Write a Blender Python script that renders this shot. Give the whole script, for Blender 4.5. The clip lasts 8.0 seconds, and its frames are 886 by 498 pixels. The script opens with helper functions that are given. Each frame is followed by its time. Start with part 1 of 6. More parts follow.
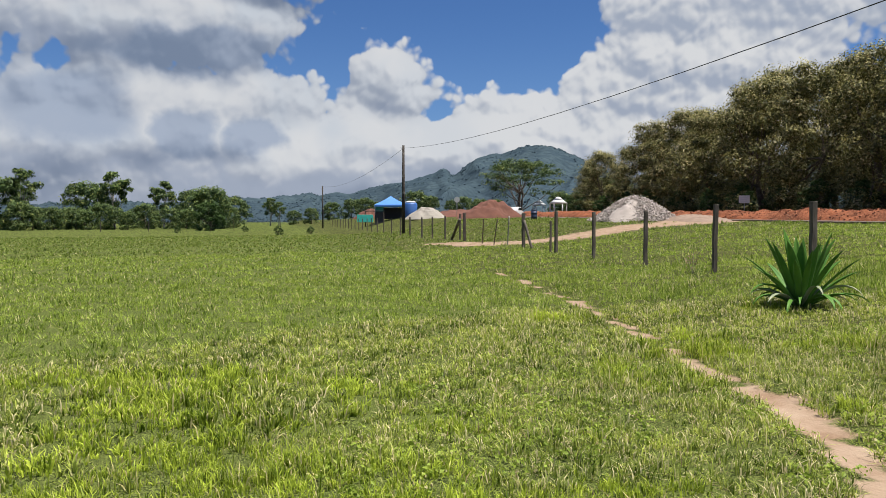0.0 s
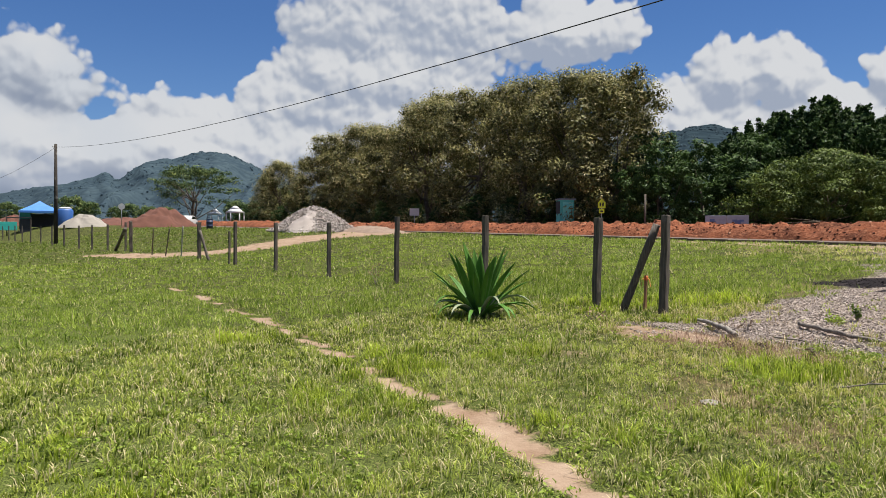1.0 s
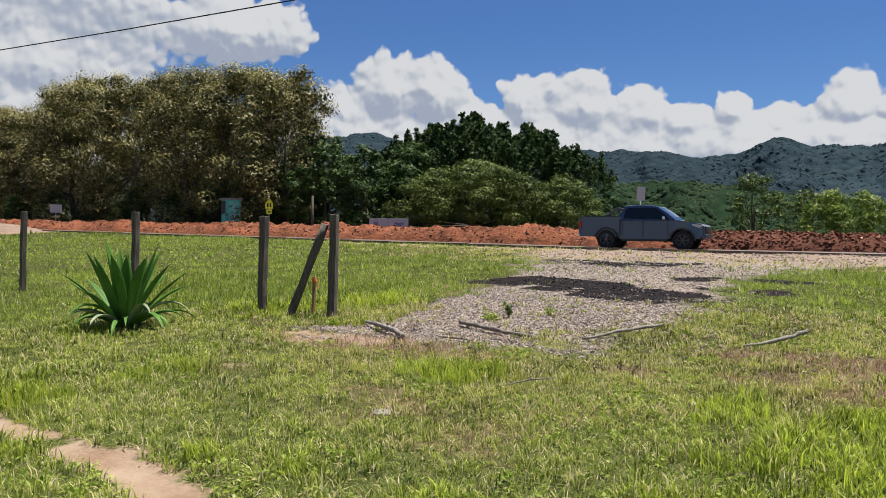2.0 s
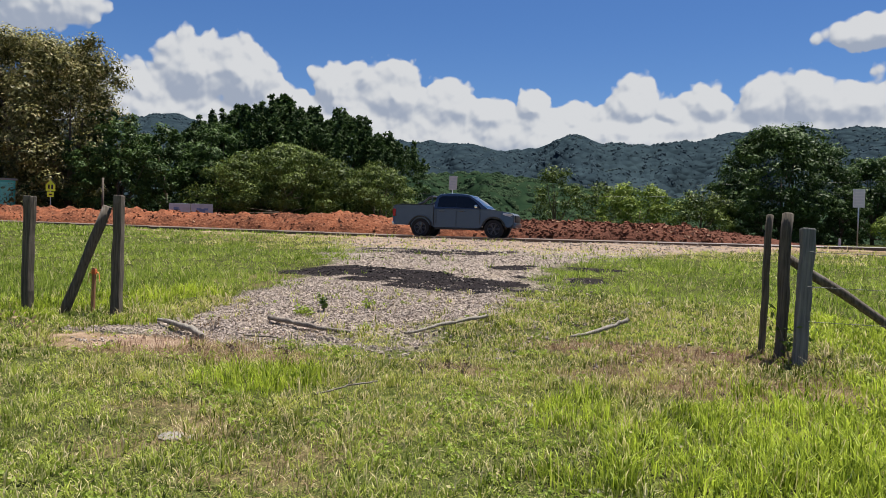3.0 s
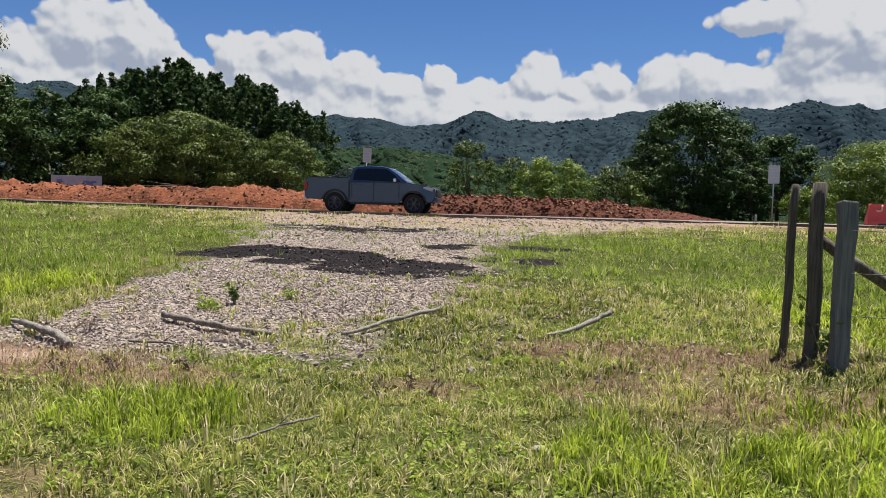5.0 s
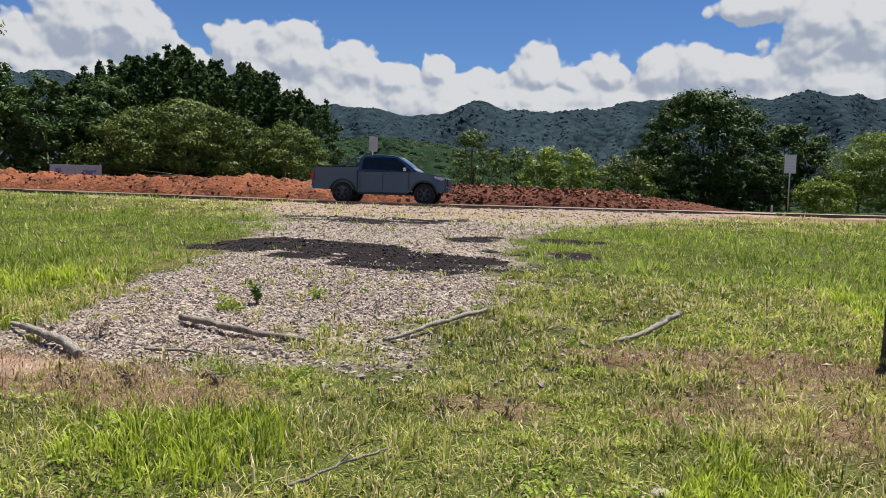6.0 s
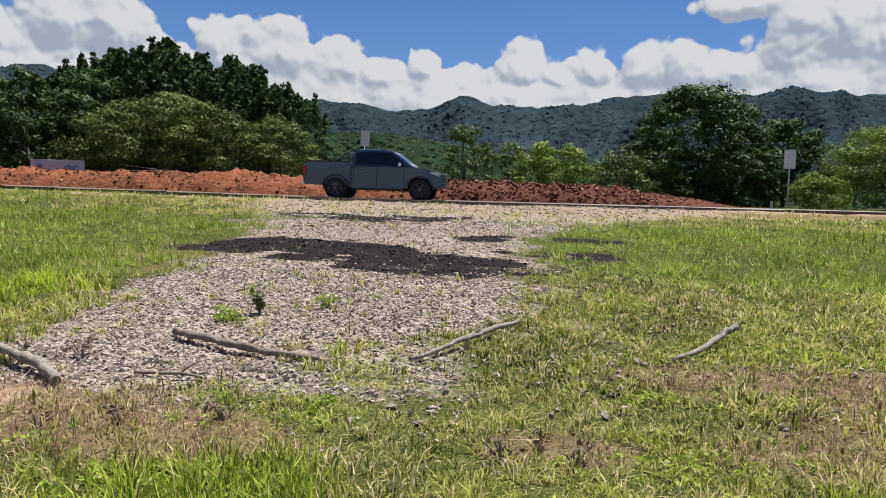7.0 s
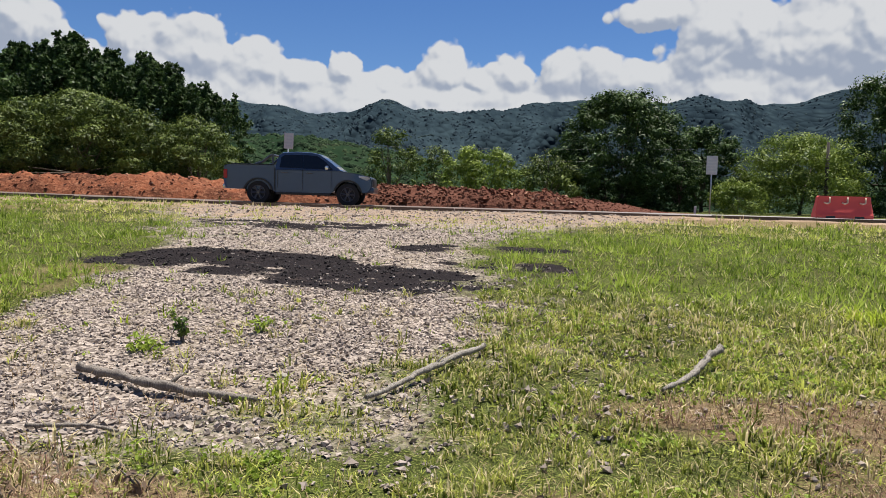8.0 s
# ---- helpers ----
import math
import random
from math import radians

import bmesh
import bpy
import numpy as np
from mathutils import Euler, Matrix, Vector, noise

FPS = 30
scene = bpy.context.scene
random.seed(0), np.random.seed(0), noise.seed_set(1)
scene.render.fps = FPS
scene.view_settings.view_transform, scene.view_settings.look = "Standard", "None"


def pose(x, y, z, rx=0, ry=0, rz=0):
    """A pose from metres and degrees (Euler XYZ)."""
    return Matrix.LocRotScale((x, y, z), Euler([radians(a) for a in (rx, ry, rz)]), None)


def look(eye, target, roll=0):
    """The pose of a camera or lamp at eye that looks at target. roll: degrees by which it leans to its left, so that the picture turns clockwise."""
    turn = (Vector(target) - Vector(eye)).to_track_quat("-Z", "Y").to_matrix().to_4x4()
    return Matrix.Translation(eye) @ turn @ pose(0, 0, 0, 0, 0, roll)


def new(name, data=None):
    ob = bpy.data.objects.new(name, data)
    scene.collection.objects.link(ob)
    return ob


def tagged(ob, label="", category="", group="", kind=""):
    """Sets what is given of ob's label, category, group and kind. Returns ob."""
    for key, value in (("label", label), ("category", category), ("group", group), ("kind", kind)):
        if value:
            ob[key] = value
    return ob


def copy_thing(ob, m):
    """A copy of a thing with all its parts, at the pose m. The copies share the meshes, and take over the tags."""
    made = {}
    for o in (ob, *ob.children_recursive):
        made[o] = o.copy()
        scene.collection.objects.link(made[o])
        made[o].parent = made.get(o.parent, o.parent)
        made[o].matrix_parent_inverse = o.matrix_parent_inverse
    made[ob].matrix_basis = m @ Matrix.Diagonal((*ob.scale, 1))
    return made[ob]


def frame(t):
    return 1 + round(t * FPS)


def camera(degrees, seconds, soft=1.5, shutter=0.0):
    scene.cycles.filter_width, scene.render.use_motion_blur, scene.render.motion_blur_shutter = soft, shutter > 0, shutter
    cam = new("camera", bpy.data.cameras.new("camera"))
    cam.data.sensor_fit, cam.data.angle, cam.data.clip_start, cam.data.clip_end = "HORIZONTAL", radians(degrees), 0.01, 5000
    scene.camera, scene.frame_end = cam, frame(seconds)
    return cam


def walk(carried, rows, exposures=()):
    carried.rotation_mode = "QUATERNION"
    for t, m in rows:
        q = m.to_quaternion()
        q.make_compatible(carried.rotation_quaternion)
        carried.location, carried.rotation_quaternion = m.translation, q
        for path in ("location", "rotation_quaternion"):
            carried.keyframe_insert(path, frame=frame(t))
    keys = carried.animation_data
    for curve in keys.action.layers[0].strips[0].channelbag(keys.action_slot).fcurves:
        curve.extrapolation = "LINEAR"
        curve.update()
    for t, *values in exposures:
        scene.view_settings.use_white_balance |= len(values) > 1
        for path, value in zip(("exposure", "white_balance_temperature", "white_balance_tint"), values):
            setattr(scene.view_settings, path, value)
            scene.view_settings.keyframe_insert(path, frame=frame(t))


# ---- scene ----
cam = camera(60.7, 8.0, soft=0.85)
PATH = [
    (0, (0.0, 0.0, 1.5), (-1.956, 0.41, 1.425), -0.13),
    (0.5, (-0.414, 0.045, 1.534), (-2.252, 0.829, 1.47), 0.07),
    (1, (-0.751, 0.15, 1.532), (-2.37, 1.323, 1.485), 0.36),
    (1.5, (-1.034, 0.374, 1.521), (-2.342, 1.886, 1.485), 0.67),
    (2, (-1.281, 0.771, 1.497), (-2.26, 2.515, 1.464), 0.89),
    (3.3, (-1.824, 1.852, 1.466), (-2.262, 3.803, 1.404), 1.4),
    (3.5, (-1.893, 2.032, 1.469), (-2.288, 3.992, 1.402), 1.42),
    (4, (-2.108, 2.462, 1.441), (-2.432, 4.434, 1.359), 1.48),
    (4.2, (-2.186, 2.618, 1.458), (-2.493, 4.592, 1.368), 1.5),
    (5.3, (-2.79, 3.566, 1.42), (-3.062, 5.544, 1.3), 1.48),
    (5.5, (-2.936, 3.696, 1.446), (-3.206, 5.674, 1.32), 1.51),
    (6, (-3.165, 4.055, 1.416), (-3.436, 6.031, 1.278), 1.49),
    (6.5, (-3.375, 4.452, 1.435), (-3.64, 6.428, 1.288), 1.45),
    (7, (-3.631, 4.816, 1.424), (-3.866, 6.797, 1.275), 1.46),
    (7.5, (-3.815, 5.176, 1.414), (-3.979, 7.164, 1.269), 1.5),
    (8, (-3.966, 5.568, 1.459), (-3.997, 7.563, 1.325), 1.61),
]
walk(cam, [(t, look(eye, target, roll)) for t, eye, target, roll in PATH])

# ---- sky, sun ----
SUN_ELEV, SUN_AZ = 73.0, 30.0          # degrees; azimuth from +y towards +x
SUN_STRENGTH, SKY_STRENGTH = 4.8, 0.037

sun_data = bpy.data.lights.new("sun", "SUN")
sun_data.energy, sun_data.angle, sun_data.color = SUN_STRENGTH, radians(0.55), (1.0, 0.955, 0.88)
sun = new("sun", sun_data)
_el, _az = radians(SUN_ELEV), radians(SUN_AZ)
sun_dir = Vector((math.sin(_az) * math.cos(_el), math.cos(_az) * math.cos(_el), math.sin(_el)))
sun.matrix_world = look(sun_dir * 60, (0, 0, 0))
scene.view_settings.exposure = 0.95

# cloud puffs: yaw (from +y to the left), elevation and half sizes, in degrees
CLOUD_BANK_WEST = [(100.0, 14.2, 12.0, 3.9), (90.0, 17.4, 6.0, 1.3), (98.5, 7.4, 14.0, 4.2), (105.1, 6.1, 7.5, 4.7), (82.1, 10.1, 3.4, 3.0),
                   (83.8, 6.8, 4.4, 3.4), (87.6, 4.2, 8.3, 2.1), (120, 12, 12, 7), (135, 8, 14, 6)]
CLOUD_BANK_TREES = [(74.5, 6.6, 3.8, 2.6), (70.7, 7.3, 4.6, 2.4), (67.0, 8.7, 2.9, 2.6), (63.0, 11.7, 3.6, 3.9),
                    (59.1, 8.3, 5.7, 3.4), (61.1, 15.4, 4.8, 4.4), (53.5, 16.0, 5.4, 3.8), (45.0, 14.6, 5.2, 2.6),
                    (57.7, 10.9, 8.0, 3.0), (64.4, 9.5, 3.7, 3.0), (52, 21, 8, 4), (79, 5.0, 6, 2.4), (72, 5.4, 5, 1.8)]
CLOUD_BANK_GAP = [(33.5, 11.0, 2.6, 2.4), (30.2, 10.8, 2.4, 2.6), (36.8, 8.9, 2.6, 2.2), (27.0, 8.4, 2.2, 1.7), (23.2, 9.8, 2.0, 2.2),
                  (19.0, 9.8, 3.0, 2.5), (15.0, 9.0, 2.4, 2.0), (40.0, 7.6, 3.0, 2.0)]
CLOUD_BANK_RIDGE = [(11.5, 8.4, 2.0, 1.6), (8.4, 9.2, 1.5, 1.6), (5.4, 8.2, 2.0, 1.5), (1.0, 9.1, 2.2, 1.9), (-1.6, 8.5, 1.8, 1.5), (-4.0, 9.2, 1.9, 1.9),
                    (-7.6, 9.2, 2.2, 1.9), (-10.2, 9.4, 1.8, 2.0), (23.6, 7.6, 14, 1.9), (2.5, 7.6, 17, 1.7), (-14, 9.0, 3.0, 1.5), (-14.5, 13.4, 3.2, 1.1),
                    (-18, 12.5, 3.0, 2.4), (-20, 8.2, 10, 1.9), (37, 8.0, 6, 2.2)]
CLOUD_BANK_EAST = [(-17.6, 10.4, 3.1, 2.4), (-20.5, 11.8, 2.9, 2.8), (-24.8, 10.8, 4.5, 4.2), (-28.0, 11.7, 3.0, 3.6),
                   (-36, 10, 8, 5), (-52, 9, 10, 4), (-80, 10, 14, 5), (170, 12, 20, 7), (-130, 10, 18, 6)]

# masses of cloud in their own shade
CLOUD_SHADE = [(104.5, 7.6, 5.5, 3.2), (96.8, 6.3, 2.6, 2.0), (92.0, 6.0, 2.4, 1.7), (97.0, 12.2, 8.0, 1.6), (112, 9, 6, 4)]


def build_world():
    world = bpy.data.worlds.new("world")
    scene.world = world
    world.use_nodes = True
    nt = world.node_tree
    nt.nodes.clear()
    N, K = nt.nodes.new, nt.links.new

    def put(socket, v):
        if isinstance(v, (int, float, tuple)):
            socket.default_value = v
        else:
            K(v, socket)

    def math_(op, a, b=0.0, c=0.0):
        n = N("ShaderNodeMath")
        n.operation = op
        for s, v in zip(n.inputs, (a, b, c)):
            put(s, v)
        return n.outputs[0]

    def vec(op, a, b=(0, 0, 0), c=(0, 0, 0)):
        n = N("ShaderNodeVectorMath")
        n.operation = op
        for s, v in zip(n.inputs, (a, b, c)):
            put(s, v)
        return n.outputs["Value"] if op in ("LENGTH", "DOT_PRODUCT") else n.outputs["Vector"]

    def ramp(v, a, b):
        n = N("ShaderNodeMapRange")
        n.interpolation_type = "SMOOTHSTEP"
        put(n.inputs[0], v), put(n.inputs[1], a), put(n.inputs[2], b)
        return n.outputs[0]

    def mix(f, a, b):
        n = N("ShaderNodeMix")
        n.data_type = "RGBA"
        put(n.inputs[0], f), put(n.inputs[6], a), put(n.inputs[7], b)
        return n.outputs[2]

    sky = N("ShaderNodeTexSky")
    sky.sky_type, sky.sun_disc = "NISHITA", False
    sky.sun_elevation, sky.sun_rotation = radians(SUN_ELEV), radians(SUN_AZ)
    sky.air_density, sky.dust_density, sky.ozone_density = 1.0, 0.1, 5.0
    way = N("ShaderNodeTexCoord").outputs["Generated"]
    sep = N("ShaderNodeSeparateXYZ")
    K(way, sep.inputs[0])
    yaw = math_("MULTIPLY", math_("ARCTAN2", math_("MULTIPLY", sep.outputs[0], -1.0), sep.outputs[1]), 57.2958)
    elev = math_("MULTIPLY", math_("ARCSINE", sep.outputs[2]), 57.2958)
    com = N("ShaderNodeCombineXYZ")
    K(yaw, com.inputs[0]), K(elev, com.inputs[1])
    uv = com.outputs[0]

    def noise_(v, scale, detail, rough=0.5):
        n = N("ShaderNodeTexNoise")
        n.inputs["Scale"].default_value, n.inputs["Detail"].default_value, n.inputs["Roughness"].default_value = scale, detail, rough
        K(v, n.inputs["Vector"])
        return n

    def billow(v, scale):
        n = N("ShaderNodeTexVoronoi")
        n.feature = "SMOOTH_F1"
        n.inputs["Scale"].default_value, n.inputs["Smoothness"].default_value = scale, 0.35
        K(v, n.inputs["Vector"])
        return math_("SUBTRACT", 0.42, n.outputs["Distance"])

    def density(uv, detail=True):
        warp = vec("SUBTRACT", noise_(uv, 0.33, 3.0).outputs["Color"], (0.5, 0.5, 0.5))
        bent = vec("MULTIPLY_ADD", warp, (1.5, 1.2, 0.0), uv)
        near = None
        for x, y, rx, ry in CLOUD_BANK_WEST + CLOUD_BANK_TREES + CLOUD_BANK_GAP + CLOUD_BANK_RIDGE + CLOUD_BANK_EAST:
            far = vec("LENGTH", vec("MULTIPLY_ADD", bent, (1 / rx, 1 / ry, 0.0), (-x / rx, -y / ry, 0.0)))
            near = far if near is None else math_("SMOOTH_MIN", near, far, 0.22)
        d = math_("SUBTRACT", 1.18, near)
        # banks of cloud lie all along the horizon
        d = math_("MULTIPLY_ADD", ramp(vec("DOT_PRODUCT", bent, (0.0, 1.0, 0.0)), 8.2, 5.6), 1.1, d)
        d = math_("MULTIPLY_ADD", billow(bent, 0.36), 0.60, d)
        if not detail:
            return d
        # lumps on lumps, but only where there is cloud
        lumps = math_("MULTIPLY_ADD", billow(bent, 1.9), 0.16, math_("MULTIPLY", billow(bent, 0.85), 0.44))
        fine = noise_(uv, 1.4, 5.0, 0.5).outputs["Fac"]
        lumps = math_("MULTIPLY_ADD", math_("SUBTRACT", fine, 0.5), 0.10, lumps)
        return math_("MULTIPLY_ADD", lumps, ramp(d, -0.34, 0.02), d)

    here = density(uv)
    above = density(vec("ADD", uv, (-0.18, 0.40, 0.0)))
    broad = math_("SUBTRACT", density(uv, False), density(vec("ADD", uv, (-0.5, 1.5, 0.0)), False))
    facing = math_("MULTIPLY_ADD", math_("SUBTRACT", here, above), 1.0, math_("MULTIPLY", broad, 0.26))
    soft = noise_(uv, 0.16, 3.0).outputs["Fac"]
    lit = ramp(math_("MULTIPLY_ADD", math_("SUBTRACT", soft, 0.5), 0.18, facing), -0.26, 0.30)
    calm = ramp(math_("MULTIPLY_ADD", math_("SUBTRACT", soft, 0.5), 0.9, math_("MULTIPLY", broad, 0.55)), -0.3, 0.34)
    # the western bank is seen from below, in its own shade
    shade = ramp(yaw, 62.0, 96.0)
    lit = math_("ADD", math_("MULTIPLY", lit, math_("MULTIPLY_ADD", shade, -0.62, 1.0)), math_("MULTIPLY", calm, math_("MULTIPLY", shade, 0.62)))
    cloud = mix(lit, (0.178, 0.204, 0.255, 1), (0.347, 0.354, 0.366, 1))
    for x, y, rx, ry in CLOUD_SHADE:
        dark = vec("LENGTH", vec("MULTIPLY_ADD", vec("MULTIPLY_ADD", vec("SUBTRACT", noise_(uv, 0.3, 4.0).outputs["Color"], (0.5, 0.5, 0.5)), (5.0, 4.0, 0.0), uv), (1 / rx, 1 / ry, 0.0), (-x / rx, -y / ry, 0.0)))
        shade_ = ramp(dark, 1.15, 0.55) if x == CLOUD_SHADE[0][0] else math_("MAXIMUM", shade_, ramp(dark, 1.15, 0.55))
    grey = mix(lit, (0.074, 0.098, 0.148, 1), (0.285, 0.31, 0.345, 1))
    cloud = mix(math_("MULTIPLY", shade, ramp(soft, 0.4, 0.66)), cloud, grey)
    cloud = mix(math_("MULTIPLY", shade_, 0.85), cloud, mix(lit, (0.078, 0.106, 0.16, 1), (0.175, 0.21, 0.275, 1)))
    cover = ramp(here, -0.03, 0.14)
    haze = ramp(elev, 16.0, -1.0)
    cover = math_("MULTIPLY", cover, ramp(elev, -1.0, 1.5))
    air = vec("MULTIPLY", sky.outputs[0], (0.66 * SKY_STRENGTH, 0.91 * SKY_STRENGTH, 1.27 * SKY_STRENGTH))
    air = mix(math_("MULTIPLY", haze, 0.14), air, (0.22, 0.30, 0.42, 1))
    bg = N("ShaderNodeBackground")
    K(mix(cover, air, cloud), bg.inputs["Color"])
    bg.inputs["Strength"].default_value = 1.0
    out = N("ShaderNodeOutputWorld")
    K(bg.outputs[0], out.inputs[0])


build_world()

# ---- materials ----
class Mat:
    """A small builder of node materials."""

    def __init__(self, name, rough=0.8, metal=0.0, spec=0.5):
        self.m = bpy.data.materials.new(name)
        self.m.use_nodes = True
        self.t = self.m.node_tree
        self.b = self.t.nodes["Principled BSDF"]
        self.b.inputs["Roughness"].default_value = rough
        self.b.inputs["Metallic"].default_value = metal
        self.b.inputs["Specular IOR Level"].default_value = spec
        self.pos = self.t.nodes.new("ShaderNodeTexCoord").outputs["Object"]
        self.geo = None

    def put(self, s, v):
        if isinstance(v, (int, float, tuple)):
            s.default_value = v
        else:
            self.t.links.new(v, s)

    def node(self, kind, **ins):
        n = self.t.nodes.new(kind)
        for k, v in ins.items():
            self.put(n.inputs[k.replace("_", " ")], v)
        return n

    def world_pos(self):
        self.geo = self.geo or self.t.nodes.new("ShaderNodeNewGeometry")
        return self.geo.outputs["Position"]

    def island(self):
        self.geo = self.geo or self.t.nodes.new("ShaderNodeNewGeometry")
        return self.geo.outputs["Random Per Island"]

    def noise(self, scale, detail=4.0, rough=0.55, at=None, stretch=None):
        at = at or self.pos
        if stretch:
            v = self.t.nodes.new("ShaderNodeVectorMath")
            v.operation = "MULTIPLY"
            self.put(v.inputs[0], at), self.put(v.inputs[1], stretch)
            at = v.outputs[0]
        return self.node("ShaderNodeTexNoise", Vector=at, Scale=scale, Detail=detail, Roughness=rough).outputs["Fac"]

    def voronoi(self, scale, at=None, out="Distance", feature="F1"):
        n = self.node("ShaderNodeTexVoronoi", Vector=at or self.pos, Scale=scale)
        n.feature = feature
        return n.outputs[out]

    def math(self, op, a, b=0.0, c=0.0):
        n = self.t.nodes.new("ShaderNodeMath")
        n.operation = op
        for s, v in zip(n.inputs, (a, b, c)):
            self.put(s, v)
        return n.outputs[0]

    def ramp(self, v, a, b, lo=0.0, hi=1.0):
        n = self.t.nodes.new("ShaderNodeMapRange")
        for s, x in zip(n.inputs, (v, a, b, lo, hi)):
            self.put(s, x)
        return n.outputs[0]

    def mix(self, f, a, b):
        n = self.t.nodes.new("ShaderNodeMix")
        n.data_type = "RGBA"
        for i, v in ((0, f), (6, a), (7, b)):
            self.put(n.inputs[i], (*v, 1.0) if isinstance(v, tuple) and len(v) == 3 else v)
        return n.outputs[2]

    def attr(self, name):
        n = self.t.nodes.new("ShaderNodeAttribute")
        n.attribute_name = name
        return n.outputs["Fac"]

    def color(self, v):
        self.put(self.b.inputs["Base Color"], (*v, 1.0) if isinstance(v, tuple) and len(v) == 3 else v)
        return self

    def bump(self, height, strength=0.5, distance=0.02):
        n = self.node("ShaderNodeBump", Height=height, Strength=strength, Distance=distance)
        self.t.links.new(n.outputs[0], self.b.inputs["Normal"])
        return self

    def translucent(self, col, share):
        tr = self.node("ShaderNodeBsdfTranslucent", Color=col)
        mx = self.node("ShaderNodeMixShader", Fac=share)
        self.t.links.new(self.b.outputs[0], mx.inputs[1])
        self.t.links.new(tr.outputs[0], mx.inputs[2])
        out = [n for n in self.t.nodes if n.type == "OUTPUT_MATERIAL"][0]
        self.t.links.new(mx.outputs[0], out.inputs["Surface"])
        return self


def plain(name, col, rough=0.6, metal=0.0, vary=0.12, scale=8.0, bump=0.0):
    m = Mat(name, rough, metal)
    a = tuple(c * (1 - vary) for c in col)
    b = tuple(min(1, c * (1 + vary)) for c in col)
    n = m.noise(scale, 5.0)
    m.color(m.mix(n, a, b))
    if bump:
        m.bump(m.noise(scale * 6, 3.0), bump, 0.01)
    return m.m


def leaf_material(name, dark, light, dead=None, dead_share=0.0, clear=0.35, rough=0.45, patch=0.55, spec=0.16, tips=False):
    m = Mat(name, max(rough, 0.5), 0.0, spec)
    r = m.island()
    patchy = m.ramp(m.noise(patch, 3.0), 0.35, 0.65)
    f = m.math("MULTIPLY_ADD", r, 0.45, m.math("MULTIPLY", patchy, 0.55))
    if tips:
        # light on clump tops, shade below and inside, put into the leaf colour
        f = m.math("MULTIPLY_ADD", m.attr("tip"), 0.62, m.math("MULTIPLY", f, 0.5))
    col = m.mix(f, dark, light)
    if dead:
        col = m.mix(m.ramp(m.math("ADD", r, m.math("MULTIPLY_ADD", patchy, 0.3, -0.15)), 1.0 - dead_share - 0.03, 1.0 - dead_share + 0.03), col, dead)
    m.color(col)
    m.translucent(col, clear)
    return m.m


def grass_material(name, dark, light, dead, dead_share, clear=0.45):
    """Blades whose tone changes from blade to blade, tuft to tuft and patch to patch."""
    m = Mat(name, 0.45, 0.0, 0.12)
    r, p = m.island(), m.world_pos()
    tuft = m.ramp(m.noise(9.0, 2.0, at=p), 0.33, 0.67)
    patch = m.ramp(m.noise(0.9, 4.0, at=p), 0.35, 0.66)
    f = m.math("MULTIPLY_ADD", r, 0.38, m.math("MULTIPLY_ADD", tuft, 0.36, m.math("MULTIPLY", patch, 0.26)))
    col = m.mix(m.ramp(f, 0.22, 0.80), dark, light)
    old = m.math("MULTIPLY_ADD", m.math("SUBTRACT", m.noise(2.4, 3.0, at=p), 0.5), 0.55, r)
    col = m.mix(m.ramp(old, 1.0 - dead_share - 0.03, 1.0 - dead_share + 0.03), col, dead)
    m.color(col)
    m.translucent(col, clear)
    return m.m


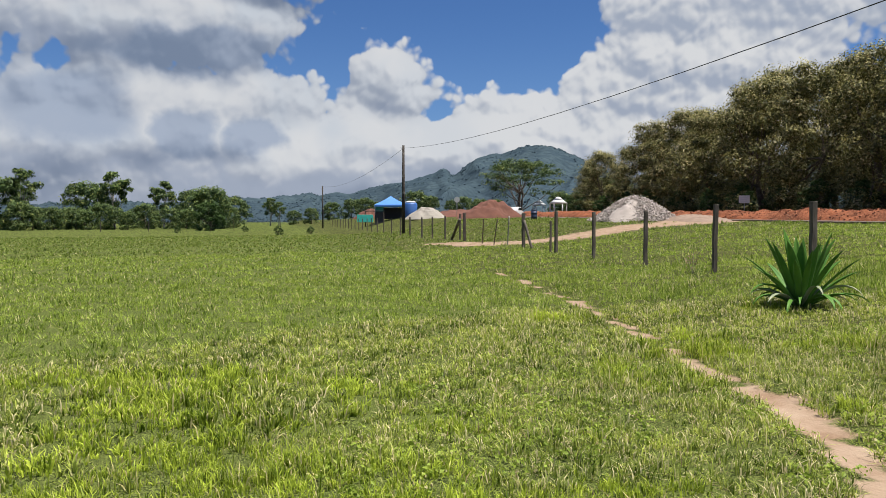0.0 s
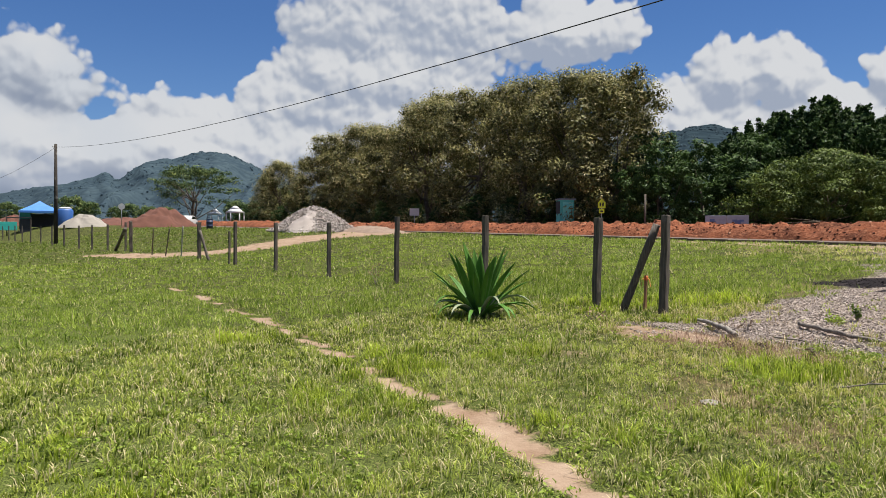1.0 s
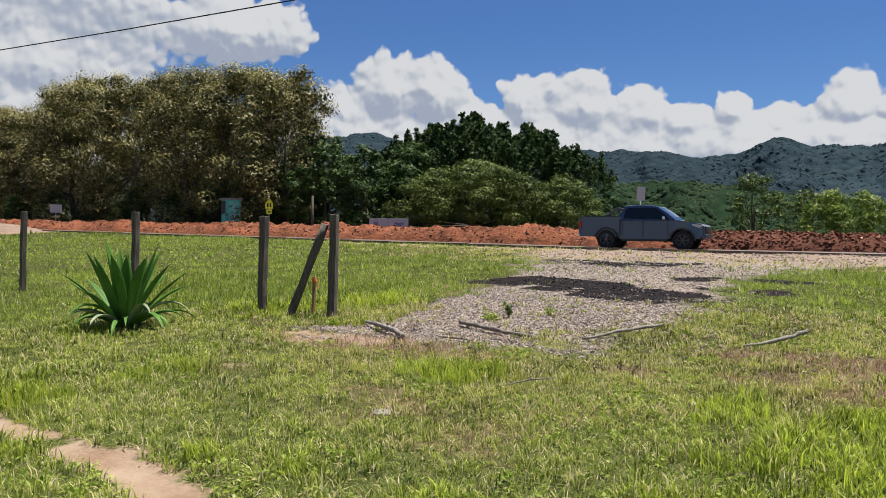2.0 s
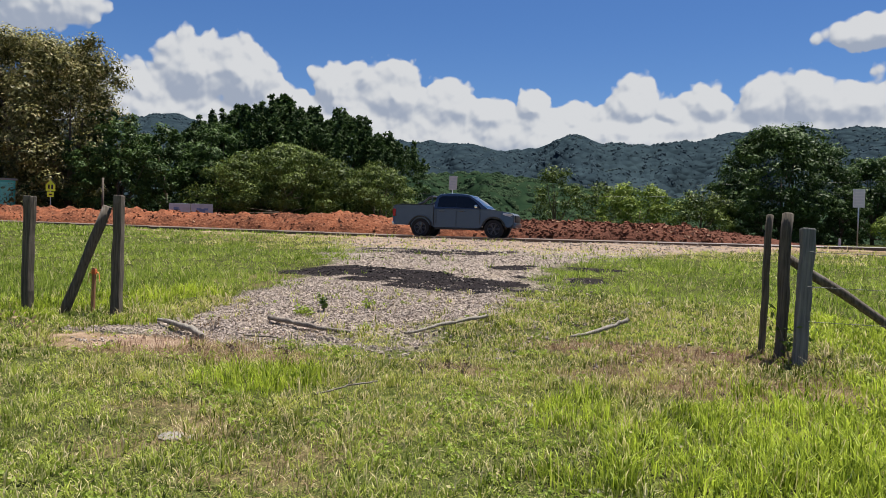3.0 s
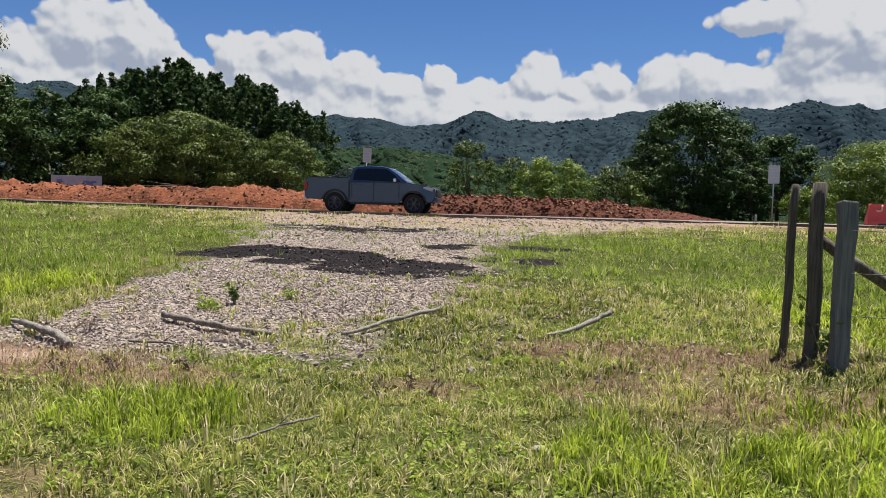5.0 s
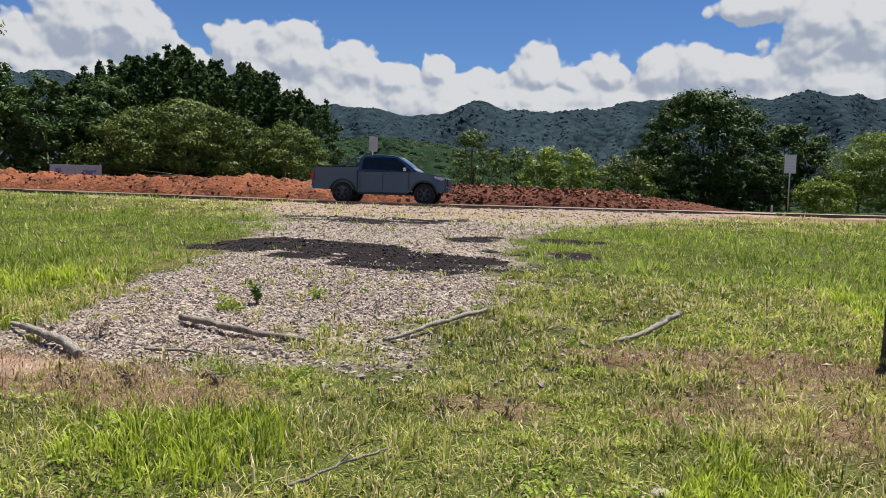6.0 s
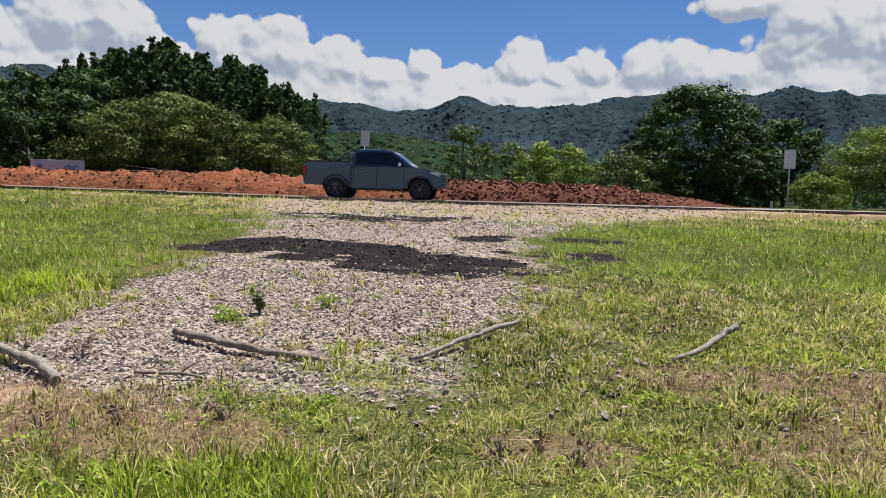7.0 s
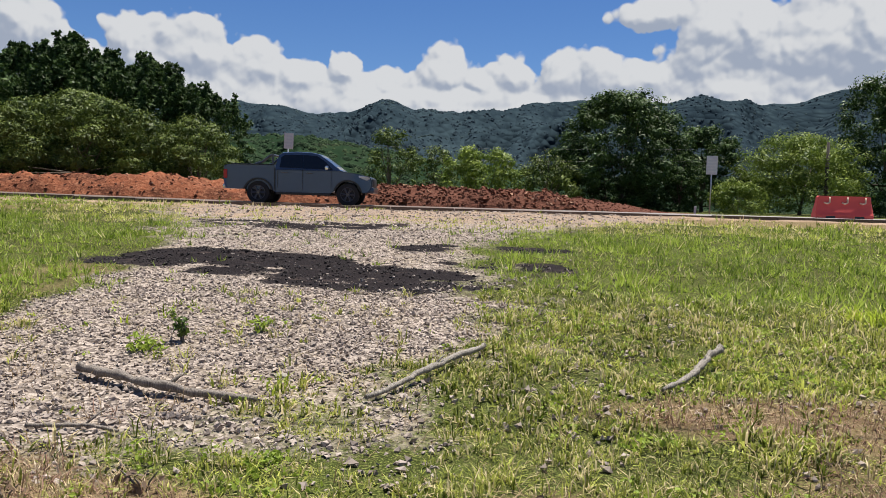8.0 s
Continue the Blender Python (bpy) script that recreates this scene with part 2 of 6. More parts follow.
def ground_material():
    m = Mat("ground", 1.0, 0.0, 0.02)
    p = m.world_pos()
    big, mid, fine = m.noise(0.35, 4.0, at=p), m.noise(2.6, 5.0, at=p), m.noise(28.0, 4.0, at=p)
    speck = m.noise(75.0, 3.0, 0.7, at=p)
    turf = m.mix(m.ramp(mid, 0.3, 0.7), (0.016, 0.020, 0.007), (0.052, 0.064, 0.017))
    turf = m.mix(m.ramp(fine, 0.48, 0.66, 0, 0.6), turf, (0.115, 0.088, 0.045))
    turf = m.mix(m.ramp(speck, 0.52, 0.66), turf, m.mix(mid, (0.13, 0.165, 0.035), (0.24, 0.235, 0.085)))
    turf = m.mix(m.ramp(speck, 0.5, 0.40, 0, 0.9), turf, (0.012, 0.012, 0.006))
    turf = m.mix(m.ramp(big, 0.45, 0.7, 0.0, 0.35), turf, (0.09, 0.118, 0.024))
    lush = m.ramp(m.node("ShaderNodeSeparateXYZ", Vector=p).outputs[1], 6.5, 2.5, 0.0, 0.65)
    turf = m.mix(lush, turf, m.mix(m.ramp(speck, 0.4, 0.62), (0.016, 0.022, 0.007), (0.15, 0.185, 0.045)))
    soil = m.mix(fine, (0.15, 0.094, 0.06), (0.27, 0.185, 0.125))
    soil = m.mix(m.ramp(mid, 0.35, 0.7, 0, 0.6), soil, (0.36, 0.28, 0.205))
    stones = m.voronoi(34.0, p, "Color")
    gravel = m.mix(m.node("ShaderNodeSeparateColor", Color=stones).outputs[0], (0.055, 0.042, 0.036), (0.40, 0.335, 0.285))
    gravel = m.mix(m.ramp(mid, 0.45, 0.7, 0, 0.4), gravel, (0.22, 0.175, 0.115))
    streak = m.noise(5.0, 5.0, 0.65, at=p, stretch=(0.45, 1.0, 1.0))
    tar = m.mix(m.math("MULTIPLY_ADD", streak, 0.6, m.math("MULTIPLY", fine, 0.4)), (0.004, 0.0036, 0.004), (0.036, 0.030, 0.031))
    tar = m.mix(m.ramp(streak, 0.58, 0.70, 0, 0.7), tar, (0.07, 0.052, 0.045))
    straw = m.mix(fine, (0.085, 0.055, 0.030), (0.27, 0.20, 0.115))

    def edge(name, rough=0.55, width=0.16):
        v = m.math("MULTIPLY_ADD", m.math("SUBTRACT", mid, 0.5), rough, m.attr(name))
        v = m.math("MULTIPLY_ADD", m.math("SUBTRACT", fine, 0.5), 0.5, v)
        if name == "tar":
            v = m.math("MULTIPLY_ADD", m.math("SUBTRACT", streak, 0.5), 1.5, v)
        return m.math("MULTIPLY", m.ramp(v, 0.5 - width / 2, 0.5 + width / 2), m.ramp(m.attr(name), 0.02, 0.15))

    col = m.mix(m.math("MULTIPLY", edge("dry", 0.8, 0.5), 0.75), turf, straw)
    col = m.mix(edge("gravel", 0.9, 0.4), col, gravel)
    col = m.mix(edge("track", 1.2, 0.35), col, soil)
    col = m.mix(edge("tar", 0.8), col, tar)
    m.color(col)
    h = m.math("ADD", m.math("MULTIPLY", fine, 0.5), m.math("MULTIPLY", m.voronoi(34.0, p), m.attr("gravel")))
    m.bump(h, 0.7, 0.03)
    return m.m


MAT_GROUND = ground_material()


def soil_material():
    m = Mat("red_soil", 0.95, 0.0, 0.1)
    p = m.world_pos()
    n, k = m.noise(0.9, 6.0, at=p), m.noise(7.0, 5.0, at=p)
    col = m.mix(m.ramp(n, 0.3, 0.7), (0.07, 0.026, 0.015), (0.26, 0.088, 0.042))
    col = m.mix(m.ramp(k, 0.5, 0.75), col, (0.30, 0.135, 0.075))
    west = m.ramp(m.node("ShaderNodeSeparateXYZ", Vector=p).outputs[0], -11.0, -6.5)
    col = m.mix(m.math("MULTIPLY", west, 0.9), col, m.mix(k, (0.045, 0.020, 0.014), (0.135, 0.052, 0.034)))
    m.color(col).bump(m.math("ADD", n, k), 0.8, 0.12)
    return m.m


def asphalt_material():
    m = Mat("asphalt", 0.85)
    p = m.world_pos()
    col = m.mix(m.noise(1.2, 4.0, at=p), m.mix(m.noise(60, 2, at=p), (0.10, 0.10, 0.10), (0.19, 0.185, 0.18)), (0.24, 0.22, 0.20))
    clean = m.ramp(m.math("MULTIPLY_ADD", m.noise(0.2, 3.0, at=p), 6.0, m.node("ShaderNodeSeparateXYZ", Vector=p).outputs[0]), 0.0, 9.0)
    m.color(m.mix(clean, (0.10, 0.066, 0.048), col))
    m.bump(m.noise(90, 2, at=p), 0.3, 0.01)
    return m.m


def wood_material(name, dark, light, scale=1.0):
    m = Mat(name, 0.9, 0.0, 0.2)
    grain = m.noise(9.0 * scale, 6.0, stretch=(6.0, 6.0, 0.35))
    stain = m.noise(2.2, 4.0)
    col = m.mix(m.ramp(grain, 0.3, 0.7), dark, light)
    col = m.mix(m.ramp(stain, 0.58, 0.7, 0, 0.5), col, (0.33, 0.31, 0.28))
    m.color(col).bump(grain, 0.6, 0.012)
    return m.m


def forest_material(name, dark, light, stretch):
    m = Mat(name, 1.0, 0.0, 0.0)
    v = m.t.nodes.new("ShaderNodeVectorMath")
    v.operation = "MULTIPLY"
    m.put(v.inputs[0], m.world_pos()), m.put(v.inputs[1], stretch)
    p = v.outputs[0]
    clump = m.voronoi(0.075, p)
    tone = m.noise(0.006, 5.0, at=p)
    col = m.mix(m.ramp(clump, 0.15, 0.75), light, dark)
    col = m.mix(m.ramp(tone, 0.45, 0.7), col, light)
    col = m.mix(m.ramp(m.noise(0.05, 3.0, at=p), 0.4, 0.65, 0, 0.6), col, dark)
    m.color(col).bump(m.math("SUBTRACT", 1.0, clump), 0.8, 5.0)
    return m.m


def crown_material(name, dark, light, pale, scale):
    """Leafy crowns of a far wood: tone by crown, mottled and rough within it."""
    m = Mat(name, 1.0, 0.0, 0.0)
    p = m.world_pos()
    grain = m.noise(scale, 5.0, 0.7, at=p)
    col = m.mix(m.math("MULTIPLY_ADD", m.island(), 0.4, m.math("MULTIPLY", m.ramp(grain, 0.3, 0.7), 0.6)), dark, light)
    col = m.mix(m.ramp(m.noise(scale * 0.05, 3.0, at=p), 0.58, 0.72, 0, 0.5), col, pale)
    m.color(col).bump(grain, 1.0, 1.2 / scale)
    return m.m


MAT_SOIL = soil_material()
MAT_CLOD = leaf_material("soil_clod", (0.04, 0.017, 0.011), (0.20, 0.075, 0.043), (0.34, 0.20, 0.13), 0.05, 0.0, 0.95, 0.3)
MAT_ASPHALT = asphalt_material()
MAT_POST = wood_material("weathered_post", (0.055, 0.045, 0.036), (0.16, 0.135, 0.11))
MAT_POST_GREY = wood_material("grey_post", (0.10, 0.10, 0.10), (0.22, 0.215, 0.20))
MAT_BRANCH = wood_material("dry_branch", (0.085, 0.07, 0.06), (0.27, 0.235, 0.20), 2.0)
MAT_BRANCH_PALE = wood_material("pale_branch", (0.075, 0.064, 0.054), (0.36, 0.325, 0.28), 2.0)
MAT_POLE = wood_material("pole_wood", (0.025, 0.02, 0.018), (0.07, 0.06, 0.05))
MAT_BARK = wood_material("bark", (0.05, 0.04, 0.03), (0.14, 0.11, 0.085))
MAT_BARK_PALE = wood_material("pale_bark", (0.22, 0.20, 0.17), (0.45, 0.42, 0.38))
MAT_WIRE = plain("wire", (0.09, 0.09, 0.09), 0.5, 0.8)
MAT_CABLE = plain("cable", (0.02, 0.02, 0.022), 0.6)
MAT_KERB = plain("kerb_concrete", (0.115, 0.082, 0.062), 0.9, 0, 0.4, 3.0, 0.4)
MAT_CONCRETE = plain("concrete", (0.42, 0.40, 0.37), 0.9, 0, 0.2, 4.0, 0.3)
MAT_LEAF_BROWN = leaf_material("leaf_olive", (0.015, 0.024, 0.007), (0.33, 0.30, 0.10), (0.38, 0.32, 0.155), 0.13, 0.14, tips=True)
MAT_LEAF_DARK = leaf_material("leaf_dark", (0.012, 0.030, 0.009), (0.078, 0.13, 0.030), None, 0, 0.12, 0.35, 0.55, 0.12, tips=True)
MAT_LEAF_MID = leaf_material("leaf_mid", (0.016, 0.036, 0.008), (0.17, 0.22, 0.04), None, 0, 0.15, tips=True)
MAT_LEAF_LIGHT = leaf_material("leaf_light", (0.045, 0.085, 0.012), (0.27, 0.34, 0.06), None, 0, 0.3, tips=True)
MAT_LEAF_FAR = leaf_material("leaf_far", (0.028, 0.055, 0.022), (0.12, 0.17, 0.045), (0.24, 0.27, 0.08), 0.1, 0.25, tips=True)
MAT_GRASS = grass_material("grass_blade", (0.050, 0.088, 0.007), (0.55, 0.61, 0.12), (0.66, 0.57, 0.33), 0.20)
MAT_GRASS_DRY = grass_material("dry_grass_blade", (0.060, 0.085, 0.009), (0.66, 0.68, 0.155), (0.64, 0.53, 0.31), 0.27)
MAT_GRASS_TALL = grass_material("tall_grass_blade", (0.065, 0.11, 0.006), (0.60, 0.70, 0.085), (0.60, 0.52, 0.25), 0.08, 0.5)
MAT_GRASS_MID = grass_material("fresh_grass_blade", (0.070, 0.120, 0.010), (0.40, 0.49, 0.085), (0.56, 0.50, 0.26), 0.08)
MAT_GRASS_FAR = grass_material("far_grass_blade", (0.08, 0.125, 0.015), (0.25, 0.305, 0.065), (0.40, 0.37, 0.17), 0.08)
MAT_STRAW = leaf_material("straw", (0.20, 0.13, 0.07), (0.45, 0.34, 0.20), None, 0, 0.3)
MAT_WEED = leaf_material("weed_leaf", (0.11, 0.17, 0.015), (0.42, 0.52, 0.085), (0.45, 0.40, 0.20), 0.08, 0.4, 0.5, 0.8)
MAT_WEED_DARK = leaf_material("dark_weed_leaf", (0.03, 0.06, 0.012), (0.17, 0.24, 0.05), None, 0, 0.3, 0.5, 8.0)
MAT_WITHERED = leaf_material("withered", (0.10, 0.05, 0.035), (0.34, 0.20, 0.145), (0.52, 0.42, 0.30), 0.15, 0.3)
MAT_STONE_PALE = plain("pale_stone", (0.22, 0.20, 0.165), 0.95, 0, 0.25, 14.0, 0.5)
MAT_DEAD_LEAF = leaf_material("dead_leaf", (0.05, 0.032, 0.022), (0.22, 0.15, 0.10), None, 0, 0.15)
MAT_AGAVE = leaf_material("agave_leaf", (0.055, 0.145, 0.025), (0.13, 0.27, 0.045), None, 0, 0.22, 0.35, 2.0)
MAT_AGAVE_OLD = leaf_material("agave_old_leaf", (0.15, 0.21, 0.11), (0.42, 0.43, 0.30), None, 0, 0.2, 0.4, 2.0)
# bluish haze of distance is mixed into the hill and mountain colours
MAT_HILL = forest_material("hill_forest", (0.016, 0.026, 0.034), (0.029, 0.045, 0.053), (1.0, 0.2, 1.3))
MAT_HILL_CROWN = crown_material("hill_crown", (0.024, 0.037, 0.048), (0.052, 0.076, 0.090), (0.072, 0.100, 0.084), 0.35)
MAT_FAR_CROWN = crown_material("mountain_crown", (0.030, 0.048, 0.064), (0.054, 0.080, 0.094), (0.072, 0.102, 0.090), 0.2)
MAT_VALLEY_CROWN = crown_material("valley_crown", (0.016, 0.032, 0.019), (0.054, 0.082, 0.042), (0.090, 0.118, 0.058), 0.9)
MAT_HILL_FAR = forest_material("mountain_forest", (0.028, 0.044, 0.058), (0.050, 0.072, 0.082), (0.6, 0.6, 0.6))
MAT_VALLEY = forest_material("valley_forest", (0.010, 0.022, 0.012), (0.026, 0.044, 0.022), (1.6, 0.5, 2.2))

# ---- helpers for meshes ----
def part(name, bm, material, parent=None, label=""):
    me = bpy.data.meshes.new(name)
    bm.to_mesh(me)
    bm.free()
    me.materials.append(material)
    ob = new(name, me)
    if parent:
        ob.parent = parent
    return tagged(ob, label)


def raw(name, verts, faces, material, parent=None, smooth=False):
    """A mesh object out of arrays: verts n x 3, faces m x 3 or m x 4."""
    me = bpy.data.meshes.new(name)
    verts, faces = np.asarray(verts, np.float32), np.asarray(faces, np.int32)
    k = faces.shape[1]
    me.vertices.add(len(verts))
    me.vertices.foreach_set("co", verts.ravel())
    me.loops.add(faces.size)
    me.loops.foreach_set("vertex_index", faces.ravel())
    me.polygons.add(len(faces))
    me.polygons.foreach_set("loop_start", np.arange(0, faces.size, k, dtype=np.int32))
    me.polygons.foreach_set("use_smooth", np.full(len(faces), smooth))
    me.update(calc_edges=True)
    me.materials.append(material)
    ob = new(name, me)
    if parent:
        ob.parent = parent
    return ob


def box(bm, x0, x1, y0, y1, z0, z1, bevel=0.0):
    made = bmesh.ops.create_cube(bm, size=1.0)["verts"]
    for v in made:
        v.co = Vector((x0 + (v.co.x + 0.5) * (x1 - x0), y0 + (v.co.y + 0.5) * (y1 - y0), z0 + (v.co.z + 0.5) * (z1 - z0)))
    if bevel:
        edges = list({e for v in made for e in v.link_edges})
        bmesh.ops.bevel(bm, geom=edges, offset=bevel, segments=2, affect="EDGES", profile=0.6)
    return made


def tube(bm, points, radii, sides=8, caps=True):
    """A round stick along points."""
    rings = []
    pts = [Vector(p) for p in points]
    for i, p in enumerate(pts):
        way = (pts[min(i + 1, len(pts) - 1)] - pts[max(i - 1, 0)]).normalized()
        a = way.orthogonal().normalized() if abs(way.z) > 0.9 else way.cross(Vector((0, 0, 1))).normalized()
        b = way.cross(a)
        rings.append([bm.verts.new(p + (a * math.cos(2 * math.pi * j / sides) + b * math.sin(2 * math.pi * j / sides)) * radii[i]) for j in range(sides)])
    for r0, r1 in zip(rings, rings[1:]):
        for j in range(sides):
            f = bm.faces.new((r0[j], r0[(j + 1) % sides], r1[(j + 1) % sides], r1[j]))
            f.smooth = True
    if caps:
        bm.faces.new(rings[0][::-1])
        bm.faces.new(rings[-1])


def empty(name, at, label, category, group="", kind=""):
    ob = new(name)
    ob.matrix_basis = at
    return tagged(ob, label, category, group, kind)


def value_noise(x, y, seed=0):
    """Smooth noise in 0..1 on arrays."""
    def h(i, j):
        n = (i * 374761393 + j * 668265263 + seed * 974634777) & 0xFFFFFFFF
        n = ((n ^ (n >> 13)) * 1274126177) & 0xFFFFFFFF
        return ((n ^ (n >> 16)) & 0xFFFF) / 65535.0
    i, j = np.floor(x).astype(np.int64), np.floor(y).astype(np.int64)
    u, v = x - i, y - j
    u, v = u * u * (3 - 2 * u), v * v * (3 - 2 * v)
    return (h(i, j) * (1 - u) + h(i + 1, j) * u) * (1 - v) + (h(i, j + 1) * (1 - u) + h(i + 1, j + 1) * u) * v


def fbm(x, y, octaves=4, seed=0):
    total, amp, size = 0.0, 0.5, 0.0
    for k in range(octaves):
        total = total + amp * value_noise(x * 2**k, y * 2**k, seed + k)
        size += amp
        amp *= 0.5
    return total / size


def smooth(v, a, b):
    t = np.clip((np.asarray(v, float) - a) / (b - a), 0, 1)
    return t * t * (3 - 2 * t)


# ---- the lie of the land: the field rises towards the road, along +y ----
FIELD_Y = [-4000, 4, 6, 8, 10, 12, 14, 16, 18, 20, 23, 27, 30, 4000]
FIELD_Z = [-0.06, -0.06, -0.03, 0.06, 0.14, 0.3, 0.45, 0.6, 0.75, 0.86, 0.98, 1.05, 1.08, 1.08]
KERB_Y, ROAD_FAR = 29.3, 37.6


def road_rise(x):
    return 0.010 * np.clip(-np.asarray(x, float) - 10, 0, 130)


def field(x, y):
    """Height of the land before small bumps."""
    x, y = np.asarray(x, float), np.asarray(y, float)
    base = sum(np.interp(y + d, FIELD_Y, FIELD_Z) for d in (-0.8, -0.4, 0, 0.4, 0.8)) / 5
    return base + road_rise(x) * smooth(y, 11, 20)


def land(x, y):
    x, y = np.asarray(x, float), np.asarray(y, float)
    flat = smooth(y, 28.6, 29.2) * (1 - smooth(y, 300, 400))
    bumps = (fbm(x * 0.45, y * 0.45, 3, 5) - 0.5) * 0.10 + (fbm(x * 2.3, y * 2.3, 3, 9) - 0.5) * 0.05
    return field(x, y) + bumps * (1 - flat) - 0.06 * flat - 0.05 * near_line(x, y, TRAIL, 0.28)


def line_distance(x, y, points):
    best = np.full(np.shape(x), 1e9)
    for (ax, ay), (bx, by) in zip(points, points[1:]):
        dx, dy = bx - ax, by - ay
        t = np.clip(((x - ax) * dx + (y - ay) * dy) / (dx * dx + dy * dy), 0, 1)
        best = np.minimum(best, np.hypot(x - ax - t * dx, y - ay - t * dy))
    return best


def near_line(x, y, points, half):
    return 1 - smooth(line_distance(x, y, points), half * 0.7, half * 1.3)


TRAIL = [(3.0, -0.5), (0.0, 1.2), (-2.6, 2.6), (-3.84, 3.49), (-4.48, 3.78), (-5.6, 4.15), (-7.06, 4.36), (-9.5, 4.8), (-13.9, 5.5), (-20.0, 6.05), (-22, 6.3)]
TRACK = [(-45, 8.9), (-41, 10.2), (-38, 12.0), (-37.5, 15), (-40, 20), (-43, 25), (-48, 28.5)]


def blob(x, y, cx, cy, rx, ry, turn=0.0):
    c, s = math.cos(radians(turn)), math.sin(radians(turn))
    u, v = ((x - cx) * c + (y - cy) * s) / rx, (-(x - cx) * s + (y - cy) * c) / ry
    return 1 - smooth(np.hypot(u, v), 0.6, 1.4)


def masks(x, y):
    """How much of each surface lies at a place: gravel, bare soil, tar, dead grass."""
    x, y = np.asarray(x, float), np.asarray(y, float)
    west = np.interp(y, [8.6, 9.5, 11, 12.5, 14.5, 18, 20, 24, 29.3], [-6.6, -7.6, -8.0, -8.0, -8.0, -8.3, -8.8, -10.5, -12])
    east_ = np.interp(y, [8.6, 9.5, 11, 12.5, 14.5, 18, 20, 24, 29.3], [-6.2, -5.5, -4.7, -4.3, -4.5, -4.3, -3.0, 0.0, 2.0])
    gravel = np.minimum(smooth(x - west, -0.6 - 1.6 * smooth(y, 16, 19), 0.6 + 0.8 * smooth(y, 16, 19)), smooth(east_ - x, -2.3, 0.9)) * smooth(y, 8.5, 10.0) * (1 - smooth(y, 29.1, 29.3))
    edge = blob(x, y, -15, 27.4, 11, 1.5) * 0.62
    east = blob(x, y, 8, 27.9, 15, 1.2) * 0.72
    gravel = np.maximum(gravel, 0.45 * blob(x, y, -7.6, 9.4, 1.2, 0.7))
    trail = near_line(x, y, TRAIL, np.maximum(0.01, np.interp(x, [-22, -18, -8, -4], [0.02, 0.10, 0.12, 0.17]) + 0.36 * (fbm(x * 2.4, y * 2.4, 4, 31) - 0.5)))
    track = near_line(x, y, TRACK, np.interp(y, [8, 12, 20, 26], [1.0, 1.8, 2.3, 3.0])) * 0.8
    track = np.maximum(track, np.maximum(edge, east) * 0.9)
    track = np.maximum(track, 0.52 * smooth(y, 18.5, 23) * smooth(gravel, 0.1, 0.5))
    verge = blob(x, y, -55, 27.5, 14, 1.2) * 0.6
    scars = blob(x, y, -7.5, 9.0, 1.1, 0.45) * 0.7
    scars = np.maximum(scars, blob(x, y, -8.0, 8.3, 0.7, 0.25) * 0.4)
    scars = np.maximum(scars, blob(x, y, -7.4, 6.9, 0.4, 0.2) * 0.5)
    scars = np.maximum(scars, blob(x, y, -4.8, 6.1, 0.3, 0.15) * 0.45)
    track = np.maximum(np.maximum(track, verge), np.maximum(trail, scars))
    tar = np.maximum.reduce([blob(x, y, -7.6, 15.7, 1.15, 0.75, 10), blob(x, y, -6.4, 15.4, 1.0, 1.0), blob(x, y, -5.0, 14.6, 1.35, 0.95, -12),
                             blob(x, y, -7.1, 20.1, 2.2, 1.1) * 0.56, blob(x, y, -4.4, 17.4, 0.6, 0.5) * 0.7, blob(x, y, -2.8, 17.3, 0.6, 0.4) * 0.7,
                             blob(x, y, -2.75, 15.5, 0.4, 0.6) * 0.7, blob(x, y, -3.7, 15.9, 0.5, 0.4) * 0.65, blob(x, y, -3.4, 13.9, 0.7, 0.25) * 0.6,
                             blob(x, y, -6.2, 23.5, 2.2, 0.5) * 0.5])
    dry = np.maximum.reduce([blob(x, y, -5.8, 8.65, 0.95, 0.42) * 1.15, blob(x, y, -7.1, 8.9, 1.4, 0.6) * 0.9, blob(x, y, -1.3, 8.9, 1.5, 0.8) * 0.6, blob(x, y, -1.5, 10.1, 1.5, 0.42) * 1.1, blob(x, y, 4.5, 26.5, 13, 2.9) * 0.8, blob(x, y, -14, 25, 6, 3.5) * 0.5, blob(x, y, -3.5, 8.75, 0.5, 0.3) * 0.6,
                             blob(x, y, -8.6, 14.2, 1.0, 1.3) * 0.5, blob(x, y, -4.4, 6.2, 1.6, 1.0) * 0.3,
                             blob(x, y, -6.4, 10.2, 1.0, 0.6) * 0.4])
    ragged = fbm(x * 1.4, y * 2.2, 4, 55) - 0.5
    return gravel + 1.0 * ragged * (gravel > 0.02), track, np.where(tar > 0.03, tar + 1.3 * ragged + 0.9 * (fbm(x * 2.6, y * 4.2, 3, 58) - 0.5), 0), np.where(dry > 0.03, dry + 0.9 * (fbm(x * 2.2, y * 2.8, 4, 57) - 0.5), 0)


def spread(lo, hi, fine_lo, fine_hi, step, grow=1.12):
    """Grid lines that are fine in the middle and widen outwards."""
    mid = list(np.arange(fine_lo, fine_hi + 1e-6, step))
    a, s = [fine_lo], step
    while a[-1] > lo:
        s *= 1.03 if a[-1] > -60 else grow
        a.append(a[-1] - s)
    b, s = [mid[-1]], step
    while b[-1] < hi:
        s *= grow
        b.append(b[-1] + s)
    return np.array(a[:0:-1] + mid + b[1:])


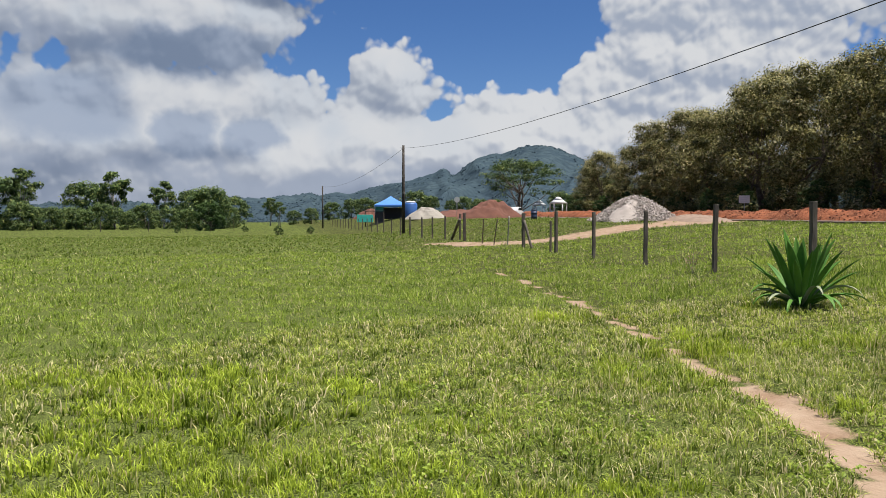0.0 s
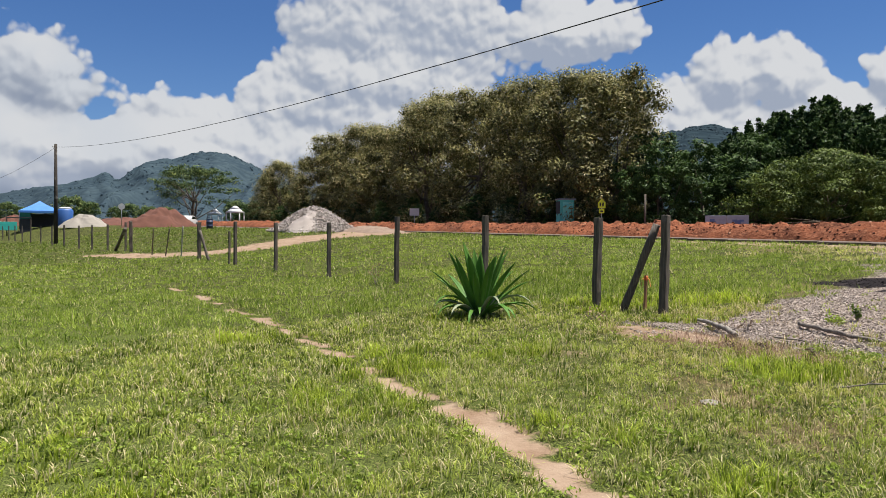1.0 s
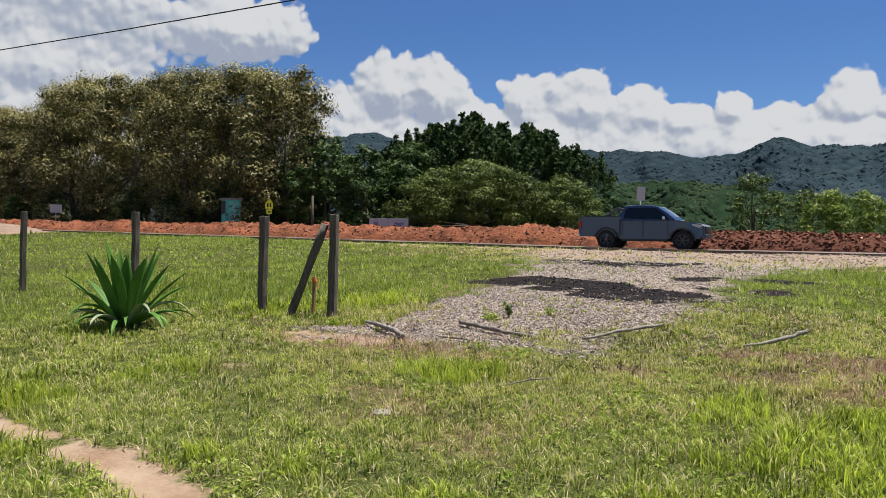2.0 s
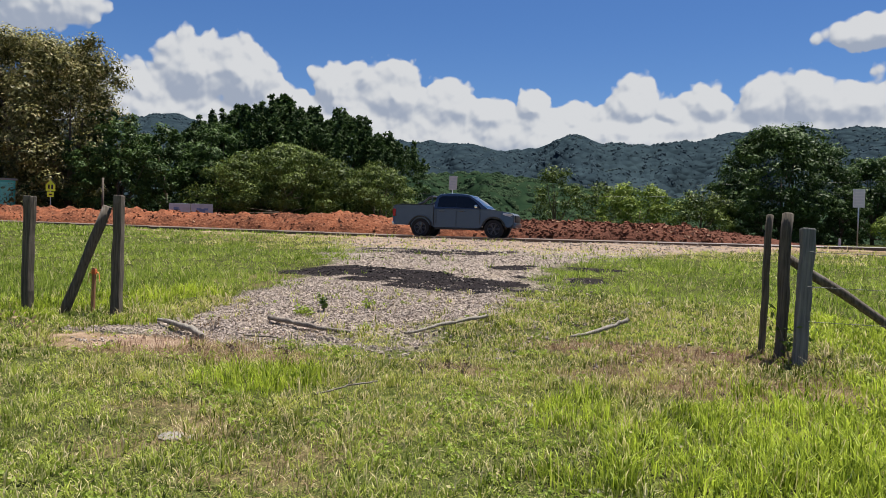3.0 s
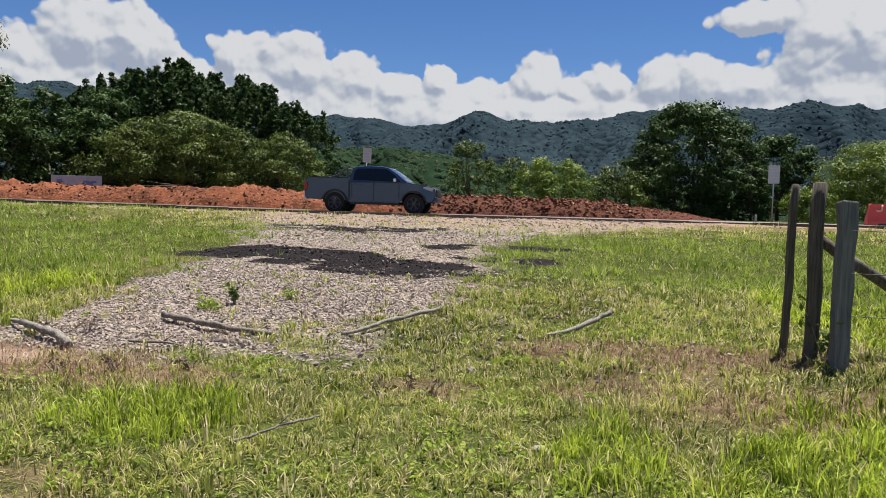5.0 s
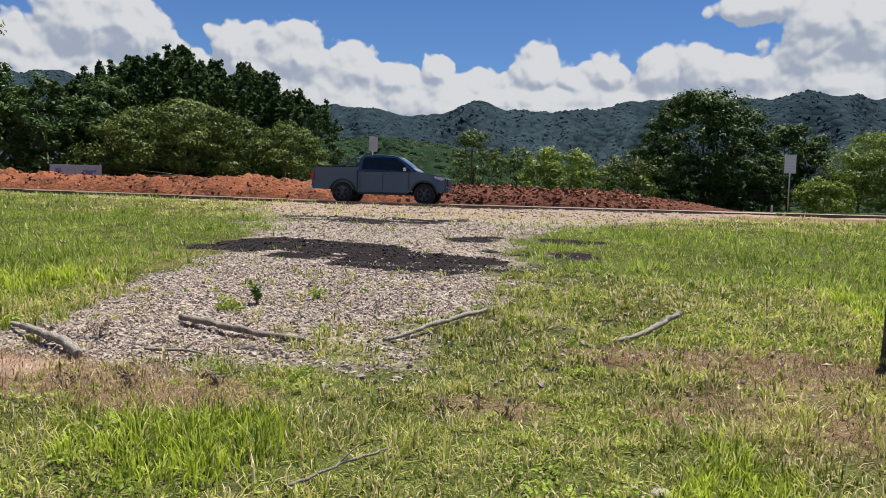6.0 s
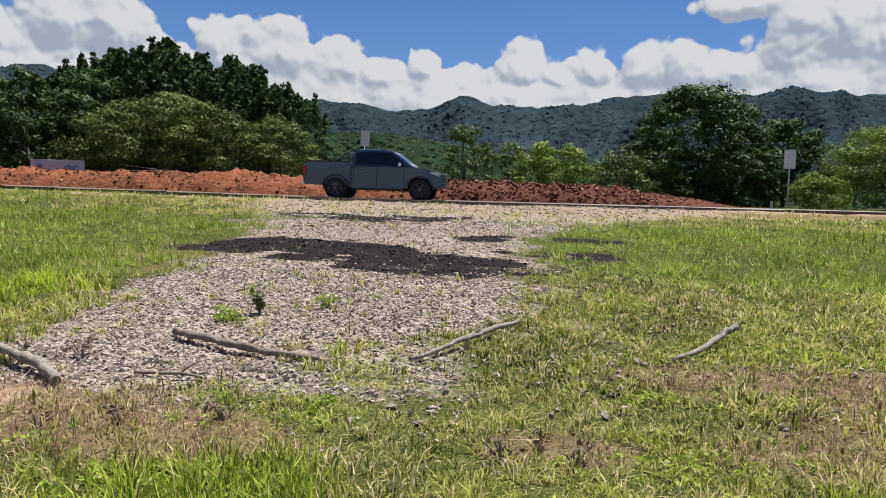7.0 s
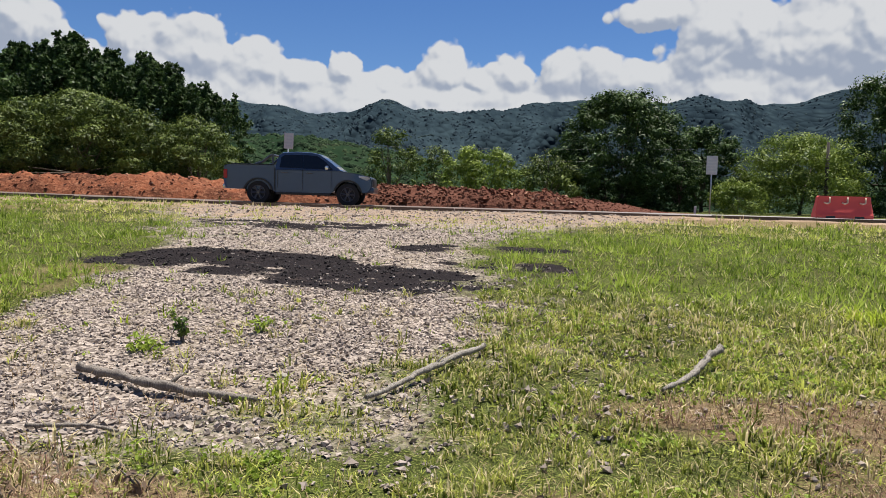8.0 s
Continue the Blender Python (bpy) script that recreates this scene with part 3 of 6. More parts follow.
def build_ground():
    xs = spread(-4200, 4200, -14, 6, 0.2)
    ys = spread(-3000, 4200, 0, 30, 0.2)
    x, y = np.meshgrid(xs, ys)
    z = land(x, y)
    # far off the land falls a little behind the road, then runs level
    z = z - 1.6 * smooth(y, 60, 130)
    n, m = len(xs), len(ys)
    idx = np.arange(n * m).reshape(m, n)
    faces = np.stack([idx[:-1, :-1], idx[:-1, 1:], idx[1:, 1:], idx[1:, :-1]], -1).reshape(-1, 4)
    ob = raw("ground", np.stack([x, y, z], -1).reshape(-1, 3), faces, MAT_GROUND, smooth=True)
    for name, values in zip(("gravel", "track", "tar", "dry"), masks(x, y)):
        at = ob.data.attributes.new(name, "FLOAT", "POINT")
        at.data.foreach_set("value", values.ravel().astype(np.float32))
    return tagged(ob, "green pasture with worn soil, gravel and tar patches", "ground", kind="structure")


ground = build_ground()


def build_road():
    xs = np.concatenate([np.arange(-320, -60, 20.0), np.arange(-60, 40, 2.0), np.arange(40, 300, 20.0)])
    rows = [(KERB_Y + 0.02, 0.0), (33.4, 0.06), (ROAD_FAR, 0.0)]
    verts = [(x, y, 1.08 + float(road_rise(x)) + 0.0 + dz) for y, dz in rows for x in xs]
    n = len(xs)
    faces = [(r * n + i, r * n + i + 1, (r + 1) * n + i + 1, (r + 1) * n + i) for r in range(len(rows) - 1) for i in range(n - 1)]
    tagged(raw("road", verts, faces, MAT_ASPHALT, smooth=True), "worn grey asphalt road beyond the pasture", "road", kind="structure")


build_road()


def build_kerb():
    kerb = empty("kerb", pose(0, 0, 0), "low dark concrete kerb along the road", "kerb", kind="structure")
    bm = bmesh.new()
    box(bm, 0, 1.98, KERB_Y - 0.14, KERB_Y, -0.1, 0.075, 0.012)
    first = part("kerb_stone", bm, MAT_KERB, kerb)
    first.location = (-74, 0, 1.08 + float(road_rise(-74)))
    x = -72.0
    while x < 44:
        ob = new("kerb_stone", first.data)
        ob.parent = kerb
        ob.location = (x, random.uniform(-0.012, 0.012), 1.08 + float(road_rise(x + 1)) + random.uniform(-0.012, 0.012))
        x += 2.0


build_kerb()


def soil_surface(x, u):
    """The heap of dug soil: y and z at x, u from its foot at the road to its back."""
    height = np.interp(x, [-150, -60, -30, -18, -12, -6, -1, 3, 5.2, 8], [0.7, 0.75, 0.85, 0.92, 0.86, 0.82, 0.82, 0.45, 0.12, 0.0])
    height = height * (0.84 + 0.36 * fbm(x * 0.35, 0 * x, 3, 40))
    y = ROAD_FAR + 0.4 + u * 5.2 + 0.5 * (fbm(x * 0.5, u * 2, 2, 43) - 0.5)
    shape = np.sin(np.pi * u ** 0.74) ** 1.05
    rough = (fbm(x * 0.9, y * 1.1, 4, 41) - 0.5) * 0.5 + (fbm(x * 2.6, y * 2.6, 4, 47) - 0.5) * 0.65
    return y, 1.02 + road_rise(x) + shape * np.maximum(height + rough * np.minimum(height, 1.0), 0.0)


def build_embankment():
    """The heap of dug red soil along the far side of the road."""
    xs = np.arange(-150, 8, 0.14)
    us = np.linspace(0, 1, 26)
    x, u = np.meshgrid(xs, us)
    y, z = soil_surface(x, u)
    n, m = len(xs), len(us)
    idx = np.arange(n * m).reshape(m, n)
    faces = np.stack([idx[:-1, :-1], idx[:-1, 1:], idx[1:, 1:], idx[1:, :-1]], -1).reshape(-1, 4)
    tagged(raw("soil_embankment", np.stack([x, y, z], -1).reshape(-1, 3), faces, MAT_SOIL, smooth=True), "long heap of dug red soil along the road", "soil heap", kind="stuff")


build_embankment()

# ---- mountains: ridges as yaw, height angle and width of their peaks, in degrees ----
PEAKS_NEAR = [(-75, 5.5), (-60, 6.2), (-46, 6.5), (-33, 7.6), (-28.6, 7.5), (-26.3, 8.2), (-22.6, 7.1), (-17.8, 7.8), (-13.5, 7.2), (-9.3, 7.7), (-4.8, 7.2), (-3, 6.6), (0.5, 6.5),
              (2.5, 6.4), (5.6, 7.4), (8.0, 6.5), (10.9, 6.2), (16.2, 6.7), (19.4, 6.6), (26, 6.9), (31.6, 7.0), (34.8, 7.8), (38, 7.2), (44, 6.5), (52, 5.0), (62, 0.5)]
PEAKS_FAR = [(50, 0.5), (58, 1.8), (63, 2.9), (67.2, 4.4), (69, 5.2), (70.9, 5.7), (72.6, 5.4), (74.1, 5.3), (75.3, 5.0), (77.3, 3.5), (78.1, 4.2), (79.3, 3.45), (81.7, 2.9), (86, 2.2), (92, 1.8), (100, 1.5), (115, 1.2), (130, 0.9)]


def ridge(yaw, peaks, sharp):
    at, up = np.array(peaks).T
    return sum(np.interp(yaw + d * sharp, at, up) for d in (-0.5, -0.25, 0, 0.25, 0.5)) / 5


def canopy(x, y, cell, seed):
    """Rounded crowns of a far wood, 0 to 1."""
    gx, gy = x / cell, y / cell
    i, j = np.floor(gx), np.floor(gy)
    best = np.full(np.shape(x), 9.0)
    for a in (-1, 0, 1):
        for b in (-1, 0, 1):
            u, v = i + a, j + b
            px = u + value_noise(u + 0.0, v + 0.0, seed)
            py = v + value_noise(u + 0.0, v + 0.0, seed + 7)
            best = np.minimum(best, (gx - px) ** 2 + (gy - py) ** 2)
    return np.sqrt(np.clip(1 - best, 0, 1))


def crowns(name, yaw, x, y, z, count, size, material, label, seed):
    """Low rounded crowns of a far wood, standing on a hillside grid; one joined mesh."""
    rng = np.random.default_rng(seed)
    m, n = x.shape
    i, j = rng.random(count) * (m - 4), rng.random(count) * (n - 2)
    a, b = i.astype(int), j.astype(int)
    u, v = i - a, j - b
    place = np.stack([(g[a, b] * (1 - u) + g[a + 1, b] * u) * (1 - v) + (g[a, b + 1] * (1 - u) + g[a + 1, b + 1] * u) * v for g in (x, y, z)], -1)
    far = np.hypot(place[:, 0], place[:, 1])
    r = size * (0.45 + rng.random(count) ** 1.6) * (0.55 + 0.45 * far / far.max()) * (0.7 + 0.6 * fbm(place[:, 0] / 70, place[:, 1] / 70, 2, seed))
    ring = np.arange(5) / 5 * 2 * np.pi
    low = np.stack([np.cos(ring), np.sin(ring), 0 * ring - 0.45], -1)
    mid = np.stack([0.82 * np.cos(ring + 0.5), 0.82 * np.sin(ring + 0.5), 0 * ring + 0.34], -1)
    unit = np.concatenate([low, mid, [(0, 0, 0.70)]])
    shape = unit[None] * (0.72 + 0.56 * rng.random((count, 11, 1)))
    verts = place[:, None] + shape * r[:, None, None]
    f = [(k, (k + 1) % 5, 5 + k) for k in range(5)] + [((k + 1) % 5, 5 + (k + 1) % 5, 5 + k) for k in range(5)] + [(5 + k, 5 + (k + 1) % 5, 10) for k in range(5)]
    faces = (np.array(f)[None] + np.arange(count)[:, None, None] * 11).reshape(-1, 3)
    tagged(raw(name, verts.reshape(-1, 3), faces, material, smooth=True), label, "forest", kind="stuff")


def build_mountain(name, yaw0, yaw1, near, crest, peaks, sharp, material, label, cols, tree, seed, fold, wood=None):
    yaws = np.linspace(yaw0, yaw1, cols)
    steps = np.concatenate([np.linspace(0, 1, 48), [1.12, 1.3]])
    yaw, s = np.meshgrid(yaws, steps)
    top = np.radians(ridge(yaw, peaks, sharp) - 0.12 + (fbm(yaw * 0.8, yaw * 0, 4, seed) - 0.5) * 0.55)
    r = near + (crest - near) * s
    a = np.radians(yaw)
    spur = 1 - np.abs(2 * fbm(yaw / fold + s * 0.8, s * 2.2, 3, seed + 3) - 1)
    rise = np.where(s <= 1, 0.10 * s + 0.90 * smooth(s, 0.10, 1.0) ** 1.25, 1 - (s - 1) * 2.5)
    rise = rise * (1 - 0.8 * (1 - spur) * np.sin(np.pi * np.clip(s, 0, 1)))
    z = crest * np.tan(top) * rise
    r = r - (spur - 0.5) * 0.09 * crest * np.sin(np.pi * np.clip(s, 0, 1))
    x, y = -np.sin(a) * r, np.cos(a) * r
    n, m = len(yaws), len(steps)
    idx = np.arange(n * m).reshape(m, n)
    faces = np.stack([idx[:-1, 1:], idx[:-1, :-1], idx[1:, :-1], idx[1:, 1:]], -1).reshape(-1, 4)
    tagged(raw(name, np.stack([x, y, z], -1).reshape(-1, 3), faces, material, smooth=True), label, "mountain", kind="structure")
    if wood:
        count, crown_material, wood_label = wood
        crowns("hillside_wood", yaw, x, y, z, count, tree, crown_material, wood_label, seed + 9)


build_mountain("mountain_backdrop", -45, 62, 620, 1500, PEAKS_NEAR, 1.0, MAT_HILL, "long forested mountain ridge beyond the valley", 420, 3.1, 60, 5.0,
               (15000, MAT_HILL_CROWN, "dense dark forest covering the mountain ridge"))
build_mountain("far_mountain_backdrop", 50, 130, 900, 3000, PEAKS_FAR, 0.5, MAT_HILL_FAR, "distant wooded mountain with two peaks, blue-green with haze", 300, 5.0, 80, 6.0,
               (5500, MAT_FAR_CROWN, "forest on the distant mountain, blue-green with haze"))
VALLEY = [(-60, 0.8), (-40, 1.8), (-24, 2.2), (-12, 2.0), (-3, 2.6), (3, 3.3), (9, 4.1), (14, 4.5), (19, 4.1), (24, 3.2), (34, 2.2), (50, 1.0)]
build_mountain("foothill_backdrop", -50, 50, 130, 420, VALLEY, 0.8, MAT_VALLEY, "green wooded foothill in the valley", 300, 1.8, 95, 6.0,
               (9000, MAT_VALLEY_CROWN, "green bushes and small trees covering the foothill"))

# ---- trees ----
def leaves(name, centres, radii, per_clump, size, material, parent, rng, droop=0.0, flat=0.75, slim=0.45, far=False):
    """Leaf blades in clumps, turned outwards from each clump: folded rhombs, or for a far crown triangles with larger leaves inside."""
    tip = []

    def batch(per, big, inner, outer):
        n = len(centres) * per
        c = np.repeat(np.asarray(centres), per, 0)
        r = np.repeat(np.asarray(radii), per)[:, None]
        d = rng.normal(size=(n, 3))
        d /= np.linalg.norm(d, axis=1)[:, None]
        p = c + d * r * (inner + (outer - inner) * rng.random((n, 1)) ** 0.6) * (1, 1, flat)
        up = d + (0, 0, 0.35) + rng.normal(size=(n, 3)) * 0.4
        way = rng.normal(size=(n, 3)) + d * 0.4
        way[:, 2] -= droop
        side = np.cross(up, way)
        side /= np.linalg.norm(side, axis=1)[:, None] + 1e-9
        up /= np.linalg.norm(up, axis=1)[:, None] + 1e-9
        way = np.cross(side, up)
        s = big * 1.15 * (0.6 + 0.8 * rng.random((n, 1)))
        if far:
            # painted shading: high on a clump's upper side, zero underneath and inside
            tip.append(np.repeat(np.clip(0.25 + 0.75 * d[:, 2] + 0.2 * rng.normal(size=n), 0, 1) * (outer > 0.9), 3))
            return np.stack([p - way * s * 0.5 + side * s * slim * 0.5, p - way * s * 0.5 - side * s * slim * 0.5, p + way * s * 0.5], 1)
        return np.stack([p - way * s * 0.5, p + side * s * slim * 0.5 + up * s * 0.08, p + way * s * 0.5, p - side * s * slim * 0.5 + up * s * 0.08], 1)

    if not far:
        verts = batch(int(per_clump * 0.92), size, 0.35, 1.0)
        base = np.arange(len(verts))[:, None] * 4
        return raw(name, verts.reshape(-1, 3), np.concatenate([base + (0, 1, 2), base + (0, 2, 3)]), material, parent)
    verts = np.concatenate([batch(int(per_clump * 2.0), size * 0.68, 0.5, 1.04), batch(max(3, per_clump // 4), size * 1.5, 0.0, 0.62)])
    ob = raw(name, verts.reshape(-1, 3), np.arange(len(verts) * 3).reshape(-1, 3), material, parent)
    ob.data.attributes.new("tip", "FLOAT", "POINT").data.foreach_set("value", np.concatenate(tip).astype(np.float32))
    return ob


def tree(at, height, spread_, label, leaf, bark, seed, clumps=150, per=26, size=0.3, base=0.12, shape="round", category="tree", group="", trunks=1, girth=0.022, droop=0.3, kind="tree", flat=0.75, slim=0.45, lump=1.0, spikes=0):
    """A tree with tapered trunk, limbs and a ragged crown, standing at a pose."""
    rng = np.random.default_rng(seed)
    ob = empty(kind, at, label, category, group)
    low = height * base
    cs, rs = [], []
    while len(cs) < clumps:
        u = rng.random() ** (0.8 if shape != "umbrella" else 0.5)
        if shape == "umbrella":
            w = 0.35 + 0.65 * math.sin(math.pi * min(1, 0.15 + 0.75 * u))
        elif shape == "dome":
            w = math.sqrt(max(0.0, 1 - u ** 2.2)) * (0.85 + 0.15 * u)
        elif shape == "tall":
            w = math.sin(math.pi * (0.12 + 0.83 * u)) ** 0.7
        else:
            w = math.sin(math.pi * (0.22 + 0.72 * u)) ** 0.6
        ang = rng.random() * 2 * math.pi
        lobe = 0.82 + 0.2 * math.sin(3 * ang + seed) + 0.12 * math.sin(7 * ang + 2 * seed + 5 * u)
        q = spread_ * w * lobe * (0.45 + 0.58 * rng.random() ** 0.5)
        cs.append((q * math.cos(ang), q * math.sin(ang), low + (height - low) * u * (0.93 + 0.1 * rng.random())))
        rs.append(spread_ * lump * (0.16 + 0.14 * rng.random()))
    for k in sorted(range(len(cs)), key=lambda k: -cs[k][2] - 0.25 * math.hypot(cs[k][0], cs[k][1]))[:spikes]:
        c, r = cs[k], rs[k]
        for step, small in ((0.6, 0.5), (1.0, 0.36), (1.35, 0.2)):
            cs.append((c[0] * (1 + 0.05 * step) + rng.normal() * 0.1 * r, c[1] * (1 + 0.05 * step) + rng.normal() * 0.1 * r, c[2] + step * r * (0.8 + 0.3 * rng.random())))
            rs.append(r * small)
    cs = np.array(cs)
    bm = bmesh.new()
    g = height * girth
    for k in range(trunks):
        lean = Vector((rng.normal() * 0.04, rng.normal() * 0.04, 0)) * height
        root = Vector((rng.normal() * 0.25 * (trunks > 1), rng.normal() * 0.25 * (trunks > 1), -0.2))
        pts = [root + lean * t + Vector((0, 0, t * height * 0.72)) + Vector((rng.normal(), rng.normal(), 0)) * 0.02 * height * t for t in (0, 0.15, 0.35, 0.6, 0.85)]
        tube(bm, pts, [g * 1.35, g, g * 0.8, g * 0.55, g * 0.25], 7)
        for c in cs[rng.choice(len(cs), 9 if trunks == 1 else 5, replace=False)]:
            c = Vector(c)
            a = pts[1 + int(rng.integers(0, 3))]
            mid = a.lerp(c, 0.5) + Vector((0, 0, -0.04 * height))
            tube(bm, [a, mid, c], [g * 0.42, g * 0.3, g * 0.1], 5, False)
    part("trunk", bm, bark, ob)
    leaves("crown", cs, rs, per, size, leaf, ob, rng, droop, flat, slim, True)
    return ob


def ground_at(x, y):
    return float(land(np.array([x]), np.array([y]))[0])


def stand(x, y, turn=0.0, scale=(1, 1, 1)):
    return pose(x, y, ground_at(x, y) - 0.05, 0, 0, turn) @ Matrix.Diagonal((*scale, 1))


WOOD = "trees of the dense wood behind the road"
LABEL_OLIVE = "tall broadleaf tree with olive-brown flowering crown behind the embankment"
olive = [tree(stand(-52, 47), 14.0, 5.4, LABEL_OLIVE, MAT_LEAF_BROWN, MAT_BARK, 11, 108, 130, 0.25, 0.03, group=WOOD, lump=1.2, slim=0.55),
         tree(stand(-61, 48), 13.5, 5.0, LABEL_OLIVE, MAT_LEAF_BROWN, MAT_BARK, 12, 104, 130, 0.25, 0.03, group=WOOD, lump=1.2, slim=0.55),
         tree(stand(-42.0, 46.8), 12.6, 4.8, LABEL_OLIVE, MAT_LEAF_BROWN, MAT_BARK, 13, 104, 130, 0.25, 0.03, group=WOOD, lump=1.2, slim=0.55)]
for i, (x, y, k) in enumerate([(-70, 48.5, 1.02), (-75, 53, 1.14), (-81, 49, 0.98), (-88, 50, 0.95), (-95, 49, 0.90), (-103, 50, 0.80), (-111, 49, 0.72),
                               (-47.5, 52, 1.02), (-57, 53, 1.0), (-66, 54, 1.08), (-85, 56, 1.02), (-97, 56, 0.95), (-119, 50, 0.55), (-108, 57, 0.8),
                               (-126, 53, 0.5), (-46.8, 48.2, 0.98)]):
    copy_thing(olive[i % 3], stand(x, y, 77 * i, (k, k, k)))
LABEL_UNDER = "dark green bushy understorey tree at the edge of the wood"
under = tree(stand(-36.4, 45.5), 6.6, 3.0, LABEL_UNDER, MAT_LEAF_DARK, MAT_BARK, 21, 95, 36, 0.27, 0.0, group="understorey of the wood", lump=0.75)
for i, (x, y, k) in enumerate([(-38.5, 48, 1.25), (-33.6, 47.2, 1.05), (-42, 44.9, 0.5), (-47, 44.8, 0.55), (-52, 44.8, 0.5), (-57.5, 45, 0.55), (-63, 45, 0.5),
                               (-69, 45.5, 0.55), (-75, 45.5, 0.5), (-82, 46, 0.5), (-90, 46, 0.55), (-98, 46.5, 0.55), (-106, 46.5, 0.5), (-114, 47, 0.5),
                               (-128, 49, 0.6), (-122, 48, 0.55), (-136, 52, 0.6), (-31.5, 50, 1.1), (-34.5, 53, 1.2), (-27.5, 49.5, 0.62), (-23.5, 50, 0.6), (-20, 49.5, 0.55), (5.2, 52, 0.5), (9.6, 52, 0.55), (7.3, 51.6, 0.4)]):
    copy_thing(under, stand(x, y, 53 * i, (k, k, k * 0.95)))

# the tall dark tree group and the broad light tree before it
LABEL_TALL = "tall dense dark green broadleaf tree behind the embankment"
tall = tree(stand(-29.6, 56), 9.3, 6.4, LABEL_TALL, MAT_LEAF_DARK, MAT_BARK, 31, 230, 42, 0.32, 0.02, "dome", droop=-0.35, group="dark trees", slim=0.34, lump=0.5, spikes=80)
for x, y, k, q in [(-34.0, 57, 0.95, 40), (-25.0, 57, 0.9, 160), (-21.2, 56, 0.72, 250), (-38.5, 57.5, 0.78, 300), (-31.5, 53.5, 0.7, 100), (-27.2, 54, 0.85, 200)]:
    copy_thing(tall, stand(x, y, q, (k, k, k)))
tree(stand(-24.8, 47), 5.3, 5.9, "broad umbrella-shaped tree with light green flat crown", MAT_LEAF_MID, MAT_BARK, 41, 260, 64, 0.19, 0.2, "dome", droop=-0.1, flat=0.45, lump=0.62)
tree(stand(-18.4, 47.2), 4.2, 3.7, "rounded light green shrubby tree near the road", MAT_LEAF_MID, MAT_BARK, 42, 160, 50, 0.17, 0.0, "dome", droop=0.1, lump=0.7, flat=0.55)
# trees right of the pickup
tree(stand(6.5, 54), 7.15, 4.9, "large dark green broadleaf tree beside the road", MAT_LEAF_DARK, MAT_BARK, 51, 250, 64, 0.25, 0.02, droop=0.2, lump=0.72, flat=0.6)
tree(stand(12.6, 57), 5.6, 2.6, "dark green broadleaf tree beside the road", MAT_LEAF_DARK, MAT_BARK, 52, 110, 34, 0.3, 0.02)
tree(stand(-2.2, 53), 3.6, 2.6, "light yellow-green shrub behind the soil heap", MAT_LEAF_LIGHT, MAT_BARK, 53, 90, 34, 0.24, 0.0, category="shrub", kind="shrub")
tree(stand(1.6, 52.4), 3.2, 2.3, "dark shrub with silvery leaves behind the soil heap", MAT_LEAF_MID, MAT_BARK, 54, 70, 30, 0.2, 0.0, category="shrub", kind="shrub")
tree(stand(12.4, 50), 1.9, 1.7, "low light green shrub at the roadside", MAT_LEAF_LIGHT, MAT_BARK, 55, 60, 34, 0.17, 0.0, category="shrub", kind="shrub")
tree(stand(17.8, 54), 4.9, 5.2, "spreading bright green acacia-like tree beside the road", MAT_LEAF_LIGHT, MAT_BARK, 56, 220, 60, 0.18, 0.02, "dome", droop=0.1, flat=0.5, lump=0.75)
tree(stand(23.6, 54), 8.8, 4.4, "tall dark green tree beside the road", MAT_LEAF_DARK, MAT_BARK, 57, 190, 50, 0.25, 0.02, lump=0.75)
tree(stand(-9.4, 66), 5.6, 2.6, "thin pale-green tree in the valley", MAT_LEAF_MID, MAT_BARK, 58, 50, 26, 0.25, 0.15)
tree(stand(-6.0, 70), 5.0, 2.4, "thin pale-green tree in the valley", MAT_LEAF_MID, MAT_BARK, 59, 45, 26, 0.25, 0.15)


def polar(yaw, far):
    return -math.sin(radians(yaw)) * far, math.cos(radians(yaw)) * far


# the wide-crowned tree and the wood edges beyond the pasture
x, y = polar(72.4, 150)
tree(stand(x, y), 10.8, 8.6, "wide umbrella-crowned tree with bare pale limbs", MAT_LEAF_FAR, MAT_BARK, 61, 150, 34, 0.36, 0.36, "umbrella", trunks=4, droop=0.0, flat=0.35, lump=0.75)
LABEL_FIELD = "far pasture-edge tree with ragged green crown"
far_tree = tree(stand(*polar(95.2, 160)), 8.0, 5.0, LABEL_FIELD, MAT_LEAF_FAR, MAT_BARK, 62, 85, 24, 0.62, 0.0, group="trees at the pasture edge")
slim_tree = tree(stand(*polar(98.4, 175)), 10.2, 3.2, "far slender tree with open crown at the pasture edge", MAT_LEAF_FAR, MAT_BARK_PALE, 63, 50, 26, 0.55, 0.4, "tall", group="trees at the pasture edge")
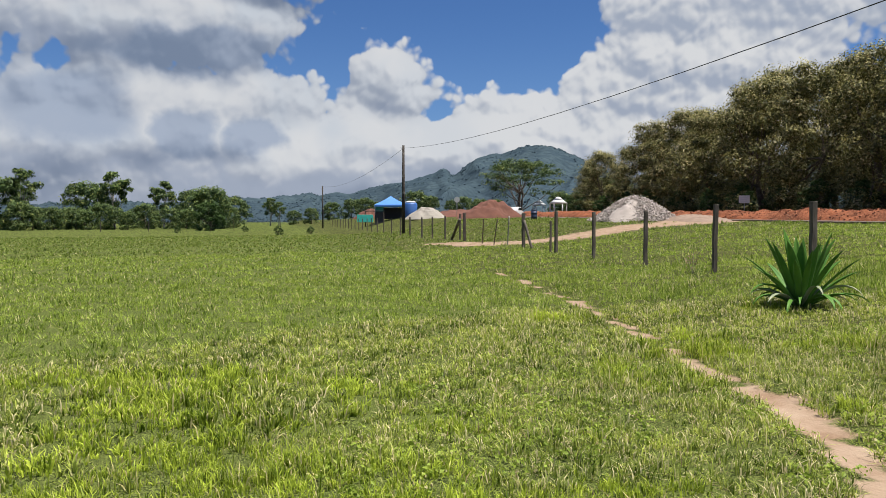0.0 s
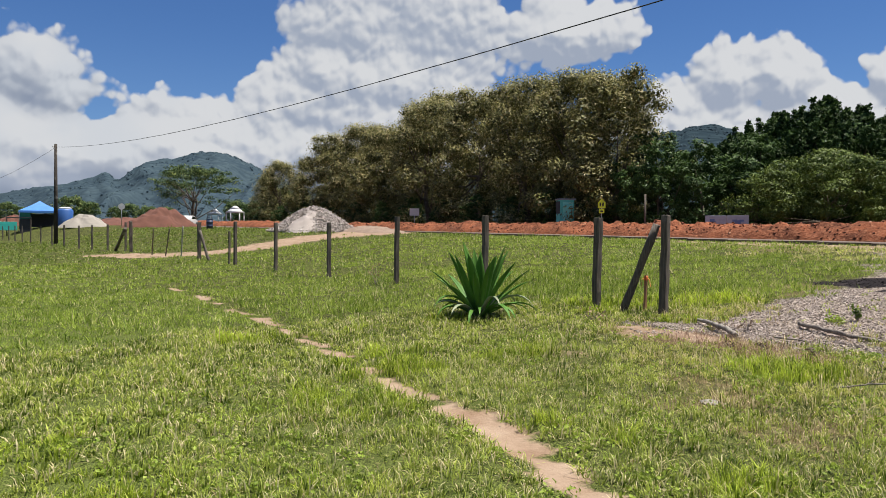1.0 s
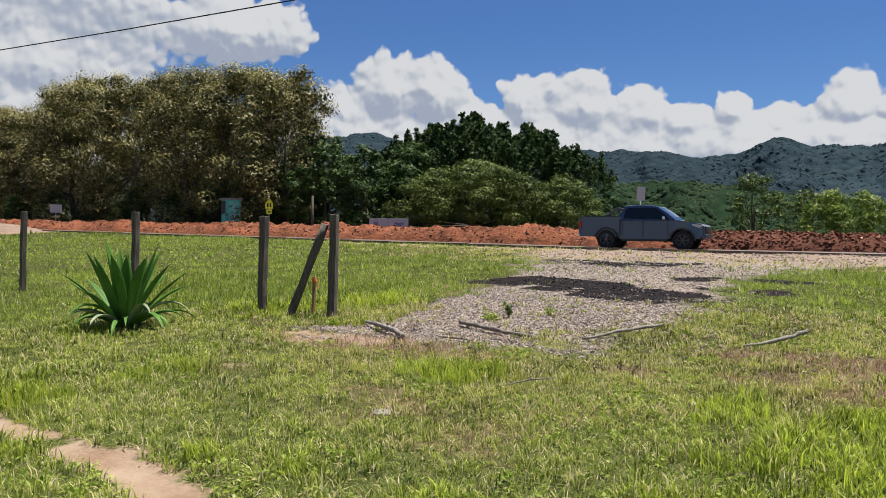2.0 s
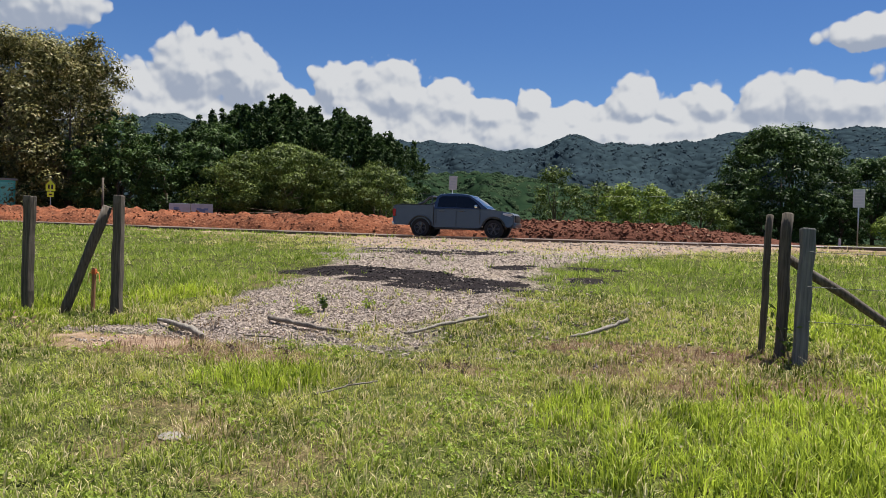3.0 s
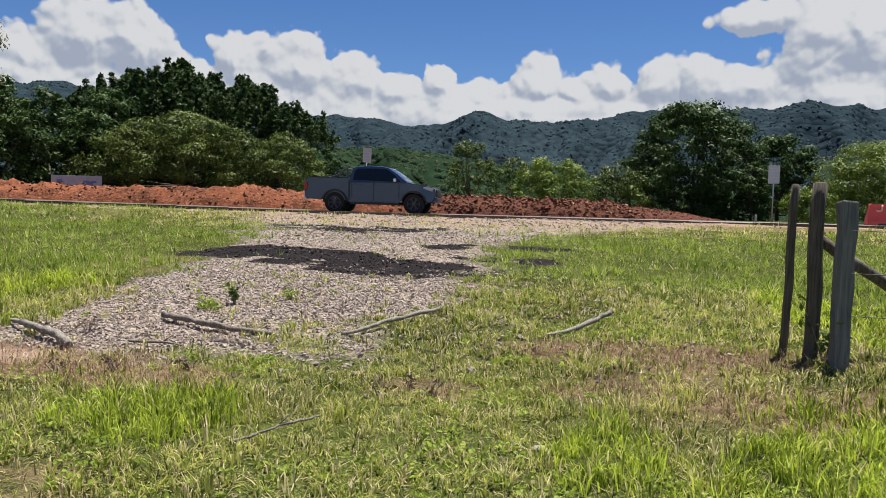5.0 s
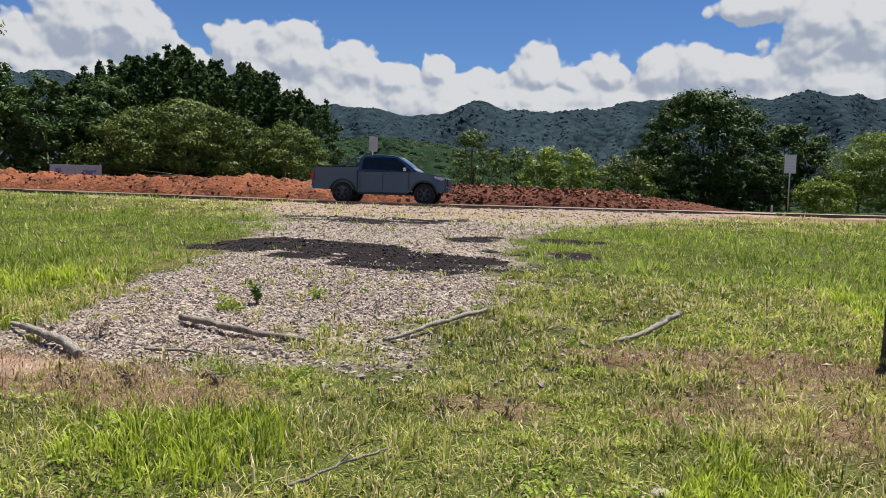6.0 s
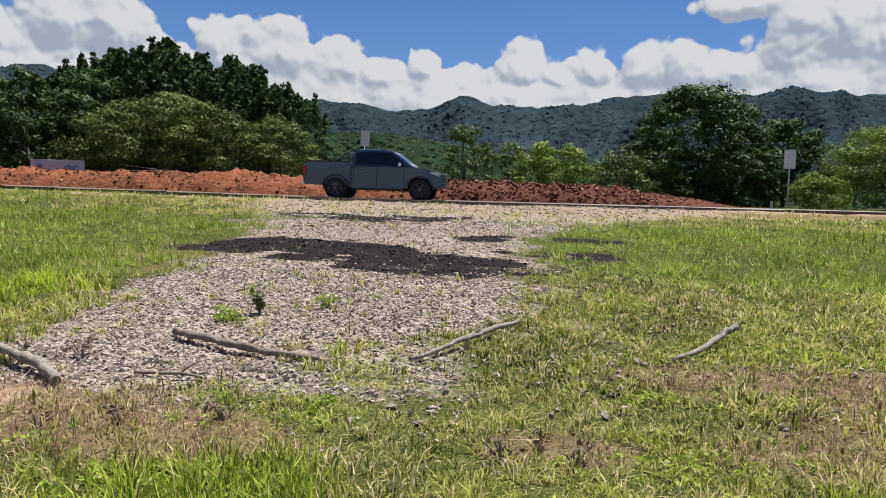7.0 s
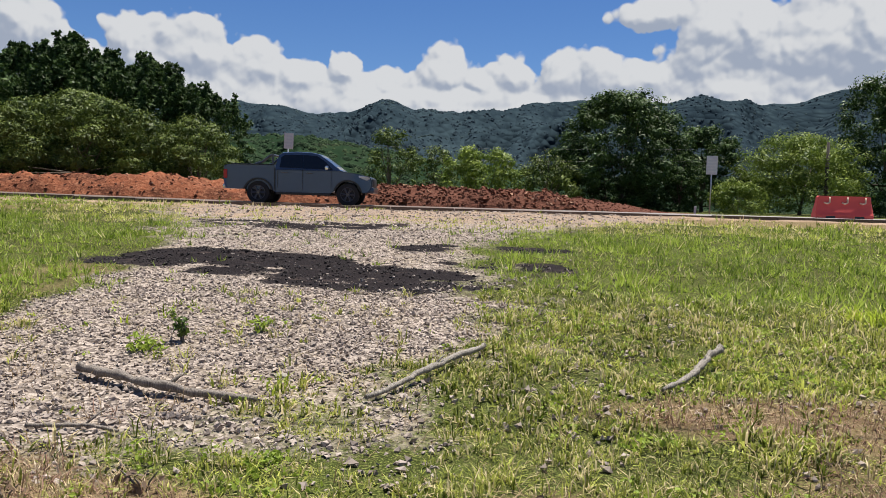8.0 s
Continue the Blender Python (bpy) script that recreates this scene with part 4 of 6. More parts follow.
for i, (yaw, far, k, q) in enumerate([(108.5, 165, 1.15, 0), (106.0, 170, 0.5, 0), (103.3, 175, 1.15, 0), (101.6, 170, 1.15, 1), (100.2, 178, 0.5, 0), (104.5, 185, 0.55, 0), (110.5, 170, 1.1, 0),
                                      (97.2, 190, 0.6, 0), (96.2, 185, 1.05, 0), (93.7, 180, 0.85, 0), (99, 200, 0.5, 0), (107.3, 160, 1.1, 1), (102.4, 160, 0.6, 0), (104, 158, 0.5, 0),
                                      (105.4, 155, 0.5, 0), (107.4, 150, 0.6, 0), (91.0, 260, 0.9, 1), (90.4, 270, 0.8, 1), (86.5, 290, 0.8, 0), (85, 300, 0.9, 0), (84, 280, 0.9, 0),
                                      (80.2, 260, 1.1, 0), (79.2, 260, 0.9, 0), (76.6, 230, 0.75, 0), (75.4, 220, 0.65, 0), (77.4, 250, 0.7, 0), (69.4, 190, 0.75, 0), (67.8, 180, 0.7, 0),
                                      (74.2, 180, 0.5, 0), (66.2, 165, 0.95, 0), (65.2, 150, 0.8, 0), (88, 330, 0.8, 0), (89.3, 320, 0.7, 0), (82.9, 300, 0.8, 0), (109.5, 150, 0.55, 0), (106.6, 152, 0.5, 0), (103.4, 150, 0.42, 0), (101.6, 154, 0.5, 0), (100.8, 150, 0.4, 0), (98, 156, 0.5, 0), (96.9, 152, 0.45, 0), (99.6, 160, 0.6, 0), (94.4, 165, 0.6, 0), (104.9, 165, 0.42, 0)]):
    copy_thing((far_tree, slim_tree)[q], stand(*polar(yaw, far), 61 * i, (k, k, k)))
tree(stand(*polar(95.2, 128)), 4.4, 2.6, "dark round bush standing in the pasture", MAT_LEAF_DARK, MAT_BARK, 64, 70, 30, 0.35, 0.0, category="bush", kind="bush")
for yaw, far, k in ((90.4, 86, 0.2), (88.1, 92, 0.17), (92.8, 110, 0.18), (97.5, 105, 0.16)):
    copy_thing(under, stand(*polar(yaw, far), 90 * far, (k, k, k * 0.8)))

# ---- fences ----
def fence_post(x, y, height, thick, label="weathered dark wooden fence post in the grass", square=True, lean=(0, 0), group="fence posts", material=None, seed=0):
    rng = random.Random(seed + int(x * 100))
    bm = bmesh.new()
    if square:
        thick *= 0.84
        box(bm, -thick / 2, thick / 2, -thick / 2, thick / 2, -0.25, height, thick * 0.12)
        bmesh.ops.subdivide_edges(bm, edges=[e for e in bm.edges if abs(e.verts[0].co.z - e.verts[1].co.z) > height * 0.5], cuts=6, use_grid_fill=True)
        for v in bm.verts:
            v.co.x += (noise.noise(v.co * 3 + Vector((x, y, 0)))) * thick * 0.16
            v.co.y += (noise.noise(v.co * 3 + Vector((y, x, 5)))) * thick * 0.16
    else:
        n = 9
        pts = [Vector((noise.noise(Vector((x, 0, i * 0.6))) * thick * 0.28, noise.noise(Vector((y, 3, i * 0.6))) * thick * 0.28, -0.25 + (height + 0.25) * i / (n - 1))) for i in range(n)]
        tube(bm, pts + [pts[-1] + Vector((0, 0, thick * 0.12))], [thick * (0.52 + 0.08 * noise.noise(Vector((x, i, 1)))) for i in range(n)] + [thick * 0.3], 10)
    ob = part("fence_post", bm, material or MAT_POST)
    ob.matrix_basis = pose(x, y, ground_at(x, y), lean[0], lean[1], rng.uniform(-12, 12))
    return tagged(ob, label, "fence post", group)


def fence_brace(foot, top, thick, label):
    bm = bmesh.new()
    a, b = Vector(foot), Vector(top)
    n = 7
    tube(bm, [a.lerp(b, i / (n - 1)) + Vector((0, 0, 0.012 * math.sin(i * 2.1))) for i in range(n)], [thick * 0.5 * (1 + 0.08 * math.sin(i * 1.7)) for i in range(n)], 10)
    return tagged(part("fence_brace", bm, MAT_POST), label, "fence brace", "fence braces")


def zb(x, y):
    return ground_at(x, y)


fence_post(-8.82, 10.56, 1.66, 0.15, "thick dark square gatepost of weathered wood", lean=(0, 1))
fence_post(-10.08, 10.3, 1.62, 0.14, lean=(0, 1.0))
fence_post(-13.3, 10.35, 1.70, 0.13)
fence_post(-16.8, 10.33, 1.70, 0.12, lean=(0, 1.5))
fence_post(-20.85, 10.55, 1.62, 0.13, lean=(0, -0.5))
fence_post(-24.6, 10.5, 1.62, 0.12)
fence_post(-29.0, 10.75, 1.66, 0.13)
fence_post(-29.5, 10.7, 1.3, 0.08)
fence_post(-33.4, 10.8, 1.68, 0.17, "thick grey gatepost beside the dirt track")
fence_post(-45.5, 10.9, 1.75, 0.2, "thick dark gatepost beside the dirt track")
fence_post(-48.0, 11.2, 1.7, 0.12)
for i, (px, py) in enumerate([(-51.0, 10.85), (-53.6, 10.45), (-57.0, 10.3), (-63.2, 10.4), (-68.6, 10.4), (-74.4, 10.4), (-80.8, 10.45), (-86.2, 10.4), (-92.6, 10.5), (-98, 10.5), (-104, 10.5),
                              (-110, 10.5), (-116, 10.6), (-122, 10.6), (-128, 10.6), (-134, 10.6), (-140, 10.7), (-148, 10.7), (-156, 10.7), (-164, 10.7), (-172, 10.7)]):
    fence_post(px, py, 1.62, 0.13)
fence_brace((-9.5, 10.28, zb(-9.5, 10.28) - 0.1), (-8.93, 10.5, zb(-8.9, 10.5) + 1.5), 0.13, "dark wooden brace leaning on the gatepost")
fence_brace((-32.7, 11.0, zb(-32.7, 11) - 0.1), (-33.3, 10.8, zb(-33.3, 10.8) + 1.3), 0.12, "dark wooden brace leaning on the gatepost")
fence_brace((-49.8, 11.0, zb(-49.8, 11) - 0.1), (-47.2, 11.0, zb(-47.2, 11) + 1.35), 0.18, "dark wooden brace leaning on the gatepost")
fence_post(-0.49, 10.38, 1.50, 0.07, "slim crooked dark wooden post", False, (-1, 1.5))
fence_post(-0.35, 10.12, 1.53, 0.115, "round-topped weathered wooden gatepost", False, (-5, 2.2))
fence_post(-0.195, 9.9, 1.40, 0.155, "square grey weathered gatepost", True, (-7, 3.6), material=MAT_POST_GREY)
fence_brace((1.45, 10.45, zb(1.45, 10.45) - 0.05), (-0.3, 10.34, zb(-0.3, 10.3) + 1.08), 0.10, "dark wooden brace sloping from the gatepost to the ground")
for k, (dx, h, l) in enumerate([(-36.3, 1.5, 16), (-38.8, 1.45, 20), (-41.2, 1.5, 24)]):
    ob = fence_post(dx, 10.9, h, 0.06, "thin stick leaning in the wire gate", False, (0, l), "gate sticks", MAT_BARK_PALE if k == 0 else MAT_POST)
for px, py in [polar(102.5, 122), polar(99.4, 120), polar(93.6, 124), polar(90.3, 118)]:
    fence_post(px, py, 1.5, 0.11, "thin far fence post in the pasture", group="far fence posts")


def wire_run(points, sag, radius, name, label, category, material, kinds=""):
    cu = bpy.data.curves.new(name, "CURVE")
    cu.dimensions, cu.bevel_depth, cu.bevel_resolution = "3D", radius, 1
    for a, b in zip(points, points[1:]):
        sp = cu.splines.new("POLY")
        n = 24
        sp.points.add(n)
        for i in range(n + 1):
            t = i / n
            p = Vector(a).lerp(Vector(b), t)
            sp.points[i].co = (p.x, p.y, p.z - 4 * sag * t * (1 - t), 1)
    cu.materials.append(material)
    return tagged(new(name, cu), label, category, kind=kinds)


for h in (0.45, 0.8, 1.15):
    wire_run([(-0.15, 9.86, zb(-0.2, 9.9) + h), (4.5, 10.2, zb(4.5, 10.2) + h), (9.0, 10.2, zb(9, 10.2) + h)], 0.03, 0.0035, "fence_wire", "thin rusty fence wire between posts", "fence wire", MAT_WIRE)


# ---- power line ----
def utility_pole(x, y, height, label, lean=0.0):
    ob = empty("utility_pole", pose(x, y, ground_at(x, y), 0, lean, 0), label, "utility pole", "poles of the power line")
    bm = bmesh.new()
    tube(bm, [(0, 0, -0.3), (0, 0, height * 0.5), (0, 0, height)], [0.17, 0.14, 0.11], 12)
    part("pole", bm, MAT_POLE, ob)
    bm = bmesh.new()
    tube(bm, [(0, -0.12, height - 0.25), (0, -0.26, height - 0.22)], [0.05, 0.04], 8)
    part("insulator", bm, MAT_CONCRETE, ob)
    return ob


utility_pole(-71, 11.05, 8.35, "tall dark wooden utility pole beside the fence", 1.3)
utility_pole(-150, 7.4, 8.3, "tall dark wooden utility pole far in the pasture")
utility_pole(51, 11.6, 8.5, "tall dark wooden utility pole beside the fence")
wire_run([(-150, 7.4, 8.2), (-71, 11.1, 8.35)], 1.2, 0.012, "power_line", "thin black power cable between poles", "power line", MAT_CABLE)
wire_run([(-71, 11.1, 8.35), (51, 11.6, 8.5)], 2.72, 0.012, "power_line", "thin black power cable between poles", "power line", MAT_CABLE)

# ---- the pickup ----
def car_paint(name, col):
    m = Mat(name, 0.3, 0.5)
    m.color(m.mix(m.noise(3.0, 4.0), col, tuple(c * 1.25 for c in col)))
    m.b.inputs["Coat Weight"].default_value, m.b.inputs["Coat Roughness"].default_value = 0.7, 0.08
    return m.m


MAT_PAINT = car_paint("truck_paint", (0.042, 0.061, 0.098))
MAT_RUBBER = plain("rubber", (0.014, 0.014, 0.015), 0.85, 0, 0.3, 12)
MAT_TRIM = plain("black_trim", (0.014, 0.014, 0.016), 0.5)
MAT_RIM = plain("dark_rim", (0.10, 0.10, 0.105), 0.35, 0.8)
MAT_CHROME = plain("chrome", (0.62, 0.63, 0.65), 0.18, 1.0, 0.05)
MAT_GLASS = plain("tinted_glass", (0.006, 0.007, 0.009), 0.06, 0.0, 0.1)
MAT_REDLIGHT = plain("red_lens", (0.42, 0.012, 0.012), 0.2)
MAT_LAMP = plain("clear_lens", (0.62, 0.64, 0.66), 0.15, 0.2)
MAT_PLATE = plain("plate", (0.5, 0.5, 0.48), 0.5)


def smooth_part(name, bm, material, parent, label="", angle=35):
    bmesh.ops.recalc_face_normals(bm, faces=bm.faces)
    for f in bm.faces:
        f.smooth = True
    for e in bm.edges:
        if len(e.link_faces) == 2 and e.calc_face_angle(0) > radians(angle):
            e.smooth = False
    return part(name, bm, material, parent, label)


def arch(cx, r, n, z0):
    """Points of a wheel opening from rear to front, over the top."""
    a0 = math.asin((z0 - 0.39) / r)
    return [(cx - r * math.cos(a0 + (math.pi - 2 * a0) * i / n), 0.39 + r * math.sin(a0 + (math.pi - 2 * a0) * i / n)) for i in range(n + 1)]


def strip_shell(bm, outline, sections):
    """Skin a closed side outline across several widths: sections are (y, inset) pairs."""
    loops = []
    cx = sum(p[0] for p in outline) / len(outline)
    cz = sum(p[1] for p in outline) / len(outline)
    for y, k in sections:
        loops.append([bm.verts.new((cx + (x - cx) * k, y, cz + (z - cz) * k)) for x, z in outline])
    n = len(outline)
    for a, b in zip(loops, loops[1:]):
        for i in range(n):
            bm.faces.new((a[i], a[(i + 1) % n], b[(i + 1) % n], b[i]))
    for lp in (loops[0], loops[-1]):
        f = bm.faces.new(lp)
        bmesh.ops.triangulate(bm, faces=[f])


def pickup(at, label):
    """Double-cab pickup, front towards +x, near side at -y; x = 0 at the rear axle."""
    ob = empty("pickup_truck", at, label, "pickup truck")
    W, WB = 0.92, 3.085
    # lower body with the wheel openings, rear to front
    rear, front = arch(0.0, 0.46, 10, 0.50), arch(WB, 0.46, 10, 0.50)
    low = [(-1.16, 0.62), (-1.12, 0.52), (-0.60, 0.50)] + rear + [(0.6, 0.42), (2.48, 0.42)] + front + [(3.62, 0.46), (3.80, 0.50), (3.88, 0.62)]
    top = [(3.90, 0.80), (3.87, 0.97), (3.76, 1.04), (3.4, 1.12), (2.9, 1.18), (2.5, 1.22), (2.2, 1.21), (0.58, 1.20), (0.54, 1.345), (-1.10, 1.335), (-1.18, 1.28), (-1.19, 0.9)]
    bm = bmesh.new()
    strip_shell(bm, low + top, [(-W + 0.05, 0.985), (-W, 1.0), (-W + 0.035, 1.0), (W - 0.035, 1.0), (W, 1.0), (W - 0.05, 0.985)])
    for v in bm.verts:
        if v.co.x > 3.2:
            v.co.y *= 1 - 0.18 * ((v.co.x - 3.2) / 0.8) ** 2
        if v.co.z > 1.0:
            v.co.y *= 0.985
    smooth_part("body", bm, MAT_PAINT, ob)
    # cab
    cab = [(0.59, 1.18), (0.60, 1.40), (0.68, 1.70), (0.80, 1.775), (1.3, 1.805), (1.80, 1.79), (2.05, 1.745), (2.42, 1.51), (2.84, 1.19)]
    bm = bmesh.new()
    loops = []
    for s in (-1, 1):
        loops.append([bm.verts.new((x, s * (0.90 - 0.30 * max(0, z - 1.2)), z)) for x, z in cab])
        loops.append([bm.verts.new((x + (0.0 if z < 1.6 else 0.0), s * (0.84 - 0.30 * max(0, z - 1.2)), z + (0.02 if z > 1.7 else 0.012))) for x, z in cab])
    order = [loops[0], loops[1], loops[3], loops[2]]
    n = len(cab)
    for a, b in zip(order, order[1:]):
        for i in range(n - 1):
            bm.faces.new((a[i], a[i + 1], b[i + 1], b[i]))
    for lp in (loops[0], loops[2]):
        bmesh.ops.triangulate(bm, faces=[bm.faces.new(lp)])
    smooth_part("cab", bm, MAT_PAINT, ob)

    def pane(name, corners, s, mat, off=0.006, lab=""):
        b = bmesh.new()
        f = b.faces.new([b.verts.new((x, s * (0.90 - 0.30 * max(0, z - 1.2) + off), z)) for x, z in corners])
        ext = bmesh.ops.extrude_face_region(b, geom=[f])
        for v in ext["geom"]:
            if isinstance(v, bmesh.types.BMVert):
                v.co.y -= s * 0.012
        bmesh.ops.recalc_face_normals(b, faces=b.faces)
        return part(name, b, mat, ob, lab)

    for s in (-1, 1):
        pane("side_window", [(0.72, 1.27), (1.522, 1.25), (1.522, 1.715), (0.88, 1.705), (0.76, 1.62)], s, MAT_GLASS, lab="dark tinted side window")
        pane("side_window", [(1.528, 1.25), (2.56, 1.225), (2.31, 1.49), (1.99, 1.695), (1.528, 1.715)], s, MAT_GLASS, lab="dark tinted side window")
        pane("door_seam", [(1.515, 0.5), (1.525, 0.5), (1.525, 1.22), (1.515, 1.22)], s, MAT_TRIM, 0.024)
        pane("door_seam", [(0.66, 0.6), (0.67, 0.6), (0.67, 1.22), (0.66, 1.22)], s, MAT_TRIM, 0.024)
        pane("bed_seam", [(0.55, 0.5), (0.575, 0.5), (0.575, 1.24), (0.55, 1.24)], s, MAT_TRIM, 0.024)
        pane("door_seam", [(2.50, 0.55), (2.51, 0.55), (2.51, 1.2), (2.50, 1.2)], s, MAT_TRIM, 0.024)
        for hx in (0.80, 1.64):
            b = bmesh.new()
            box(b, hx, hx + 0.22, s * 0.925 - 0.018, s * 0.925 + 0.018, 1.08, 1.11, 0.012)
            part("door_handle", b, MAT_RIM, ob, "dull metal door handle")
        b = bmesh.new()
        box(b, 2.32, 2.44, s * 1.03 - 0.09, s * 1.03 + 0.05, 1.22, 1.36, 0.03)
        smooth_part("wing_mirror", b, MAT_CHROME, ob, "chrome wing mirror")
        b = bmesh.new()
        box(b, -1.20, -1.08, s * 0.84 - 0.075, s * 0.84 + 0.085, 0.86, 1.16, 0.02)
        part("tail_light", b, MAT_REDLIGHT, ob, "red tail light")
        b = bmesh.new()
        for px, pz, w in ((3.60, 1.0, 0.0),):
            vs = [b.verts.new((x, s * y, z)) for x, y, z in ((3.45, 0.912, 1.05), (3.74, 0.835, 1.02), (3.87, 0.68, 0.94), (3.86, 0.70, 0.86), (3.7, 0.86, 0.90), (3.45, 0.92, 0.99))]
            b.faces.new(vs)
        ext = bmesh.ops.extrude_face_region(b, geom=b.faces[:])
        for v in ext["geom"]:
            if isinstance(v, bmesh.types.BMVert):
                v.co += Vector((0.012, s * 0.012, 0.006))
        bmesh.ops.recalc_face_normals(b, faces=b.faces)
        part("headlight", b, MAT_LAMP, ob, "clear headlight")
        for cx in (0.0, WB):
            b = bmesh.new()
            pts_out, pts_in = arch(cx, 0.51, 12, 0.50), arch(cx, 0.455, 12, 0.50)
            ys = (s * 0.915, s * 0.955)
            rows = [[b.verts.new((x, y, z)) for x, z in pp] for pp, y in ((pts_out, ys[0]), (pts_out, ys[1]), (pts_in, ys[1]), (pts_in, ys[0]))]
            for r0, r1 in zip(rows, rows[1:]):
                for i in range(len(r0) - 1):
                    b.faces.new((r0[i], r0[i + 1], r1[i + 1], r1[i]))
            smooth_part("fender_flare", b, MAT_TRIM, ob, "black wheel-arch flare")
            b = bmesh.new()
            ring = arch(cx, 0.452, 12, 0.40)
            r0 = [b.verts.new((x, s * 0.90, z)) for x, z in ring]
            r1 = [b.verts.new((x, s * 0.45, z)) for x, z in ring]
            for i in range(len(r0) - 1):
                b.faces.new((r0[i], r0[i + 1], r1[i + 1], r1[i]))
            b.faces.new(r1)
            part("wheel_well", b, MAT_TRIM, ob)
    # wheels
    first = None
    for cx in (0.0, WB):
        for s in (-1, 1):
            if first is None:
                wheel = new("wheel")
                wheel.parent = ob
                b = bmesh.new()
                prof = [(0.24, -0.10), (0.33, -0.125), (0.375, -0.115), (0.392, -0.08), (0.395, 0.0), (0.392, 0.08), (0.375, 0.115), (0.33, 0.125), (0.24, 0.10)]
                k = 36
                rings = [[b.verts.new((r * math.cos(2 * math.pi * j / k), y, r * math.sin(2 * math.pi * j / k))) for j in range(k)] for r, y in prof]
                for r0, r1 in zip(rings, rings[1:] + rings[:1]):
                    for j in range(k):
                        b.faces.new((r0[j], r0[(j + 1) % k], r1[(j + 1) % k], r1[j]))
                smooth_part("tyre", b, MAT_RUBBER, wheel)
                b = bmesh.new()
                for side in (-0.085,):
                    tube(b, [(0, side - 0.02, 0), (0, side + 0.05, 0)], [0.06, 0.07], 12)
                    for j in range(6):
                        a = 2 * math.pi * j / 6
                        for da in (-0.12, 0.12):
                            tube(b, [(0.05 * math.cos(a), side, 0.05 * math.sin(a)), (0.235 * math.cos(a + da), side - 0.012, 0.235 * math.sin(a + da))], [0.026, 0.02], 6)
                    ring = [(0.24 * math.cos(2 * math.pi * j / 30), side - 0.01, 0.24 * math.sin(2 * math.pi * j / 30)) for j in range(31)]
                    tube(b, ring, [0.016] * 31, 6, False)
                smooth_part("rim", b, MAT_RIM, wheel, "dark six-spoke alloy rim")
                b = bmesh.new()
                tube(b, [(0, 0.0, 0), (0, 0.03, 0)], [0.24, 0.24], 24)
                part("brake_disc", b, MAT_TRIM, wheel)
                first = wheel
            else:
                wheel = new("wheel")
                wheel.parent = ob
                for ch in first.children:
                    c = new(ch.name.split(".")[0], ch.data)
                    c.parent = wheel
                    if "label" in ch:
                        c["label"] = ch["label"]
            wheel.matrix_basis = pose(cx, s * 0.80, 0.395, 0, 0, 0 if s < 0 else 180)
    # windscreen, bonnet line, bumpers, grille, bed
    b = bmesh.new()
    vs = [b.verts.new(p) for p in ((2.12, -0.66, 1.705), (2.12, 0.66, 1.705), (2.77, 0.78, 1.245), (2.77, -0.78, 1.245))]
    f = b.faces.new(vs)
    ext = bmesh.ops.extrude_face_region(b, geom=[f])
    for v in ext["geom"]:
        if isinstance(v, bmesh.types.BMVert):
            v.co += Vector((0.008, 0, 0.012))
    bmesh.ops.recalc_face_normals(b, faces=b.faces)
    part("windscreen", b, MAT_GLASS, ob, "dark windscreen")
    b = bmesh.new()
    box(b, 3.66, 3.96, -0.74, 0.74, 0.46, 0.66, 0.05)
    smooth_part("front_bumper", b, MAT_PAINT, ob)
    b = bmesh.new()
    box(b, 3.84, 3.92, -0.55, 0.55, 0.68, 0.96, 0.03)
    smooth_part("grille", b, MAT_TRIM, ob, "black grille")
    b = bmesh.new()
    box(b, -1.25, -1.10, -0.84, 0.86, 0.50, 0.66, 0.035)
    smooth_part("rear_bumper", b, MAT_CHROME, ob, "silver rear bumper")
    b = bmesh.new()
    box(b, -1.265, -1.252, -0.25, 0.25, 0.52, 0.64, 0.004)
    part("plate", b, MAT_PLATE, ob)
    b = bmesh.new()
    box(b, 0.62, 2.48, -0.93, 0.93, 0.34, 0.43, 0.02)
    smooth_part("side_step", b, MAT_TRIM, ob)
    b = bmesh.new()
    box(b, -0.98, 0.5, -0.78, 0.78, 1.345, 1.375, 0.008)
    part("bed_cover", b, MAT_TRIM, ob)
    b = bmesh.new()
    for s in (-1, 1):
        tube(b, [(-0.15, s * 0.76, 1.36), (0.12, s * 0.74, 1.45), (0.32, s * 0.72, 1.63), (0.44, s * 0.70, 1.69)], [0.045] * 4, 8)
        tube(b, [(0.47, s * 0.76, 1.36), (0.44, s * 0.70, 1.69)], [0.035] * 2, 8)
    tube(b, [(0.44, -0.70, 1.69), (0.44, 0.70, 1.69)], [0.04] * 2, 8)
    smooth_part("roll_bar", b, MAT_RIM, ob, "grey metal roll bar over the bed")
    b = bmesh.new()
    box(b, 0.80, 0.86, -0.30, 0.30, 1.78, 1.83, 0.015)
    part("roof_light", b, MAT_LAMP, ob)
    return ob


pickup(pose(-10.77, 32.4, 1.09, 0, 0, 0), "dark grey-blue double-cab pickup truck parked on the road")

